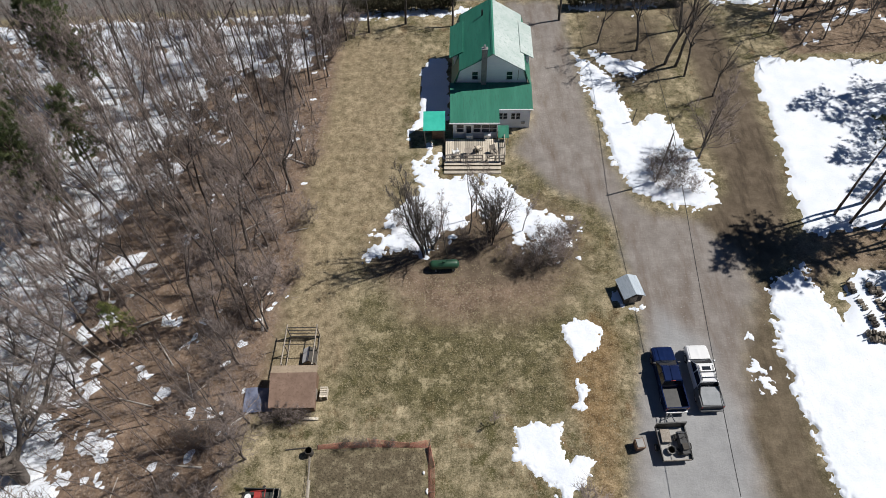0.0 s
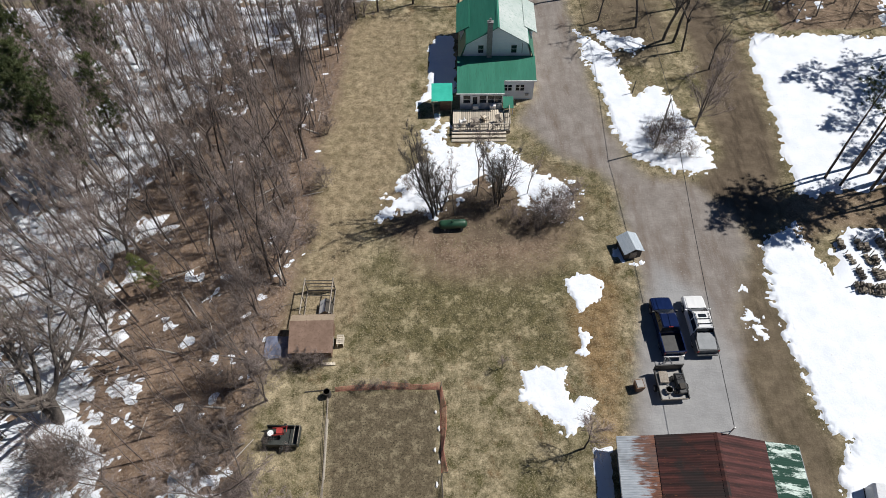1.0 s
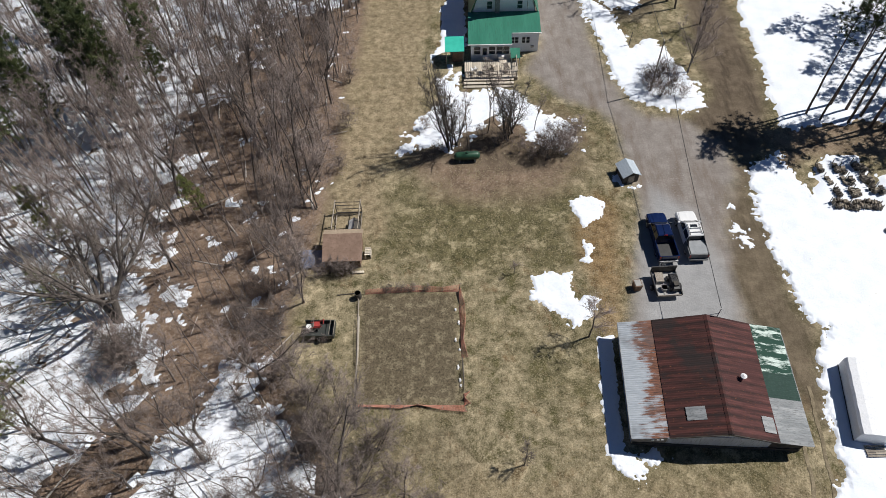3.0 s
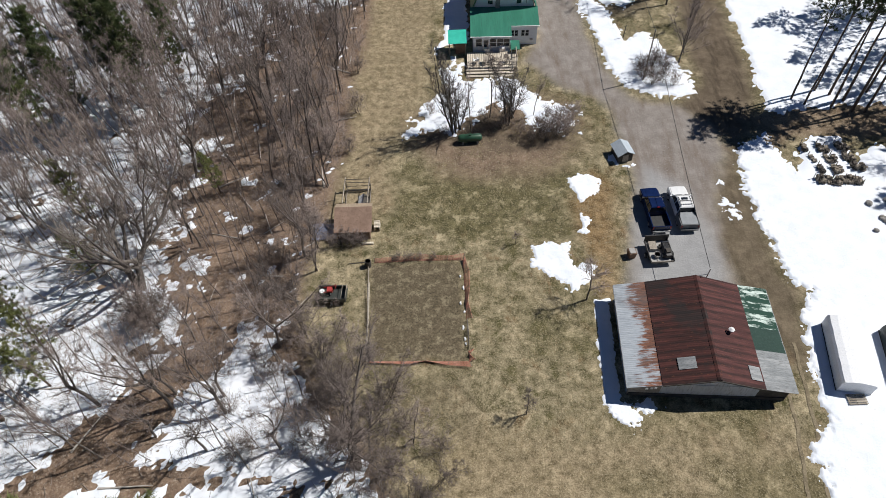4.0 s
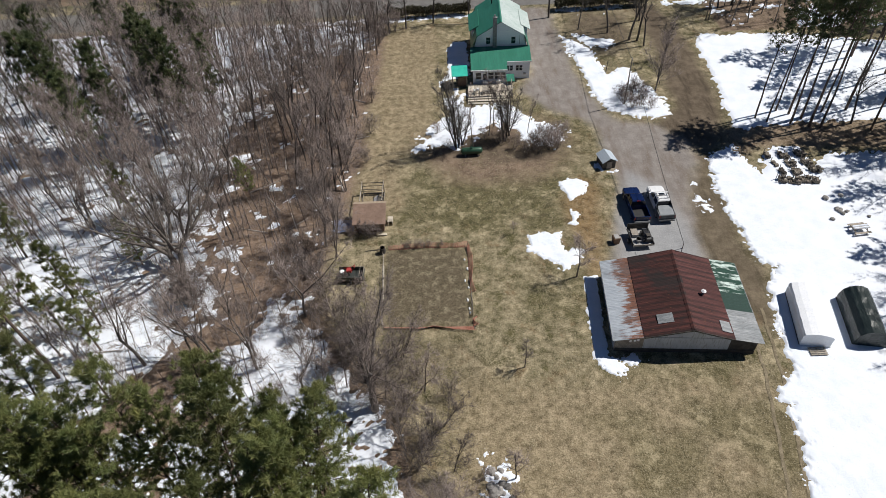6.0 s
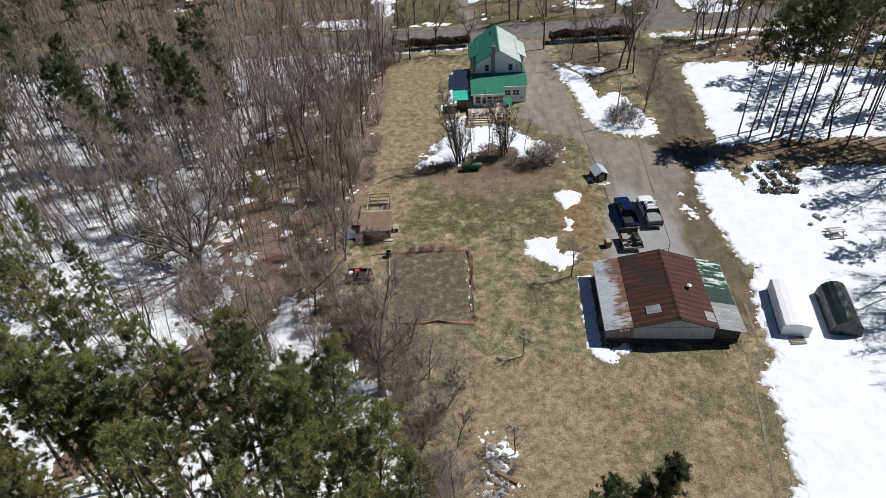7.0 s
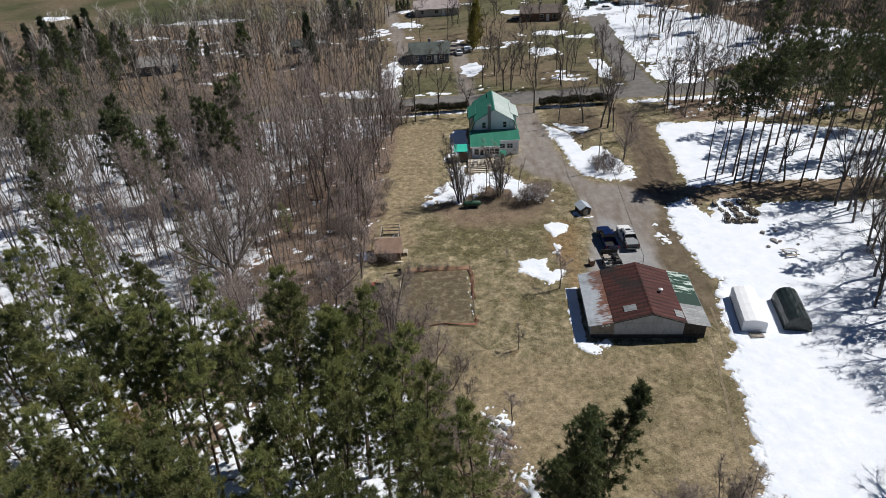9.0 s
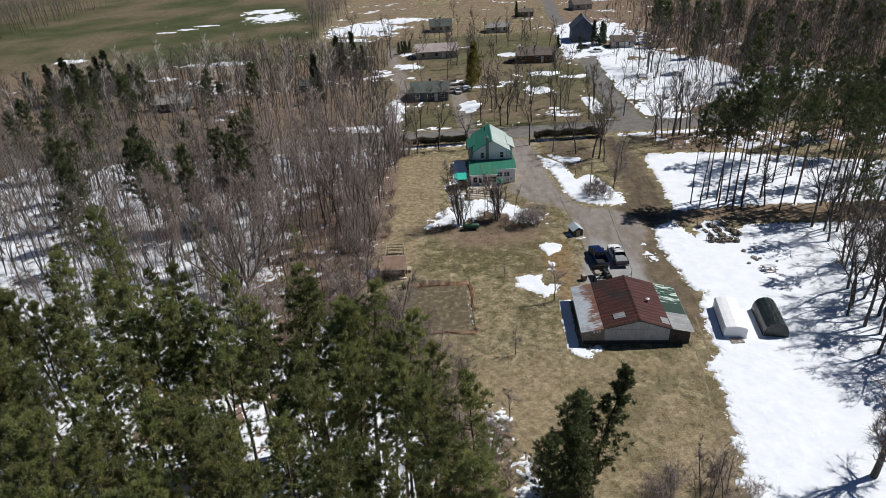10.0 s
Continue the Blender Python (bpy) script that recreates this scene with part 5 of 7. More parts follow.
def rusty_red(name, dark, light, ash):
    """Old red roofing: darker towards each lap, rust run down the slope, sooty blotches."""
    m, nt, p = shader(name)
    tc = nt.nodes.new("ShaderNodeTexCoord").outputs["Object"]
    run = noise_node(nt, 1.0, 5, 0.65, tc, stretch=(0.35, 3.4, 0.35))
    blot, fine = noise_node(nt, 0.26, 5, 0.6, tc), noise_node(nt, 5.0, 4, 0.7, tc, stretch=(0.5, 1.6, 1))
    wave = node(nt, "ShaderNodeTexWave", Scale=0.42, Distortion=0.8, Detail=2.0)
    wave.bands_direction = "Y"
    nt.links.new(tc, wave.inputs["Vector"])
    col = blend(nt, sharpen(nt, run, 0.35, 0.65), dark, light)
    col = blend(nt, sharpen(nt, wave.outputs["Fac"], 0.55, 0.05), col, blend(nt, 0.6, col, (0.02, 0.015, 0.015)))
    col = blend(nt, sharpen(nt, fine, 0.6, 0.72), col, (0.17, 0.065, 0.035))
    col = blend(nt, sharpen(nt, blot, 0.53, 0.62), col, blend(nt, 0.75, col, ash))
    nt.links.new(col, p.inputs["Base Color"])
    p.inputs["Roughness"].default_value = 0.8
    p.inputs["Specular IOR Level"].default_value = 0.2
    bump(nt, p, fine, 0.3, 0.02)
    return m


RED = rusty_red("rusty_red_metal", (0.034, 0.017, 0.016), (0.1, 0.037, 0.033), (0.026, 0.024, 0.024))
# sun-facing east slope: its brightness is put into a lighter red
RED_SUNLIT = rusty_red("sunlit_red_metal", (0.05, 0.024, 0.023), (0.125, 0.05, 0.047), (0.07, 0.03, 0.029))
GALVANISED = surface("pale_galvanised_metal", (0.15, 0.165, 0.175), (0.3, 0.31, 0.32), 1.2, 0.65, metal=0.1, c=(0.11, 0.115, 0.12), stretch=(0.35, 3, 1), spread=0.12, relief=0.3)
BARN_WALL = surface("grey_barn_metal", (0.46, 0.5, 0.55), (0.58, 0.62, 0.67), 0.6, 0.6, c=(0.36, 0.38, 0.4), stretch=(2, 2, 0.4))
DARK_WOOD = surface("dark_boards", (0.045, 0.04, 0.035), (0.09, 0.08, 0.07), 2, 0.9)
BLACK = surface("black_plastic", (0.015, 0.015, 0.016), (0.03, 0.03, 0.032), 3, 0.5, relief=0.1)
RUBBER = surface("rubber", (0.015, 0.015, 0.015), (0.028, 0.027, 0.026), 8, 0.9)
STEEL = surface("grey_steel", (0.3, 0.31, 0.32), (0.42, 0.42, 0.43), 4, 0.4, metal=0.7)
BLUE_PAINT = surface("dark_blue_paint", (0.005, 0.012, 0.05), (0.008, 0.019, 0.075), 1, 0.16, relief=0)
WHITE_PAINT = surface("white_car_paint", (0.7, 0.71, 0.72), (0.78, 0.78, 0.78), 1, 0.3, relief=0)
GREY_PLASTIC = surface("grey_cladding", (0.1, 0.105, 0.11), (0.15, 0.155, 0.16), 3, 0.7)
TONNEAU = surface("grey_bed_cover", (0.2, 0.215, 0.23), (0.27, 0.285, 0.3), 2, 0.6)
TAIL_RED = surface("red_lamp", (0.3, 0.01, 0.01), (0.35, 0.015, 0.012), 3, 0.3, relief=0)
ORANGE_NET = surface("orange_netting", (0.44, 0.17, 0.115), (0.58, 0.3, 0.22), 3, 0.7, relief=0)
RED_PAINT = surface("red_paint", (0.32, 0.03, 0.03), (0.42, 0.06, 0.05), 3, 0.5, relief=0)
DARK_GREEN = surface("dark_green_paint", (0.03, 0.036, 0.033), (0.055, 0.06, 0.055), 3, 0.5)
TANK_GREEN = surface("tank_green", (0.015, 0.06, 0.035), (0.025, 0.09, 0.05), 2, 0.4, c=(0.04, 0.05, 0.03), relief=0.1)
WHITE_TARP = surface("white_tarp", (0.8, 0.82, 0.86), (0.86, 0.87, 0.89), 1.2, 0.55, c=(0.72, 0.74, 0.77), relief=0.25, dist=0.06)
DARK_TARP = surface("black_green_tarp", (0.012, 0.019, 0.018), (0.026, 0.036, 0.034), 0.9, 0.3, stretch=(1.6, 0.4, 1), fine=1.6, relief=0.7, dist=0.2)
STONE = surface("field_stone", (0.2, 0.19, 0.18), (0.34, 0.32, 0.3), 3, 0.9, c=(0.14, 0.13, 0.12), spread=0.25)
LOG_BARK = surface("log_bark", (0.05, 0.042, 0.036), (0.115, 0.098, 0.085), 5, 0.95, spread=0.35)
LOG_END = surface("sawn_log_end", (0.2, 0.17, 0.135), (0.3, 0.26, 0.21), 5, 0.9, spread=0.2)
BROWN_ROOF = surface("brown_roofing", (0.19, 0.125, 0.092), (0.28, 0.19, 0.145), 0.9, 0.9, c=(0.17, 0.11, 0.08))
TAN_ROOF = surface("tan_roofing", (0.3, 0.235, 0.17), (0.38, 0.3, 0.22), 0.9, 0.9, c=(0.24, 0.18, 0.13))
SHINGLE = surface("grey_green_shingles", (0.06, 0.075, 0.07), (0.1, 0.115, 0.105), 0.7, 0.9)
BROWN_SHINGLE = surface("brown_shingles", (0.09, 0.07, 0.06), (0.14, 0.115, 0.1), 0.7, 0.9)
PINK_ROOF = surface("pale_pink_roofing", (0.3, 0.25, 0.25), (0.4, 0.35, 0.345), 0.7, 0.8)
BEIGE = surface("beige_siding", (0.4, 0.38, 0.34), (0.5, 0.47, 0.43), 0.7, 0.8)
BLUE_SIDING = surface("blue_grey_siding", (0.05, 0.072, 0.105), (0.075, 0.1, 0.14), 0.7, 0.7)


def rusted_lean_to():
    """Pale galvanised sheets with rust running down the slope from above."""
    m, nt, p = shader("rusted_white_metal")
    tc = nt.nodes.new("ShaderNodeTexCoord").outputs["Object"]
    streak = noise_node(nt, 1.0, 6, 0.75, tc, stretch=(0.5, 3.8, 0.5))
    broad = noise_node(nt, 0.3, 3, 0.6, tc)
    fine = noise_node(nt, 1.0, 4, 0.7, tc, stretch=(1.2, 9, 1.2))
    sep = nt.nodes.new("ShaderNodeSeparateXYZ")
    nt.links.new(tc, sep.inputs[0])
    pale = blend(nt, sharpen(nt, fine, 0.3, 0.7), (0.3, 0.335, 0.38), (0.48, 0.515, 0.555))
    rust = blend(nt, sharpen(nt, fine, 0.35, 0.6), (0.075, 0.036, 0.028), (0.25, 0.105, 0.06))
    total = sharpen(nt, sep.outputs[0], -7.6, -4.1)
    total.node.inputs["To Max"].default_value = 0.34
    for other, share in ((streak, 0.75), (broad, 0.55)):
        add = nt.nodes.new("ShaderNodeMath")
        add.operation = "MULTIPLY_ADD"
        nt.links.new(other, add.inputs[0])
        add.inputs[1].default_value = share
        nt.links.new(total, add.inputs[2])
        total = add.outputs[0]
    col = blend(nt, sharpen(nt, total, 0.82, 0.9), pale, rust)
    nt.links.new(blend(nt, sharpen(nt, broad, 0.5, 0.6), col, blend(nt, 0.45, col, (0.1, 0.105, 0.11))), p.inputs["Base Color"])
    p.inputs["Roughness"].default_value = 0.6
    bump(nt, p, fine, 0.3, 0.03)
    return m


def peeling_green():
    m, nt, p = shader("peeling_green_metal")
    tc = nt.nodes.new("ShaderNodeTexCoord").outputs["Object"]
    a, b = noise_node(nt, 0.8, 6, 0.72, tc, stretch=(0.6, 2.2, 1)), noise_node(nt, 4, 4, 0.7, tc, stretch=(0.5, 2, 1))
    green = blend(nt, b, (0.008, 0.04, 0.028), (0.018, 0.065, 0.046))
    nt.links.new(blend(nt, sharpen(nt, a, 0.5, 0.58), green, blend(nt, b, (0.4, 0.55, 0.48), (0.7, 0.74, 0.72))), p.inputs["Base Color"])
    p.inputs["Roughness"].default_value = 0.7
    p.inputs["Specular IOR Level"].default_value = 0.25
    return m


LEAN_TO, PEELING = rusted_lean_to(), peeling_green()
PLAIN_GREEN = surface("dark_green_metal", (0.008, 0.034, 0.026), (0.013, 0.045, 0.034), 1, 0.8, c=(0.022, 0.055, 0.045))

# ---- the house ----


def window(parent, x, y, z, w, h, way=(0, -1), name="window", frame=TRIM):
    """A framed window on a wall at (x, y); way: the wall's outward normal."""
    nx, ny = way
    tx, ty = -ny, nx

    def block(a, b, c, d, near, far):
        s = Shape()
        pts = [(x + tx * u + nx * k, y + ty * u + ny * k) for u, k in ((a, near), (b, near), (b, far), (a, far))]
        return s.loft([[(px, py, c) for px, py in pts], [(px, py, d) for px, py in pts]])
    f = 0.07
    t = part(name, block(-w / 2, w / 2, z, z + h, -0.02, 0.015), GLASS, parent)
    part("frame", block(-w / 2, w / 2, z + h, z + h + f, 0, 0.05), frame, t)
    part("sill", block(-w / 2 - 0.05, w / 2 + 0.05, z - f, z, 0, 0.08), frame, t)
    part("frame", block(-w / 2 - f, -w / 2, z, z + h, 0, 0.05), frame, t)
    part("frame", block(w / 2, w / 2 + f, z, z + h, 0, 0.05), frame, t)
    part("glazing_bar", block(-w / 2, w / 2, z + h * 0.5 - 0.025, z + h * 0.5 + 0.025, 0.015, 0.04), frame, t)
    return t


def make_house():
    h = thing("house", "white gambrel house with green metal roofs and a low porch wing", "house", pose(5.85, 57.4, 0, 0, 0, -1.5) @ pose(-5.95, -57.4, 0))
    y0, y1, cx = 57.4, 67.4, 5.95
    gable = [(1.75, 3.05), (10.15, 3.05), (9.45, 5.35), (cx, 7.45), (2.45, 5.35)]
    for y, t in ((y0, 0.18), (y1, -0.18)):
        a, b = min(y, y + t), max(y, y + t)
        part("gable_wall", Shape().loft([[(x, b, z) for x, z in gable], [(x, a, z) for x, z in gable]]), SIDING, h)
    part("wall", Shape().box(1.75, y0, 0, 1.95, y1, 3.1), SIDING, h)
    part("wall", Shape().box(9.95, y0, 0, 10.15, y1, 3.1), SIDING, h)
    part("wall", Shape().box(1.95, y0 + 0.02, 0, 9.95, y0 + 0.2, 3.05), SIDING, h)
    part("wall", Shape().box(1.95, y1 - 0.2, 0, 9.95, y1 - 0.02, 3.05), SIDING, h)
    ya, yb, t = y0 - 0.3, y1 + 0.3, 0.1
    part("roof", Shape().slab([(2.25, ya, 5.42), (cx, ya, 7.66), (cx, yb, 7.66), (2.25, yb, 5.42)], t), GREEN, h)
    part("roof", Shape().slab([(cx, ya, 7.66), (9.65, ya, 5.42), (9.65, yb, 5.42), (cx, yb, 7.66)], t), SUNLIT_GREEN, h, "green roof slope painted pale with sun glare")
    part("roof", Shape().slab([(1.35, ya, 2.98), (2.25, ya, 5.42), (2.25, yb, 5.42), (1.35, yb, 2.98)], t), GREEN, h)
    part("roof", Shape().slab([(9.65, ya, 5.42), (10.55, ya, 2.98), (10.55, yb, 2.98), (9.65, yb, 5.42)], t), GREEN, h)
    part("ridge_cap", Shape().slab([(cx - 0.2, ya, 7.58), (cx, ya, 7.7), (cx, yb, 7.7), (cx - 0.2, yb, 7.58)], 0.03).slab([(cx, ya, 7.7), (cx + 0.2, ya, 7.58), (cx + 0.2, yb, 7.58), (cx, yb, 7.7)], 0.03), GREEN, h)
    # the east dormer roof takes the painted-in sun glare too
    for sx, mat in ((-1, GREEN), (1, SUNLIT_GREEN)):
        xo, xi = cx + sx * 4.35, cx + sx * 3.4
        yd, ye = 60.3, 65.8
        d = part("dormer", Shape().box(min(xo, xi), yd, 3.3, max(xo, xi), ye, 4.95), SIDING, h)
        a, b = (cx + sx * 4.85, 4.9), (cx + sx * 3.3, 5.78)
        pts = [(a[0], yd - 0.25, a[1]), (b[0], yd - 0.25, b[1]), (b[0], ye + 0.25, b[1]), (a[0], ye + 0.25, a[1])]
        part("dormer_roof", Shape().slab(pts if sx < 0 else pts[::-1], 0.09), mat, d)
        for yy in (61.8, 64.3):
            window(h, xo, yy, 3.75, 0.8, 0.85, (sx, 0))
    for x in (4.05, 7.95):
        window(h, x, y0, 4.0, 0.62, 1.05)
    part("chimney", Shape().box(4.75, y0 - 0.42, 0, 5.35, y0 - 0.02, 8.2).box(4.7, y0 - 0.47, 8.2, 5.4, y0 + 0.03, 8.35), CHIMNEY, h, "grey block chimney")
    part("flue", Shape().tube([(5.05, y0 - 0.2, 8.35), (5.05, y0 - 0.2, 8.75)], 0.12, 8), STEEL, h)
    part("vent_pipe", Shape().tube([(4.9, 65.2, 6.9), (4.9, 65.2, 7.75)], 0.1, 8), BLACK, h)
    part("gable_strip", Shape().box(8.9, y0 - 0.04, 3.9, 8.96, y0 - 0.01, 5.3), CHIMNEY, h)
    # porch wing
    part("wing_wall", Shape().box(1.75, 52.0, 0, 6.6, 52.15, 2.55), SIDING, h)
    part("wing_wall", Shape().box(1.6, 52.0, 0, 1.75, 57.4, 2.6), SIDING, h)
    part("wing_wall", Shape().box(6.6, 53.75, 0, 10.15, 53.9, 2.85), SIDING, h)
    part("wing_wall", Shape().box(10.15, 53.75, 0, 10.3, 57.4, 2.85), SIDING, h)
    part("wing_wall", Shape().box(6.45, 52.15, 0, 6.6, 53.75, 2.55), SIDING, h)
    for x in (2.4, 3.35, 4.3, 5.25, 6.1):
        if x != 3.35:
            window(h, x, 52.0, 1.0, 0.78, 1.1)
    dr = part("door", Shape().box(2.98, 51.95, 0.1, 3.75, 52.0, 2.1), TRIM, h)
    part("pane", Shape().box(3.1, 51.93, 0.9, 3.63, 51.95, 1.9), GLASS, dr)
    for x in (6.98, 7.5, 8.4, 8.95):
        window(h, x, 53.75, 1.35, 0.42, 0.85)
    part("vent_hood", Shape().box(9.35, 53.6, 0.7, 9.75, 53.75, 0.95), STEEL, h)
    low, top = 2.72, 3.62
    part("wing_roof", Shape().slab([(1.25, 51.6, low), (6.75, 51.6, low), (6.75, 57.3, top), (1.25, 57.3, top)], 0.1), GREEN, h)
    mid = low + (top - low) * 1.9 / 5.7
    part("wing_roof", Shape().slab([(6.75, 53.5, mid), (10.5, 53.5, mid), (10.5, 57.3, top), (6.75, 57.3, top)], 0.1), GREEN, h)
    part("gutter", Shape().box(1.2, 51.5, low - 0.12, 6.8, 51.6, low - 0.01), TRIM, h)
    part("gutter", Shape().box(6.78, 53.4, mid - 0.12, 10.55, 53.5, mid - 0.01), TRIM, h)
    e = part("entry_roof", Shape().slab([(6.65, 50.9, 1.15), (7.85, 50.9, 1.15), (7.85, 52.6, 1.42), (6.65, 52.6, 1.42)], 0.08), GREEN, h)
    for x in (6.7, 7.72):
        for y in (50.95, 52.45):
            part("post", Shape().box(x, y, 0, x + 0.08, y + 0.08, 1.08 + (y - 50.9) * 0.15), TRIM, e)
    part("entry_wall", Shape().box(6.75, 52.3, 0, 7.75, 52.4, 1.25), GREY_WOOD, h)
    return h


make_house()


def make_deck():
    d = thing("deck", "weathered plank deck with rails and steps behind the house", "deck", pose(3.8, 51, 0, 0, 0, -1.2) @ pose(-3.8, -51, 0))
    part("deck_frame", Shape().box(0.5, 47.9, 0, 7.1, 51.3, 0.5), GREY_WOOD, d)
    rng = needle_rng(7)
    plank = Shape().box(-0.092, -1.75, -0.02, 0.092, 1.75, 0.02).mesh("plank")
    for k in range(27):
        part("plank", plank, DECKING, d, m=pose(0.62 + k * 0.245, 49.6 + rng.uniform(-0.03, 0.03), 0.53))
    for k in range(3):
        part("step", Shape().box(0.4, 47.5 - k * 0.5, 0.38 - k * 0.15, 6.6, 47.9 - k * 0.5, 0.44 - k * 0.15).box(0.4, 47.86 - k * 0.5, 0, 6.6, 47.9 - k * 0.5, 0.38 - k * 0.15), DECKING, d)
    for x0, x1 in ((0.55, 2.2), (2.5, 4.6), (5.0, 7.0)):
        part("rail", Shape().box(x0, 47.95, 1.35, x1, 48.07, 1.42), GREY_WOOD, d)
        part("rail", Shape().box(x0, 47.99, 0.85, x1, 48.03, 0.95), GREY_WOOD, d)
        for x in (x0 + 0.05, (x0 + x1) / 2, x1 - 0.05):
            part("post", Shape().box(x - 0.05, 47.96, 0.5, x + 0.05, 48.06, 1.36), GREY_WOOD, d)
    part("rail", Shape().box(7.02, 48.0, 1.35, 7.12, 51.2, 1.42), GREY_WOOD, d)
    for y in (49.0, 50.1, 51.1):
        part("post", Shape().box(7.02, y - 0.05, 0.5, 7.12, y + 0.05, 1.36), GREY_WOOD, d)


make_deck()


def garden_chair(x, y, turn, material, label):
    c = thing("garden_chair", label, "chair", pose(x, y, 0.55, 0, 0, turn), "chairs on the deck")
    part("seat", Shape().slab([(-0.3, -0.28, 0.4), (0.3, -0.28, 0.42), (0.3, 0.28, 0.36), (-0.3, 0.28, 0.36)], 0.05), material, c)
    part("backrest", Shape().slab([(-0.3, 0.28, 0.38), (0.3, 0.28, 0.38), (0.3, 0.55, 0.98), (-0.3, 0.55, 0.98)], 0.05), material, c)
    for sx in (-0.28, 0.28):
        part("armrest", Shape().box(sx - 0.05, -0.3, 0.6, sx + 0.05, 0.4, 0.64), material, c)
        for sy in (-0.24, 0.26):
            part("leg", Shape().box(sx - 0.03, sy - 0.03, 0, sx + 0.03, sy + 0.03, 0.6), material, c)


garden_chair(1.6, 49.0, 200, TRIM, "white garden chair on the plank deck")
garden_chair(4.2, 49.6, 130, DECKING, "light wooden garden chair on the plank deck")
garden_chair(5.8, 48.9, 20, GREY_WOOD, "grey wooden garden chair on the plank deck")


def garden_table(x, y, r, material, label):
    c = thing("garden_table", label, "table", pose(x, y, 0.55))
    part("tabletop", Shape().tube([(0, 0, 0.66), (0, 0, 0.71)], r, 14), material, c)
    for k in range(4):
        a = k * 1.5708 + 0.8
        part("leg", Shape().tube([(r * 0.8 * math.cos(a), r * 0.8 * math.sin(a), 0), (r * 0.5 * math.cos(a), r * 0.5 * math.sin(a), 0.66)], 0.025, 5), material, c)


garden_table(3.0, 48.9, 0.5, GREY_WOOD, "small round wooden table on the deck")
for x in (3.2, 5.2):
    b = thing("storage_box", "white storage box against the porch wall", "box", pose(x, 51.62, 0.55), "boxes on the deck")
    part("box", Shape().box(-0.35, -0.22, 0, 0.35, 0.22, 0.4), TRIM, b)
    part("lid", Shape().box(-0.37, -0.24, 0.4, 0.37, 0.24, 0.45), TRIM, b)

can = thing("canopy", "turquoise metal canopy on wooden posts beside the house", "canopy", pose(0, 0, 0))
part("roof", Shape().slab([(-1.95, 51.1, 2.2), (0.5, 51.1, 2.2), (0.5, 54.0, 2.42), (-1.95, 54.0, 2.42)], 0.06), TURQUOISE, can)
for x in (-1.8, 0.35):
    for y in (51.25, 53.8):
        part("post", Shape().box(x - 0.05, y - 0.05, 0, x + 0.05, y + 0.05, 2.2 + (y - 51.1) * 0.07), GREY_WOOD, can)
cab = thing("wood_rack", "brown wooden cabinet under the turquoise canopy", "cabinet", pose(-0.35, 52.6, 0))
part("body", Shape().box(-0.65, -0.6, 0, 0.65, 0.6, 1.5), BROWN_WOOD, cab)
part("door", Shape().box(-0.6, -0.64, 0.08, -0.01, -0.6, 1.42), BROWN_WOOD, cab)
part("door", Shape().box(0.01, -0.64, 0.08, 0.6, -0.6, 1.42), BROWN_WOOD, cab)

tank = thing("propane_tank", "dark green horizontal fuel tank on short feet", "tank", pose(0.25, 34.1, 0, 0, 0, 2))
prof = [(-1.45, 0.04), (-1.4, 0.25), (-1.28, 0.4), (-1.1, 0.47), (1.1, 0.47), (1.28, 0.4), (1.4, 0.25), (1.45, 0.04)]
part("body", Shape().tube([(x, 0, 0.72) for x, r in prof], [r for x, r in prof], 16), TANK_GREEN, tank, smooth=True)
part("dome", Shape().tube([(0, 0, 1.15), (0, 0, 1.3)], 0.17, 10), TANK_GREEN, tank)
for x in (-0.85, 0.85):
    part("foot", Shape().box(x - 0.08, -0.35, 0, x + 0.08, 0.35, 0.34), CONCRETE, tank)

HUT_ROOF = surface("pale_blue_metal", (0.36, 0.42, 0.48), (0.48, 0.53, 0.58), 1.2, 0.6, c=(0.3, 0.35, 0.4), stretch=(3, 0.4, 1))
hut = thing("small_hut", "little dark hut with a pale grey metal roof", "hut", pose(17.5, 30.9, 0, 0, 0, 12))
part("wall", Shape().loft([[(-0.85, y, 0), (0.85, y, 0), (0.85, y, 1.15), (0, y, 1.6), (-0.85, y, 1.15)] for y in (1.0, -1.0)]), DARK_WOOD, hut)
part("roof", Shape().slab([(-1.05, -1.15, 1.08), (0, -1.15, 1.68), (0, 1.15, 1.68), (-1.05, 1.15, 1.08)], 0.04), HUT_ROOF, hut)
part("roof", Shape().slab([(0, -1.15, 1.68), (1.05, -1.15, 1.08), (1.05, 1.15, 1.08), (0, 1.15, 1.68)], 0.04), HUT_ROOF, hut)
part("door", Shape().box(-0.35, -1.04, 0.05, 0.35, -1.0, 1.05), GREY_WOOD, hut)

# ---- the barn ----


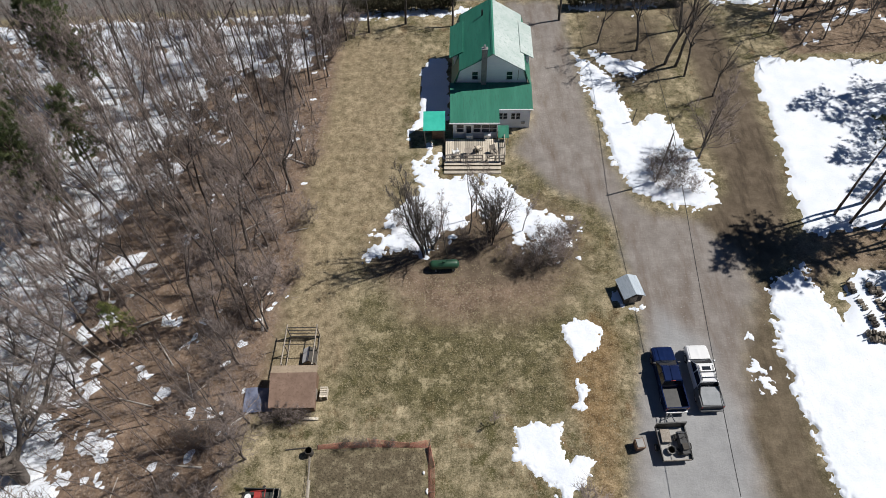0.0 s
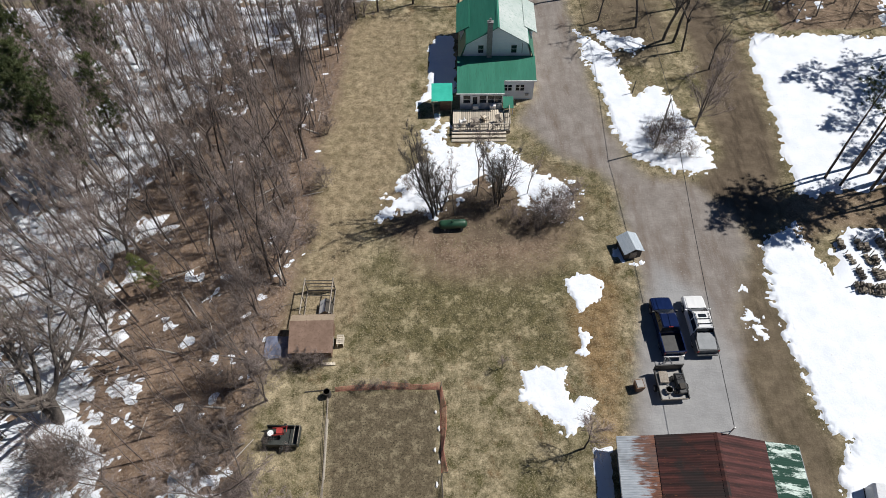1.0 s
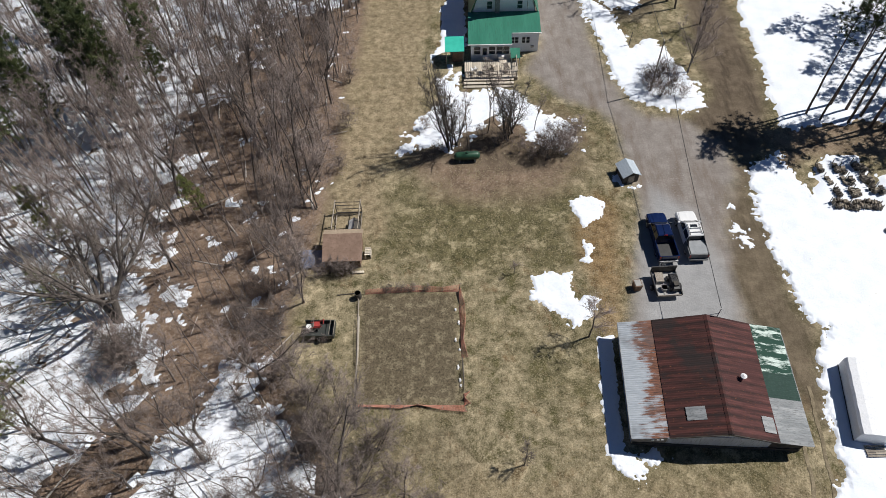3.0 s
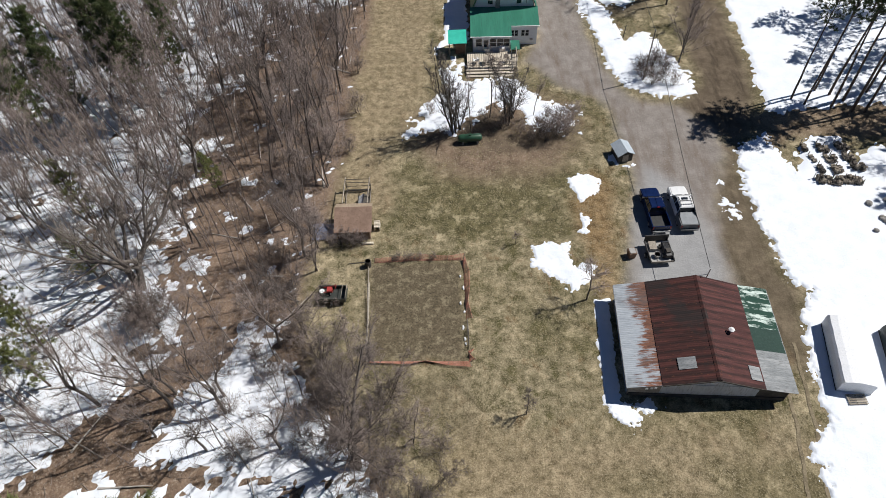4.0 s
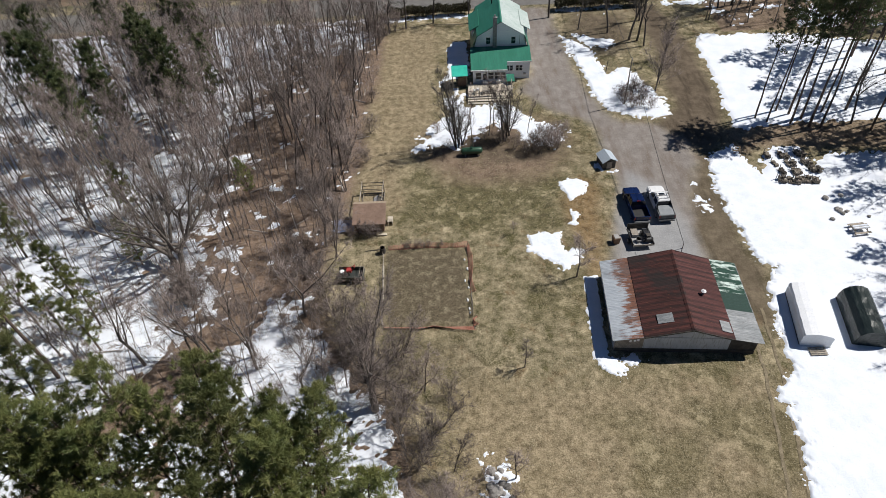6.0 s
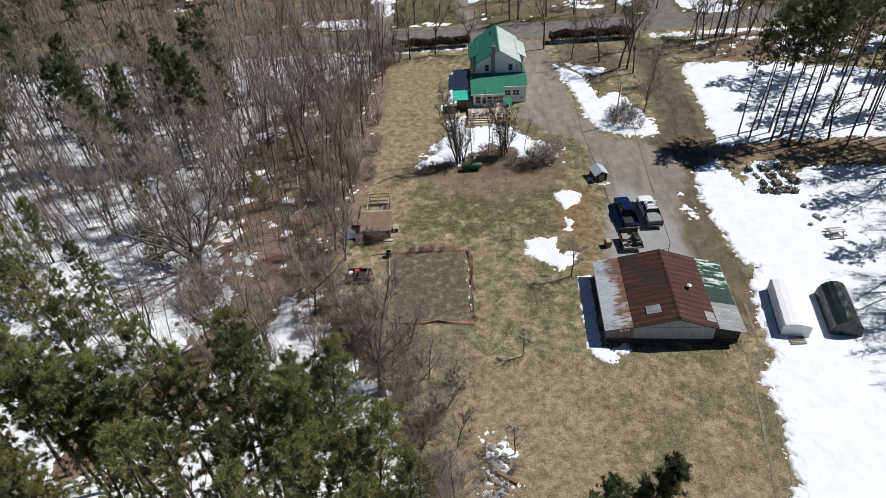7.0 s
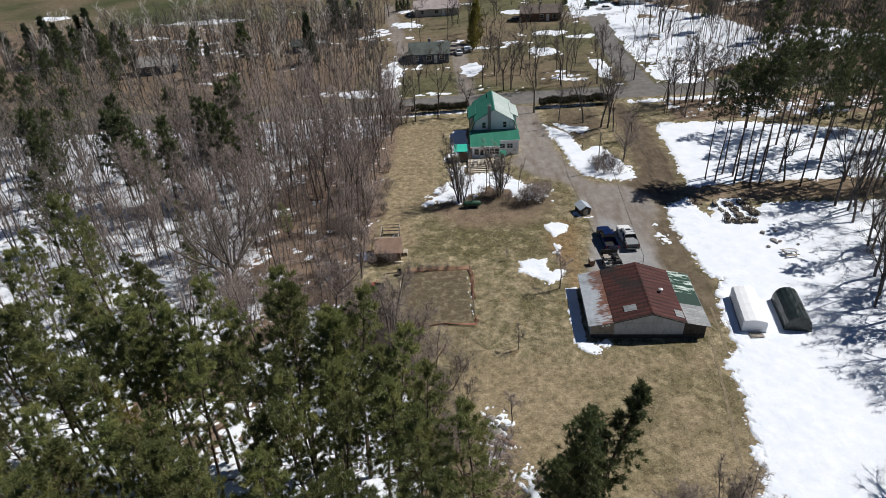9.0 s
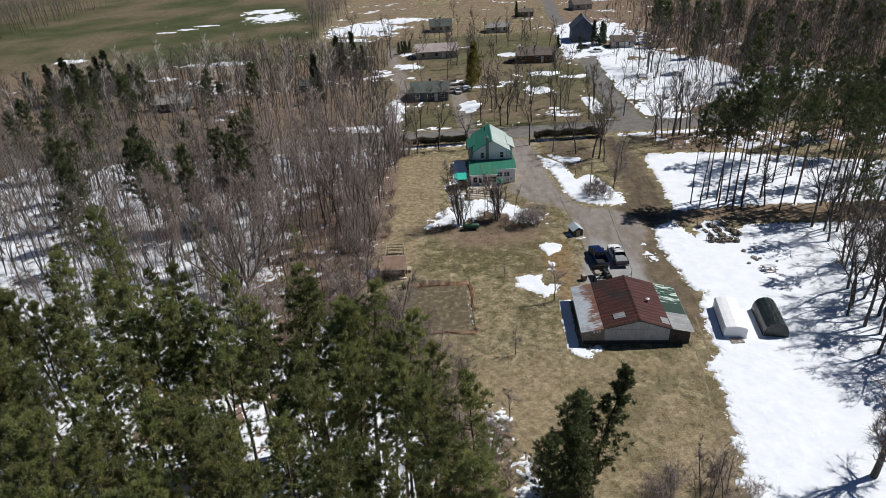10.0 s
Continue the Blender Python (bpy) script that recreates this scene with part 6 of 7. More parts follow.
def make_barn():
    b = thing("barn", "low metal barn with rusty red roof and patched lean-tos", "barn", pose(19.1, 0.5, 0, 0, 0, -3.9))
    prof = [(-6.75, 2.02), (-4.1, 2.62), (0, 3.78), (3.9, 2.5), (6.45, 1.95)]
    for y, t in ((0.35, 0.15), (10.0, 0.15)):
        part("end_wall", Shape().loft([[(-4.1, yy, 0), (3.9, yy, 0), (3.9, yy, 2.48), (0, yy, 3.76), (-4.1, yy, 2.6)] for yy in (y + t, y)]), BARN_WALL, b)
        part("lean_to_wall", Shape().loft([[(-6.75, yy, 0), (-4.1, yy, 0), (-4.1, yy, 2.6), (-6.75, yy, 2.0)] for yy in (y + t, y)]), GREY_WOOD if y < 5 else BARN_WALL, b)
        part("lean_to_wall", Shape().loft([[(3.9, yy, 0), (6.45, yy, 0), (6.45, yy, 1.93), (3.9, yy, 2.46)] for yy in (y + t, y)]), DARK_WOOD, b)
    part("side_wall", Shape().box(-6.75, 0.5, 0, -6.6, 10.0, 2.0), BARN_WALL, b)
    part("side_wall", Shape().box(6.3, 0.5, 0, 6.45, 10.0, 1.92), DARK_WOOD, b)
    part("wall_panel", Shape().box(-3.6, 0.3, 0.55, 3.4, 0.35, 2.2), BARN_WALL, b, "pale metal wall panel")
    # dark strip standing in for the shade along the foot of the wall
    part("base_shade", Shape().box(-6.7, 0.27, 0, 6.4, 0.34, 0.5), DARK_WOOD, b)
    n, y0, y1 = 14, -0.05, 10.45
    step = (y1 - y0) / n

    def sheets(name, xa, za, xb, zb, mat_of, label=""):
        for k in range(n):
            a, c = y0 + k * step, y0 + (k + 1) * step + 0.04
            lift = 0.012 * (k % 2)
            ribs = 4
            rings = []
            for x, z in ((xa, za), (xb, zb)):
                top = [(x, a + (c - a) * r / (2 * ribs), z + lift + (0.03 if r % 2 else 0)) for r in range(2 * ribs + 1)]
                rings.append(top + [(x, c, z + lift - 0.03), (x, a, z + lift - 0.03)])
            s = Shape().loft(rings if xa > xb else rings[::-1])
            part(name, s, mat_of(k), b, label)

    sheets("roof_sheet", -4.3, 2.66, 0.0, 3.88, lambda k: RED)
    sheets("roof_sheet", 0.0, 3.88, 4.05, 2.56, lambda k: RED_SUNLIT)
    sheets("lean_to_sheet", -7.1, 2.02, -4.15, 2.64, lambda k: LEAN_TO)
    sheets("lean_to_sheet", 3.9, 2.54, 6.8, 1.96, lambda k: GALVANISED if k < 5 else PLAIN_GREEN if k in (5, 6, 7) else PEELING)
    part("ridge_cap", Shape().slab([(-0.22, y0, 3.86), (0, y0, 3.96), (0, y1, 3.96), (-0.22, y1, 3.86)], 0.03).slab([(0, y0, 3.96), (0.22, y0, 3.86), (0.22, y1, 3.86), (0, y1, 3.96)], 0.03), RED, b)
    part("barge_board", Shape().slab([(-4.3, y0 - 0.06, 2.64), (0, y0 - 0.06, 3.86), (0, y0, 3.86), (-4.3, y0, 2.64)], 0.14).slab([(0, y0 - 0.06, 3.86), (4.05, y0 - 0.06, 2.54), (4.05, y0, 2.54), (0, y0, 3.86)], 0.14), DARK_WOOD, b)
    part("skylight", Shape().slab([(-2.9, 1.2, 3.16), (-1.5, 1.2, 3.55), (-1.5, 2.3, 3.55), (-2.9, 2.3, 3.16)], 0.05), GALVANISED, b, "pale corrugated roof light")
    part("skylight", Shape().slab([(2.9, 0.6, 3.02), (3.9, 0.6, 2.69), (3.9, 1.9, 2.69), (2.9, 1.9, 3.02)], 0.05), GALVANISED, b, "pale corrugated roof light")
    v = part("roof_vent", Shape().tube([(2.0, 4.9, 3.1), (2.0, 4.9, 3.65)], 0.13, 10), STEEL, b)
    part("vent_cap", Shape().tube([(2.0, 4.9, 3.65), (2.0, 4.9, 3.72), (2.0, 4.9, 3.86)], [0.26, 0.26, 0.05], 10), TRIM, v)
    m = part("service_mast", Shape().tube([(1.1, 10.6, 2.6), (1.1, 10.6, 4.75)], 0.045, 8), STEEL, b)
    part("bracket", Shape().bar((0.2, 10.5, 3.7), (1.1, 10.6, 3.95), 0.05), STEEL, m)
    part("gutter", Shape().box(6.76, 0.0, 1.86, 6.86, 10.4, 1.97), GALVANISED, b)
    for k, x in enumerate((-5.6, -5.2, -4.9)):
        part("icicle_board", Shape().box(x, -0.12, 1.98 + k * 0.09, x + 0.2, -0.06, 2.2 + k * 0.08), TRIM, b)
    part("lean_to_edge", Shape().box(-7.14, 0, 1.94, -7.08, 10.4, 2.04), GALVANISED, b)


make_barn()

# ---- vehicles ----


def rounded(w, z0, z1, y, r=0.12, crown=0.0):
    return [(w, y, z0 + r), (w, y, z1 - r), (w - r, y, z1), (0, y, z1 + crown), (-w + r, y, z1), (-w, y, z1 - r), (-w, y, z0 + r), (-w + r, y, z0), (w - r, y, z0)]


def wheel(parent, x, y, r=0.38, w=0.25):
    t = part("wheel", Shape().tube([(x - w / 2, y, r), (x - w / 2 + 0.04, y, r), (x + w / 2 - 0.04, y, r), (x + w / 2, y, r)], [r * 0.9, r, r, r * 0.9], 16), RUBBER, parent)
    part("rim", Shape().tube([(x - w / 2 - 0.01, y, r), (x + w / 2 + 0.01, y, r)], r * 0.6, 12), STEEL, t)


def pickup(name, label, m, paint, covered):
    t = thing(name, label, "pickup truck", m)
    L = 2.85
    front = [(2.85, 0.80, 0.5, 0.92), (2.75, 0.9, 0.42, 1.02), (2.4, 0.95, 0.4, 1.08), (1.3, 0.96, 0.4, 1.16), (-0.85 if not covered else -1.1, 0.96, 0.4, 1.18)]
    part("body", Shape().loft([rounded(w, a, b, y, 0.09, 0.05) for y, w, a, b in front]), paint, t, smooth=False)
    part("hood", Shape().slab([(-0.78, 1.45, 1.19), (0.78, 1.45, 1.19), (0.72, 2.62, 1.1), (-0.72, 2.62, 1.1)], 0.04), paint, t)
    yb = front[-1][0]
    part("cab", Shape().loft([[(-0.88, yb, 1.15), (0.88, yb, 1.15), (0.88, 1.45, 1.15), (-0.88, 1.45, 1.15)], [(-0.72, yb + 0.14, 1.74), (0.72, yb + 0.14, 1.74), (0.72, 0.72, 1.74), (-0.72, 0.72, 1.74)]]), GLASS, t)
    part("roof", Shape().loft([[(-0.74, yb + 0.12, 1.74), (0.74, yb + 0.12, 1.74), (0.74, 0.74, 1.74), (-0.74, 0.74, 1.74)], [(-0.66, yb + 0.2, 1.83), (0.66, yb + 0.2, 1.83), (0.64, 0.6, 1.83), (-0.64, 0.6, 1.83)]]), paint, t)
    for sx in (-1, 1):
        for ya, xb in ((1.42, 0.71), (0.15, 0.15), (yb + 0.02, yb + 0.16)):
            part("pillar", Shape().bar((sx * 0.885, ya, 1.15), (sx * 0.73, xb, 1.76), 0.07), paint, t)
        part("bed_side", Shape().loft([[(sx * 0.96 - 0.06, -L, 0.5), (sx * 0.96 + 0.02, -L, 0.5), (sx * 0.96 + 0.02, yb, 0.5), (sx * 0.96 - 0.06, yb, 0.5)], [(sx * 0.93 - 0.05, -L, 1.2), (sx * 0.93 + 0.03, -L, 1.2), (sx * 0.93 + 0.03, yb, 1.2), (sx * 0.93 - 0.05, yb, 1.2)]]), GREY_PLASTIC if covered else paint, t)
        part("mirror", Shape().box(sx * 1.05 - 0.1, 1.1, 1.18, sx * 1.05 + 0.1, 1.22, 1.38), BLACK if not covered else paint, t)
        part("headlight", Shape().box(sx * 0.68 - 0.15, 2.78, 0.75, sx * 0.68 + 0.15, 2.86, 0.93), STEEL, t)
        part("tail_light", Shape().box(sx * 0.88 - 0.07, -L - 0.03, 0.8, sx * 0.88 + 0.07, -L + 0.02, 1.12), TAIL_RED, t)
        for y in (1.85, -1.75):
            wheel(t, sx * 0.84, y)
            part("wheel_arch", Shape().tube([(sx * 0.97, y + 0.48 * math.cos(a), 0.4 + 0.48 * math.sin(a)) for a in [k * 0.524 for k in range(7)]], 0.04, 5), GREY_PLASTIC if covered else paint, t)
    part("tailgate", Shape().box(-0.9, -L, 0.55, 0.9, -L + 0.08, 1.18), GREY_PLASTIC if covered else paint, t)
    part("bed_floor", Shape().box(-0.9, -L, 0.5, 0.9, yb, 0.68), BLACK, t)
    part("rear_bumper", Shape().box(-0.9, -L - 0.18, 0.45, 0.9, -L - 0.02, 0.62), STEEL if not covered else GREY_PLASTIC, t)
    part("front_bumper", Shape().loft([rounded(0.9, 0.4, 0.62, 2.8, 0.05), rounded(0.82, 0.42, 0.6, 2.95, 0.05)]), STEEL if not covered else GREY_PLASTIC, t)
    part("windscreen_wiper", Shape().bar((-0.5, 1.42, 1.21), (0.2, 1.38, 1.23), 0.02), BLACK, t)
    if covered:
        part("bed_cover", Shape().slab([(-0.82, -L + 0.1, 1.2), (0.82, -L + 0.1, 1.2), (0.82, yb - 0.1, 1.3), (-0.82, yb - 0.1, 1.3)], 0.05), TONNEAU, t)
        part("sail_panel", Shape().slab([(-0.95, -1.9, 1.2), (-0.86, -1.9, 1.24), (-0.7, yb + 0.2, 1.76), (-0.86, yb, 1.3)], 0.06), BLACK, t)
        part("sail_panel", Shape().slab([(0.86, -1.9, 1.24), (0.95, -1.9, 1.2), (0.86, yb, 1.3), (0.7, yb + 0.2, 1.76)], 0.06), BLACK, t)
        for x in (-0.58, 0.58):
            part("roof_rail", Shape().tube([(x, yb + 0.25, 1.84), (x, yb + 0.35, 1.9), (x, 0.4, 1.9), (x, 0.5, 1.84)], 0.025, 6), BLACK, t)
        for y in (-0.6, -0.1):
            part("roof_bar", Shape().bar((-0.58, y, 1.91), (0.58, y, 1.91), 0.05), BLACK, t)
        part("sunroof", Shape().slab([(-0.36, 0.08, 1.836), (0.36, 0.08, 1.836), (0.34, 0.42, 1.836), (-0.34, 0.42, 1.836)], 0.008), GLASS, t)
    else:
        part("third_light", Shape().box(-0.18, yb + 0.1, 1.76, 0.18, yb + 0.16, 1.82), TAIL_RED, t)
    return t


pickup("pickup_truck", "dark blue pickup truck with an open bed on gravel", pose(19.2, 21.95, 0, 0, 0, 2), BLUE_PAINT, False)
pickup("pickup_truck", "white crew-cab pickup with roof rack and grey bed cover", pose(22.15, 22.05, 0, 0, 0, 1), WHITE_PAINT, True)


def make_trailer():
    t = thing("utility_trailer", "small open trailer with a high dark headboard", "trailer", pose(18.45, 16.4, 0, 0, 0, 2))
    part("bed", Shape().box(-1.15, -1.4, 0.5, 1.15, 1.35, 0.58), CONCRETE, t)
    part("headboard", Shape().box(-1.2, 1.3, 0.55, 1.2, 1.4, 1.5), BLACK, t)
    for sx in (-1.2, 1.12):
        part("side_rail", Shape().box(sx, -1.4, 0.58, sx + 0.08, 1.3, 0.85), BLACK, t)
        wheel(t, sx + 0.04 + (0.16 if sx > 0 else -0.16), -0.2, 0.3, 0.2)
    part("tongue", Shape().bar((-0.45, 1.35, 0.5), (0.3, 2.75, 0.5), 0.08), STEEL, t)
    part("tongue", Shape().bar((0.75, 1.35, 0.5), (0.35, 2.75, 0.5), 0.08), STEEL, t)
    part("jack", Shape().tube([(0.3, 2.3, 0.05), (0.3, 2.3, 0.9)], 0.04, 6), STEEL, t)
    part("tail_board", Shape().box(-1.1, -1.44, 0.58, 1.1, -1.38, 0.75), GREY_WOOD, t)


make_trailer()
q = thing("ride_on_mower", "dark ride-on machine loaded on the trailer", "mower", pose(19.05, 16.2, 0.58, 0, 0, 4))
part("body", Shape().loft([rounded(0.34, 0.25, 0.62, -0.85, 0.1), rounded(0.4, 0.2, 0.75, -0.3, 0.12), rounded(0.36, 0.22, 0.68, 0.3, 0.12), rounded(0.3, 0.25, 0.6, 0.95, 0.1)]), BLACK, q)
part("seat", Shape().box(-0.22, -0.6, 0.72, 0.22, -0.1, 0.88), DARK_WOOD, q)
part("steering_wheel", Shape().tube([(0.2 * math.cos(k * 0.524), 0.35 + 0.05 * math.sin(k), 0.98 + 0.2 * math.sin(k * 0.524)) for k in range(13)], 0.02, 5), BLACK, q)
part("rack", Shape().bar((-0.4, 0.8, 0.75), (0.4, 0.8, 0.75), 0.04), STEEL, q)
for x in (-0.42, 0.42):
    for y in (-0.55, 0.6):
        wheel(q, x, y, 0.26, 0.2)
c = thing("crate", "pale grey crate on the trailer bed", "crate", pose(17.85, 16.9, 0.58))
part("box", Shape().box(-0.35, -0.5, 0, 0.35, 0.5, 0.35), CONCRETE, c)
part("lid", Shape().box(-0.37, -0.52, 0.35, 0.37, 0.52, 0.4), GREY_WOOD, c)
c = thing("tub", "round grey-green tub on the trailer bed", "tub", pose(18.1, 15.75, 0.58))
part("tub", Shape().tube([(0, 0, 0), (0, 0, 0.4), (0, 0, 0.4), (0, 0, 0.06)], [0.27, 0.33, 0.29, 0.24], 14), CONCRETE, c)
c = thing("bin", "small dark bin with pale lid beside the gravel", "bin", pose(15.75, 16.35, 0, 0, 0, 8))
part("body", Shape().loft([[(-0.3, -0.35, 0), (0.3, -0.35, 0), (0.3, 0.35, 0), (-0.3, 0.35, 0)], [(-0.36, -0.42, 0.85), (0.36, -0.42, 0.85), (0.36, 0.42, 0.85), (-0.36, 0.42, 0.85)]]), BROWN_WOOD, c)
part("lid", Shape().box(-0.28, -0.34, 0.85, 0.28, 0.34, 0.91), CONCRETE, c)

# ---- power line ----
for px, py, ph, pl in ((22.9, 44.8, 7.2, "grey wooden utility pole at the snow bank"), (24.5, 89.6, 8.5, "grey wooden utility pole beside the road")):
    pole = thing("utility_pole", pl, "pole", pose(px, py, 0))
    part("post", Shape().tube([(0, 0, -0.2), (0, 0, ph)], [0.1, 0.07], 10), GREY_WOOD, pole)
    part("insulator", Shape().tube([(0, 0, ph), (0, 0, ph + 0.15)], 0.05, 8), TRIM, pole)


def cable(a, b, sag, label):
    pts = []
    for k in range(25):
        s = k / 24
        p = Vector(a).lerp(Vector(b), s)
        p.z -= sag * 4 * s * (1 - s)
        pts.append(p)
    o = part("power_cable", Shape().tube(pts, 0.028, 5), BLACK)
    tagged(o, label, "cable")


cable((20.9, 10.95, 4.7), (22.9, 44.8, 7.2), 0.5, "black overhead power cable from barn to pole")
cable((22.9, 44.8, 7.2), (24.5, 89.6, 8.4), 0.7, "black overhead power cable from pole to road")
p = thing("post", "thin dark post standing in the snow bank", "post", pose(22.1, 54.2, 0))
part("stake", Shape().tube([(0, 0, -0.1), (0.1, 0, 2.0)], [0.06, 0.05], 6), DARK_WOOD, p)

# ---- coop, garden, small trailer ----


def make_coop():
    c = thing("chicken_coop", "brown-roofed shed with a framed pen beside it", "coop", pose(-12.45, 21.3, 0))
    part("wall", Shape().loft([[(x, -1.6, 0), (x, 1.5, 0), (x, 1.5, 1.8), (x, 0.9, 2.15), (x, -1.6, 1.35)] for x in (1.7, -1.7)]), BROWN_WOOD, c)
    part("roof", Shape().slab([(-1.95, -1.85, 1.38), (1.95, -1.85, 1.38), (1.95, 0.9, 2.3), (-1.95, 0.9, 2.3)], 0.08), BROWN_ROOF, c)
    part("roof", Shape().slab([(-1.95, 0.9, 2.3), (1.95, 0.9, 2.3), (1.95, 1.75, 1.9), (-1.95, 1.75, 1.9)], 0.08), TAN_ROOF, c)
    part("door", Shape().box(1.7, -0.7, 0.1, 1.76, 0.1, 1.5), GREY_WOOD, c)
    xs, ys = (-1.3, 1.35), (2.0, 5.5)
    pen = part("pen", Shape().box(xs[0], ys[1] - 0.04, 0, xs[1], ys[1] + 0.04, 0.1), GREY_WOOD, c)
    for x in xs:
        part("rail", Shape().bar((x, ys[0] - 0.2, 1.95), (x, ys[1] + 0.3, 1.75), 0.09), GREY_WOOD, pen)
        part("rail", Shape().bar((x, ys[0], 0.15), (x, ys[1], 0.15), 0.07), GREY_WOOD, pen)
        for y in (ys[0], 3.8, ys[1]):
            part("post", Shape().bar((x, y, 0), (x, y, 1.85), 0.09), GREY_WOOD, pen)
    for z in (0.15, 0.7, 1.25, 1.75):
        part("bar", Shape().bar((xs[0], ys[1], z), (xs[1], ys[1], z), 0.07), DARK_WOOD, pen)
    part("bar", Shape().bar((xs[0], 3.8, 1.82), (xs[1], 3.8, 1.82), 0.06), DARK_WOOD, pen)
    return c


make_coop()
dh = thing("dog_house", "small house with a white and dark pitched roof in the pen", "hutch", pose(-11.7, 24.6, 0))
part("wall", Shape().loft([[(-0.5, y, 0), (0.5, y, 0), (0.5, y, 0.6), (0, y, 1.0), (-0.5, y, 0.6)] for y in (0.6, -0.6)]), GREY_WOOD, dh)
part("roof", Shape().slab([(-0.6, -0.7, 0.55), (0, -0.7, 1.06), (0, 0.7, 1.06), (-0.6, 0.7, 0.55)], 0.04), TRIM, dh)
part("roof", Shape().slab([(0, -0.7, 1.06), (0.6, -0.7, 0.55), (0.6, 0.7, 0.55), (0, 0.7, 1.06)], 0.04), DARK_WOOD, dh)
cr = thing("crate", "pale slatted crate leaning by the coop", "crate", pose(-10.1, 21.2, 0))
for k in range(5):
    part("slat", Shape().box(-0.3, -0.5 + k * 0.2, 0.62, 0.3, -0.36 + k * 0.2, 0.66), DECKING, cr)
part("frame", Shape().box(-0.3, -0.5, 0, -0.25, 0.45, 0.62).box(0.25, -0.5, 0, 0.3, 0.45, 0.62), DECKING, cr)
pl = thing("plank_stack", "short stack of pale planks by the coop", "planks", pose(-11.0, 19.0, 0))
for k in range(3):
    part("plank", Shape().box(-0.6, -0.12, k * 0.08, 0.6, 0.12, k * 0.08 + 0.06), DECKING, pl)
tarp = thing("tarp", "crumpled blue-grey tarp beside the coop", "tarp", pose(-15.6, 20.6, 0))
gx, gy = np.meshgrid(np.linspace(-1.3, 1.3, 22), np.linspace(-1.0, 1.2, 20))
part("sheet", grid_mesh("sheet", np.linspace(-1.3, 1.3, 22), np.linspace(-1.0, 1.2, 20), 0.25 + 0.14 * fbm(gx + 50, gy, 0.9, 3, 5) + 0.35 * np.clip(1.2 - np.hypot(gx - 0.6, gy), 0, 1), None, surface("blue_tarp", (0.1, 0.12, 0.19), (0.2, 0.22, 0.3), 2, 0.5, relief=0.3)), GREY_WOOD, tarp)

ut = thing("utility_trailer", "small dark grey box trailer on the grass", "trailer", pose(-14.0, 12.4, 0, 0, 0, -2))
part("bed", Shape().box(-1.4, -0.85, 0.4, 1.4, 0.75, 0.48), DARK_GREEN, ut)
part("side_panel", Shape().box(-1.4, -0.88, 0.4, 1.4, -0.82, 0.95), DARK_GREEN, ut)
part("side_panel", Shape().box(-1.4, 0.72, 0.4, 1.4, 0.78, 0.95), DARK_GREEN, ut)
part("end_panel", Shape().box(1.36, -0.82, 0.4, 1.42, 0.72, 1.0), DARK_GREEN, ut)
part("rail", Shape().bar((1.0, -0.8, 1.1), (1.0, 0.75, 1.1), 0.05), GREY_WOOD, ut)
part("rail", Shape().bar((1.4, -0.8, 1.1), (1.4, 0.75, 1.1), 0.05), GREY_WOOD, ut)
for y in (-0.95, 0.85):
    wheel(ut, 0.0, y, 0.3, 0.16)
tl = thing("garden_tiller", "red garden tiller standing in the small trailer", "tiller", pose(-14.2, 12.6, 0.48))
part("engine", Shape().box(-0.25, -0.2, 0.25, 0.25, 0.25, 0.65), RED_PAINT, tl)
part("frame", Shape().bar((-0.6, -0.3, 0.5), (0.5, -0.3, 0.75), 0.06).bar((-0.6, 0.3, 0.5), (0.5, 0.3, 0.75), 0.06), RED_PAINT, tl)
part("handlebar", Shape().bar((0.2, -0.25, 0.6), (0.7, -0.25, 1.1), 0.05).bar((0.2, 0.25, 0.6), (0.7, 0.25, 1.1), 0.05).bar((0.7, -0.25, 1.1), (0.7, 0.25, 1.1), 0.05), RED_PAINT, tl)
part("hopper", Shape().tube([(-0.75, -0.1, 0.1), (-0.75, -0.1, 0.5)], [0.16, 0.26], 10), TRIM, tl)
for y in (-0.25, 0.25):
    wheel(tl, 0.0, y, 0.2, 0.12)


def net_fence(name, label, pts, high, material, posts=1.6, wires=7, lean=0.0, fall=0.0):
    """A plastic or wire net between thin stakes."""
    f = thing(name, label, "fence", pose(0, 0, 0))
    rng = needle_rng(int(abs(pts[0][0] * 10)) + 3)
    for (ax, ay), (bx, by) in zip(pts, pts[1:]):
        ln = math.hypot(bx - ax, by - ay)
        n = max(2, int(ln / posts))
        tops, feet = [], []
        ux, uy = (by - ay) / ln * fall, -(bx - ax) / ln * fall
        for k in range(n + 1):
            s = k / n
            x, y = ax + (bx - ax) * s, ay + (by - ay) * s
            ox, oy = ux * rng.uniform(0.5, 1.3) + rng.normal(0, 0.06 + lean), uy * rng.uniform(0.5, 1.3) + rng.normal(0, 0.06 + lean)
            part("stake", Shape().bar((x, y, 0), (x + ox, y + oy, high + 0.15), 0.035), GREY_WOOD, f)
            feet.append(Vector((x, y, 0.03)))
            tops.append(Vector((x + ox, y + oy, high * rng.uniform(0.75, 1.0))))
        net = Shape()
        for k in range(n):
            for w in range(wires + 1):
                q = w / wires
                a, b = feet[k].lerp(tops[k], q), feet[k + 1].lerp(tops[k + 1], q)
                net.bar(a, b, 0.03)
            for w in range(8):
                q = w / 8
                net.bar(feet[k].lerp(feet[k + 1], q), tops[k].lerp(tops[k + 1], q), 0.02)
        part("net", net, material, f)


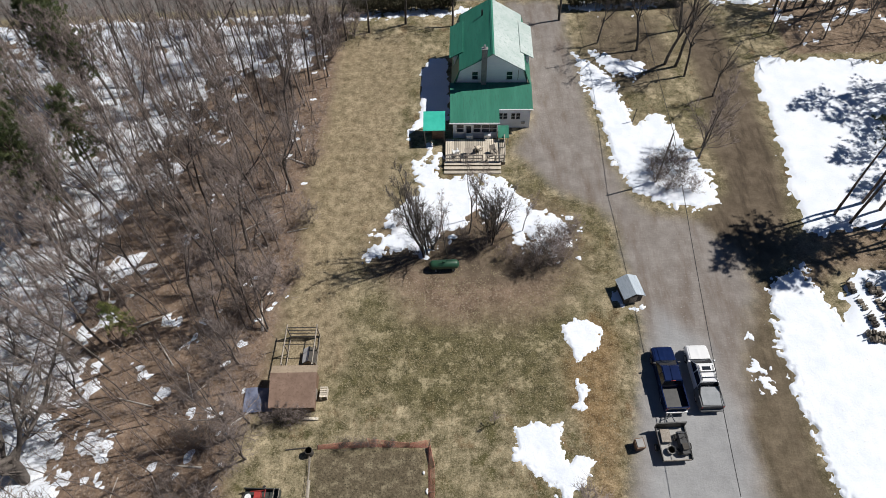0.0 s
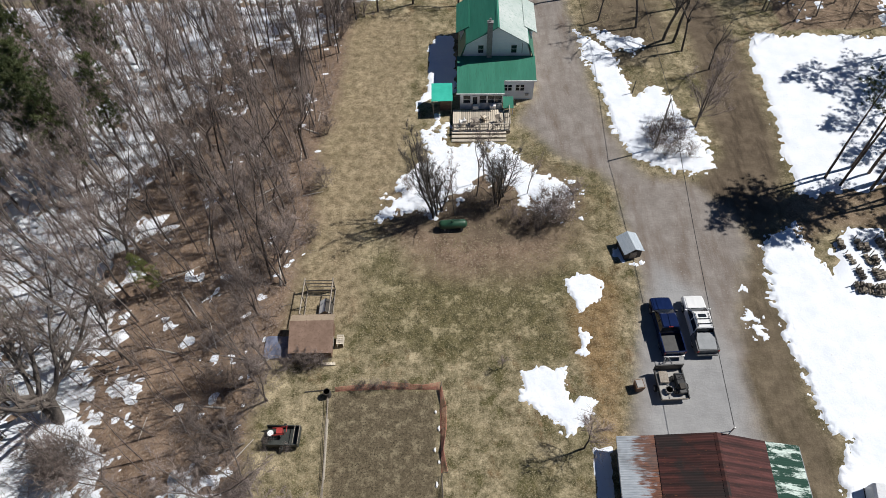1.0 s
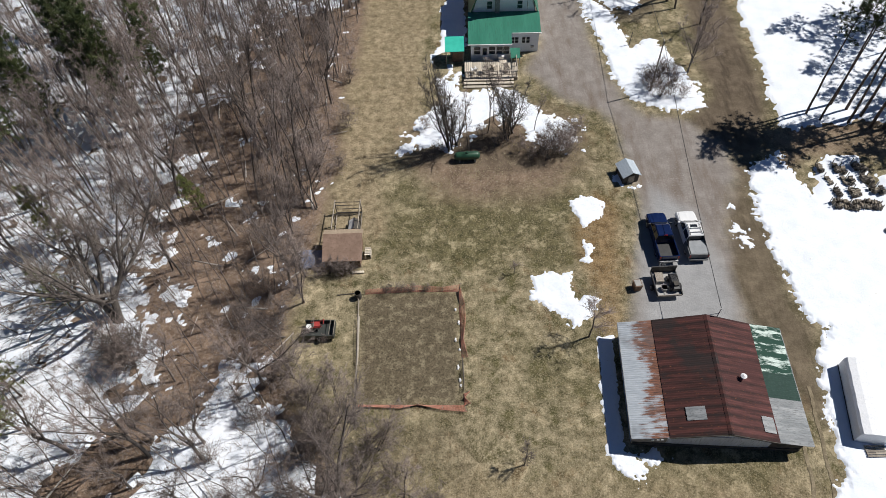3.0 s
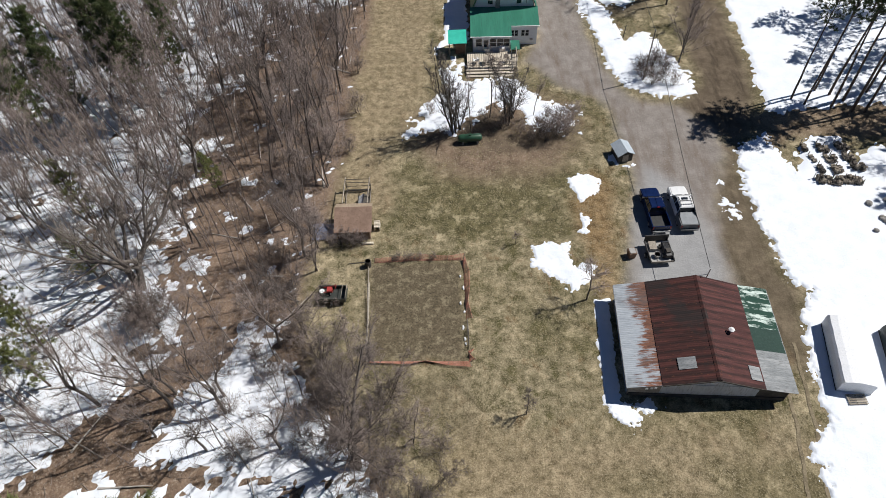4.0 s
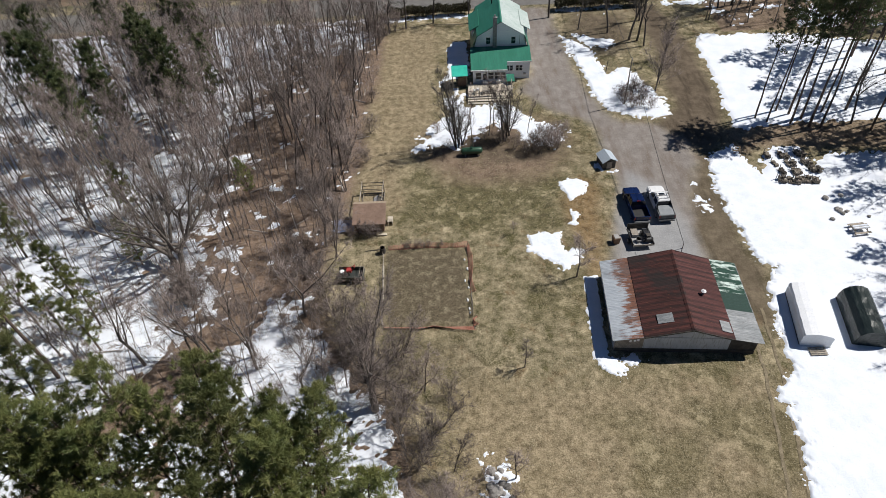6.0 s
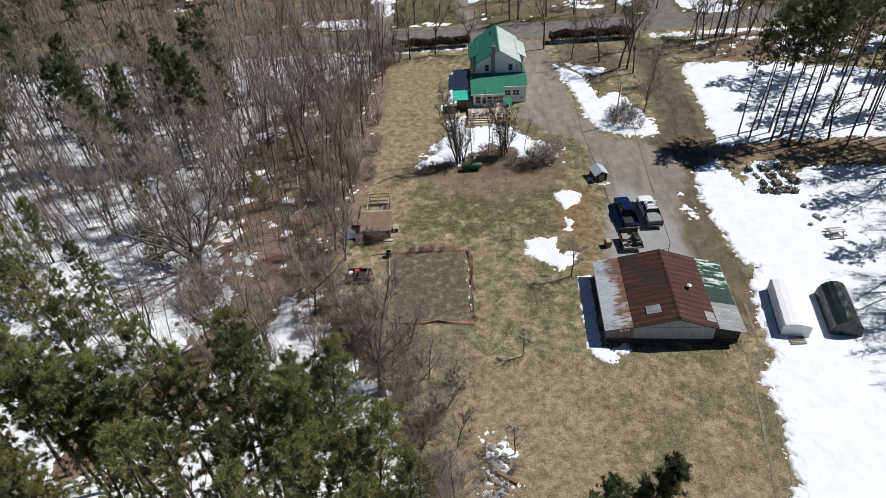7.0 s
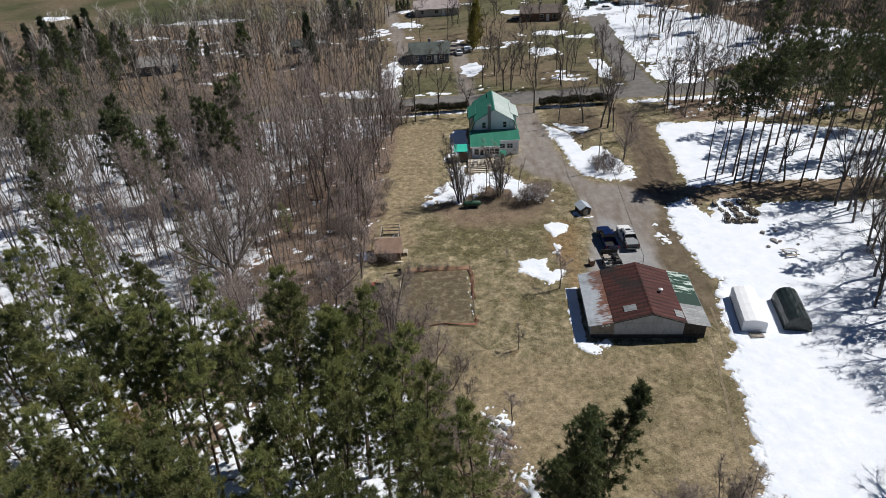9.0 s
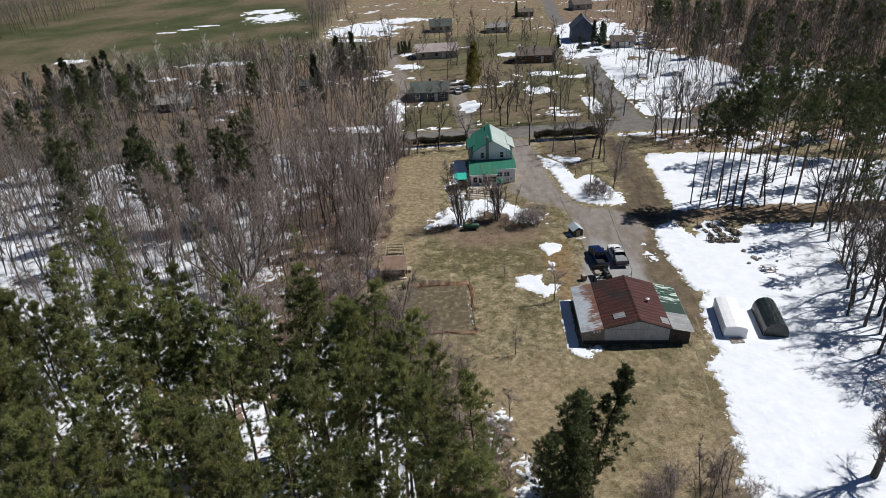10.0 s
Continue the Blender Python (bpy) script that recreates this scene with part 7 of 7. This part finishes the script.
net_fence("garden_fence", "sagging orange plastic net fence round the garden", [(-10.2, 16.45), (-6.0, 16.6), (-1.15, 16.5), (-1.05, 9.4)], 0.6, ORANGE_NET, lean=0.08, fall=-0.35)
net_fence("garden_fence", "low orange net fence along the garden edge", [(-10.2, 5.2), (-0.95, 4.9), (-1.0, 6.0)], 0.35, ORANGE_NET, lean=0.12, fall=0.3)
net_fence("garden_fence", "thin grey wire fence round the garden", [(-10.7, 16.3), (-10.25, 5.3)], 0.6, GREY_WOOD, wires=3)
net_fence("garden_fence", "thin grey wire fence along the garden path", [(-1.05, 9.2), (-0.95, 6.2)], 0.55, GREY_WOOD, wires=3)
ba = thing("barrel", "dark open barrel at the garden corner", "barrel", pose(-10.75, 16.1, 0))
part("barrel", Shape().tube([(0, 0, 0), (0, 0, 0.45), (0, 0, 0.85), (0, 0, 0.85), (0, 0, 0.1)], [0.3, 0.34, 0.3, 0.26, 0.26], 14), DARK_WOOD, ba)
for k, (x, y) in enumerate(((-7.6, 16.7), (-6.9, 16.8), (-6.4, 16.7), (-8.4, 16.6), (-5.5, 16.7), (-4.2, 16.7))):
    plant("dry_stalks", BUSH[k % 3], "dry dark garden stalks along the net fence", "dead plants", x, y, k * 1.3, 0.3, "dry stalks by the fence")
for x, y, s in ((-13.8, 18.9, 0.6), (-13.1, 19.1, 0.55), (-12.4, 18.8, 0.6), (-11.8, 19.1, 0.5), (-11.2, 19.2, 0.4), (-15.2, 12.0, 0.4), (-13.6, 11.4, 0.28), (-15.0, 18.9, 0.5)):
    plant("bush", BUSH[int(abs(x * 10)) % 3], "tangle of dark leafless brush by the shed", "bush", x, y, x, s, "brush by the shed")
bd = thing("board", "pale board lying along the garden edge", "board", pose(-10.5, 11.5, 0.02, 0, 0, 2))
part("plank", Shape().box(-0.1, -2.5, 0, 0.1, 2.5, 0.05), DECKING, bd)
bd = thing("stake", "dark stake lying on the grass by the garden", "stake", pose(-11.9, 16.5, 0.04, 0, 0, 5))
part("bar", Shape().bar((-0.9, 0, 0), (0.8, 0, 0.05), 0.08), DARK_WOOD, bd)
rng = needle_rng(77)
for k in range(7):
    y = 6.3 + k * 1.3 + rng.uniform(-0.5, 0.5)
    s = thing("stone", "small white stone along the garden edge", "stone", pose(-1.35 + rng.normal(0, 0.1), y, 0), "stones by the garden")
    part("stone", Shape().loft([[(0.11 * math.cos(a) * (1 + 0.4 * math.sin(3 * a + k)) * w, (0.16 + 0.05 * (k % 3)) * math.sin(a) * w, z) for a in [j * 0.785 for j in range(8)]] for z, w in ((-0.02, 0.9), (0.08, 1.0), (0.15, 0.6))]), TRIM, s)

# ---- shelters and wood piles on the snow ----


def tunnel(name, label, m, half, prof, length, material, ends):
    t = thing(name, label, "shelter", m)
    rings = []
    n = 9
    for k in range(n):
        s = k / (n - 1)
        sag = 1 - (0.022 if k % 2 else 0)
        rings.append([(x * half * (0.985 + 0.015 * (k % 2)), s * length, z * sag) for x, z in prof])
    sk = Shape()
    sk.loft([r[::-1] for r in rings], caps=False, closed=False)
    part("cover", sk, material, t)
    for y, s in ((0.0, 0), (length, 1)):
        ring = [(x * half * 0.97, y, z) for x, z in prof]
        part("end_panel", Shape().loft([[(x, y + 0.03, z) for x, y, z in ring], [(x, y, z) for x, y, z in ring]] if s == 0 else [[(x, y, z) for x, y, z in ring], [(x, y - 0.03, z) for x, y, z in ring]]), ends, t)
    for sx in (-1, 1):
        part("ground_pole", Shape().tube([(sx * half, 0, 0.06), (sx * half, length, 0.06)], 0.05, 6), DARK_WOOD, t)
    return t


tunnel("tent_shelter", "white tarpaulin shelter with a pitched top standing on snow", pose(31.45, 0.8, 0.2, 0, 0, -11), 1.38,
       [(1, 0), (1.02, 1.3), (0.9, 1.5), (0.5, 1.64), (0, 1.72), (-0.5, 1.64), (-0.9, 1.5), (-1.02, 1.3), (-1, 0)], 6.8, WHITE_TARP, WHITE_TARP)
tunnel("tent_shelter", "rounded black-green tarpaulin shelter standing on snow", pose(36.55, 0.6, 0.2, 0, 0, -10.5), 1.5,
       [(1, 0), (0.98, 0.7), (0.85, 1.3), (0.58, 1.75), (0.2, 1.98), (-0.2, 1.98), (-0.58, 1.75), (-0.85, 1.3), (-0.98, 0.7), (-1, 0)], 6.0, DARK_TARP, DARK_TARP)
pal = thing("pallet", "weathered pallet in front of the white shelter", "pallet", pose(31.5, 0.2, 0.2))
for k in range(5):
    part("slat", Shape().box(-0.8, -0.5 + k * 0.2, 0.08, 0.8, -0.36 + k * 0.2, 0.11), GREY_WOOD, pal)
for x in (-0.7, 0, 0.7):
    part("bearer", Shape().box(x - 0.05, -0.5, 0, x + 0.05, 0.45, 0.08), GREY_WOOD, pal)

LOGS = [Shape().tube([(0, -0.22, 0), (0, 0.22, 0)], [0.09 + 0.02 * k, 0.085 + 0.02 * k], 7).mesh("log") for k in range(3)]


def log_stack(x, y, turn, n, rows, label):
    t = thing("log_stack", label, "firewood", pose(x, y, 0.05, 0, 0, turn), "firewood stacks on snow")
    rng = needle_rng(int(x * 31 + y * 7))
    for r in range(rows):
        for k in range(n):
            part("log", LOGS[rng.randint(0, 3)], LOG_BARK if rng.rand() < 0.8 else LOG_END, t,
                 m=pose((rng.uniform(-0.08, 0.08)), (k - n / 2) * 0.24 + rng.uniform(-0.03, 0.03), 0.1 + r * 0.19, 0, rng.uniform(-8, 8), 90 + rng.uniform(-12, 12)))
    for s in (-1, 1):
        part("end_stake", Shape().bar((0, s * (n / 2 * 0.24 + 0.1), 0), (0, s * (n / 2 * 0.24 + 0.1), rows * 0.2 + 0.2), 0.07), GREY_WOOD, t)


for x, y, tn, n, rows in ((38.5, 29.3, 7, 18, 3), (40.1, 29.2, 8, 18, 3), (40.65, 29.0, 8, 16, 4), (42.3, 29.4, 10, 17, 4), (42.9, 29.1, 10, 16, 4), (38.9, 25.9, 80, 9, 4), (38.9, 25.35, 80, 8, 3), (41.2, 25.8, 82, 9, 4), (41.3, 25.3, 80, 8, 3)):
    for k in (-1, 0, 1):
        far = k * n * 0.24 * 0.42
        log_stack(x - far * math.sin(radians(tn)) + 0.1 * math.sin(k * 5 + x), y + far * math.cos(radians(tn)), tn + 5 * math.sin(k * 3 + x), max(3, n // 3 - 1), rows - (k + int(x * 10)) % 2, "low stack of split firewood lying in snow")


def boulder(x, y, s, seed, material, label, z=0.0, name="stone", group=""):
    rng = needle_rng(seed)
    t = thing(name, label, "stone", pose(x, y, z, 0, 0, seed * 40), group)
    rings = []
    wob = rng.uniform(0.8, 1.2, 9)
    for zz, w in ((-0.1, 0.85), (0.15, 1.0), (0.4, 0.9), (0.6, 0.6), (0.68, 0.2)):
        rings.append([(s * w * wob[k] * math.cos(k * 0.698), s * w * wob[(k + 3) % 9] * 0.8 * math.sin(k * 0.698), s * zz * rng.uniform(0.93, 1.07)) for k in range(9)])
    part("rock", Shape().loft(rings), material, t)


for k, (x, y, s) in enumerate(((41.9, 22.2, 0.42), (43.9, 22.6, 0.4), (41.1, 18.5, 0.34), (45.4, 18.7, 0.26))):
    boulder(x, y, s, 20 + k, STONE, "grey boulder poking out of the snow", 0.2, group="boulders in the snow")
for k in range(8):
    boulder(42.7 + 0.5 * math.cos(k * 2.4) * (k % 3) * 0.7, 20.1 + 0.35 * math.sin(k * 2.4) * (k % 3), 0.3, 40 + k, STONE, "dark stone of a fire ring in the snow", 0.2, group="fire ring stones")
pt = thing("picnic_table", "weathered picnic table with strips of snow on it", "picnic table", pose(43.1, 16.5, 0.1, 0, 0, 6))
for k in range(4):
    part("top_plank", Shape().box(-0.95, -0.36 + k * 0.19, 0.66, 0.95, -0.2 + k * 0.19, 0.7), GREY_WOOD, pt)
for y in (-0.2, 0.14):
    part("snow_cap", Shape().loft([[(-0.9, y - 0.13, 0.7), (0.9, y - 0.13, 0.7), (0.9, y + 0.13, 0.7), (-0.9, y + 0.13, 0.7)], [(-0.82, y - 0.06, 0.78), (0.85, y - 0.07, 0.8), (0.84, y + 0.06, 0.78), (-0.84, y + 0.07, 0.77)]]), SNOW, pt, "strip of white snow")
for y in (-0.75, 0.75):
    part("bench", Shape().box(-0.95, y - 0.13, 0.38, 0.95, y + 0.13, 0.42), GREY_WOOD, pt)
for x in (-0.7, 0.7):
    for sy in (-1, 1):
        part("leg", Shape().bar((x, sy * 0.65, 0), (x, sy * 0.2, 0.66), 0.09), GREY_WOOD, pt)
    part("brace", Shape().bar((x, -0.8, 0.36), (x, 0.8, 0.36), 0.08), GREY_WOOD, pt)
# rubble heap at the meadow's edge
patch([(-0.4, -10), (0.8, -10.2), (1.1, -12), (0.7, -15), (0.2, -16.8), (-0.6, -16), (-0.5, -13)], "snow scraps on the rubble heap", step=0.12, ragged=2.0, size=0.6, seed=81, depth=0.05)
patch([(1.6, -17.5), (3.2, -16.5), (3.6, -19.5), (4.6, -20.5), (4.2, -24), (1.4, -24), (2.0, -20)], "snow scraps under the brush", step=0.14, ragged=1.6, size=0.8, seed=82, depth=0.07)
for k in range(16):
    boulder(0.3 + 1.0 * math.cos(k * 2.4) * (0.3 + k / 20), -12.6 + 2.6 * math.sin(k * 2.4) * (0.3 + k / 22), 0.26 + 0.05 * (k % 5), 60 + k, STONE, "grey stone in the rubble heap", 0.0, group="rubble stones")
boulder(0.0, -12.4, 0.62, 95, STONE, "large round grey boulder on the rubble heap", 0.0, group="rubble stones")
for x, y, s in ((-0.9, -11.4, 0.4), (-0.7, -13.6, 0.45), (0.9, -14.8, 0.45), (1.6, -12.8, 0.35), (1.2, -16.4, 0.5)):
    plant("bush", BUSH[int(abs(x * 10)) % 3], "low brown brush on the rubble heap", "bush", x, y, x, s, "brush on the rubble")
br = thing("board", "brown board lying on the rubble heap", "board", pose(0.9, -13.6, 0.25, 6, 0, 60))
part("plank", Shape().box(-0.2, -1.0, 0, 0.2, 1.0, 0.05), BROWN_WOOD, br)

# ---- hedges ----


def hedge(name, label, x0, x1, y, deep, high, seed):
    """A clipped evergreen hedge: stems below, needle tufts above."""
    t = thing(name, label, "hedge", pose(0, 0, 0))
    rng = needle_rng(seed)
    st = Sticks()
    n = int((x1 - x0) * 3)
    for k in range(n):
        x = x0 + (x1 - x0) * (k + rng.rand()) / n
        yy = y + 0.035 * x + rng.normal(0, deep * 0.2)
        st.add(np.array([x, yy, -0.1]), np.array([x + rng.normal(0, 0.1), yy, high * 0.8]), 0.05, 0.03)
    co, f = st.triangles(4)
    part("stems", raw_mesh("stems", co, f, BARK), BARK, t)
    m = int((x1 - x0) * 260)
    c = np.stack([rng.uniform(x0, x1, m), rng.uniform(-0.5, 0.5, m) * deep, high * (0.35 + 0.65 * rng.rand(m) ** 0.7)], 1)
    c[:, 2] *= 1 + 0.12 * np.sin(c[:, 0] * 1.3) + rng.normal(0, 0.05, m)
    c[:, 1] += y + 0.035 * c[:, 0]
    tri = []
    for k in range(3):
        d = rng.normal(0, 1, (m, 3)) + np.array([0, 0, 0.5])
        d /= np.linalg.norm(d, axis=1, keepdims=True)
        s = np.cross(d, rng.normal(0, 1, (m, 3)))
        s /= np.linalg.norm(s, axis=1, keepdims=True)
        tri.append(np.stack([c + s * 0.07, c - s * 0.07, c + d * 0.4], 1).reshape(-1, 3))
    co = np.concatenate(tri)
    part("foliage", raw_mesh("foliage", co, np.arange(len(co)).reshape(-1, 3), HEDGE_LEAF), HEDGE_LEAF, t)


HEDGE_LEAF = surface("brown_green_hedge", (0.03, 0.03, 0.014), (0.07, 0.06, 0.03), 1.2, 0.8, relief=0)
hedge("hedge", "dark brown-green clipped hedge along the road", -12.5, 2.0, 77.2, 1.5, 1.7, 91)
hedge("hedge", "dark brown-green clipped hedge along the road", 17.4, 33.5, 76.6, 1.8, 1.9, 92)

# ---- beyond the road ----


def sedan(x, y, turn, paint, label, name="car"):
    t = thing(name, label, "car", pose(x, y, 0, 0, 0, turn))
    part("body", Shape().loft([rounded(0.7, 0.35, 0.6, 2.2, 0.08), rounded(0.85, 0.28, 0.78, 1.9, 0.1), rounded(0.88, 0.25, 0.92, 0.9, 0.1), rounded(0.88, 0.25, 0.95, -1.4, 0.1), rounded(0.8, 0.35, 0.9, -2.2, 0.1)]), paint, t)
    part("cabin", Shape().loft([[(-0.8, -1.6, 0.93), (0.8, -1.6, 0.93), (0.8, 1.05, 0.9), (-0.8, 1.05, 0.9)], [(-0.6, -0.9, 1.4), (0.6, -0.9, 1.4), (0.6, 0.3, 1.4), (-0.6, 0.3, 1.4)]]), GLASS, t)
    part("roof", Shape().slab([(-0.62, -0.95, 1.43), (0.62, -0.95, 1.43), (0.62, 0.35, 1.43), (-0.62, 0.35, 1.43)], 0.04), paint, t)
    for sx in (-0.8, 0.8):
        for yy in (-1.35, 1.35):
            wheel(t, sx, yy, 0.32, 0.2)


sedan(1.6, 120.5, 5, WHITE_PAINT, "pale car parked beside the far house")
sedan(48.6, 170, 80, BLACK, "dark car parked beyond the road")
sedan(51.6, 163, 95, WHITE_PAINT, "pale car parked beyond the road")
sedan(20.5, 153, 75, BLACK, "dark car parked by the long house")


def far_house(x, y, turn, w, d, wall, roof, wall_mat, roof_mat, label, n=3):
    h = thing("far_house", label, "house", pose(x, y, 0, 0, 0, turn))
    a, b = w / 2, d / 2
    part("wall", Shape().loft([[(xx, -b, 0), (xx, b, 0), (xx, b, wall), (xx, 0, roof), (xx, -b, wall)] for xx in (a, -a)]), wall_mat, h)
    s = (roof - wall) / b
    for sy in (-1, 1):
        e = (b + 0.5) * sy
        pts = [(-a - 0.4, e, wall - 0.5 * s + 0.1), (a + 0.4, e, wall - 0.5 * s + 0.1), (a + 0.4, 0, roof + 0.1), (-a - 0.4, 0, roof + 0.1)]
        part("roof", Shape().slab(pts if sy < 0 else pts[::-1], 0.12), roof_mat, h)
    part("chimney", Shape().box(-0.35, 0.3, roof - 0.6, 0.35, 0.9, roof + 0.8), CHIMNEY, h)
    for k in range(n):
        window(h, -a + w * (k + 0.5) / n, -b, 0.9, 1.2, 1.1)
    part("door", Shape().box(a * 0.25, -b - 0.05, 0.05, a * 0.25 + 0.9, -b, 2.1), TRIM, h)


far_house(-6.3, 117.5, -3, 10.4, 8.5, 2.6, 4.4, BLUE_SIDING, SHINGLE, "low grey-blue house with a green-grey shingle roof")
far_house(29.2, 156.2, -3, 12.6, 8, 2.6, 4.2, BROWN_WOOD, BROWN_SHINGLE, "long low bungalow with dark brown walls and roof")
far_house(51.0, 185.5, 84, 9, 8, 5.0, 8.8, BLUE_SIDING, BLUE_SIDING, "tall blue-grey house beyond the road")
far_house(-4.0, 169.5, 2, 14.5, 8, 2.6, 4.4, BEIGE, PINK_ROOF, "long house with a pale pinkish roof behind bare trees")
far_house(-1.6, 217, 0, 9, 7, 2.6, 4.8, BEIGE, SHINGLE, "small house with a grey-green roof on the far lane")
far_house(21.8, 210, 0, 9, 6, 2.2, 3.4, BEIGE, CHIMNEY, "pale garage beyond the far lane", 2)
far_house(37.4, 243.5, 4, 7, 5, 2.2, 3.2, BROWN_WOOD, BROWN_SHINGLE, "small dark shed at the field's edge", 2)
far_house(62.5, 171, -8, 8, 6, 2.4, 3.8, BEIGE, BROWN_SHINGLE, "grey shed beside the blue house", 2)
far_house(-42.5, 131.5, 8, 7, 5, 2.2, 3.2, BLUE_SIDING, SHINGLE, "low dark hut among spruces", 2)
far_house(-80, 118, 12, 9, 7, 2.6, 4.2, BLUE_SIDING, CHIMNEY, "low grey-roofed house behind the birch trees", 2)
far_house(65.4, 256, 10, 9, 7, 2.6, 4.4, BEIGE, BROWN_SHINGLE, "small house in the far clearing", 2)
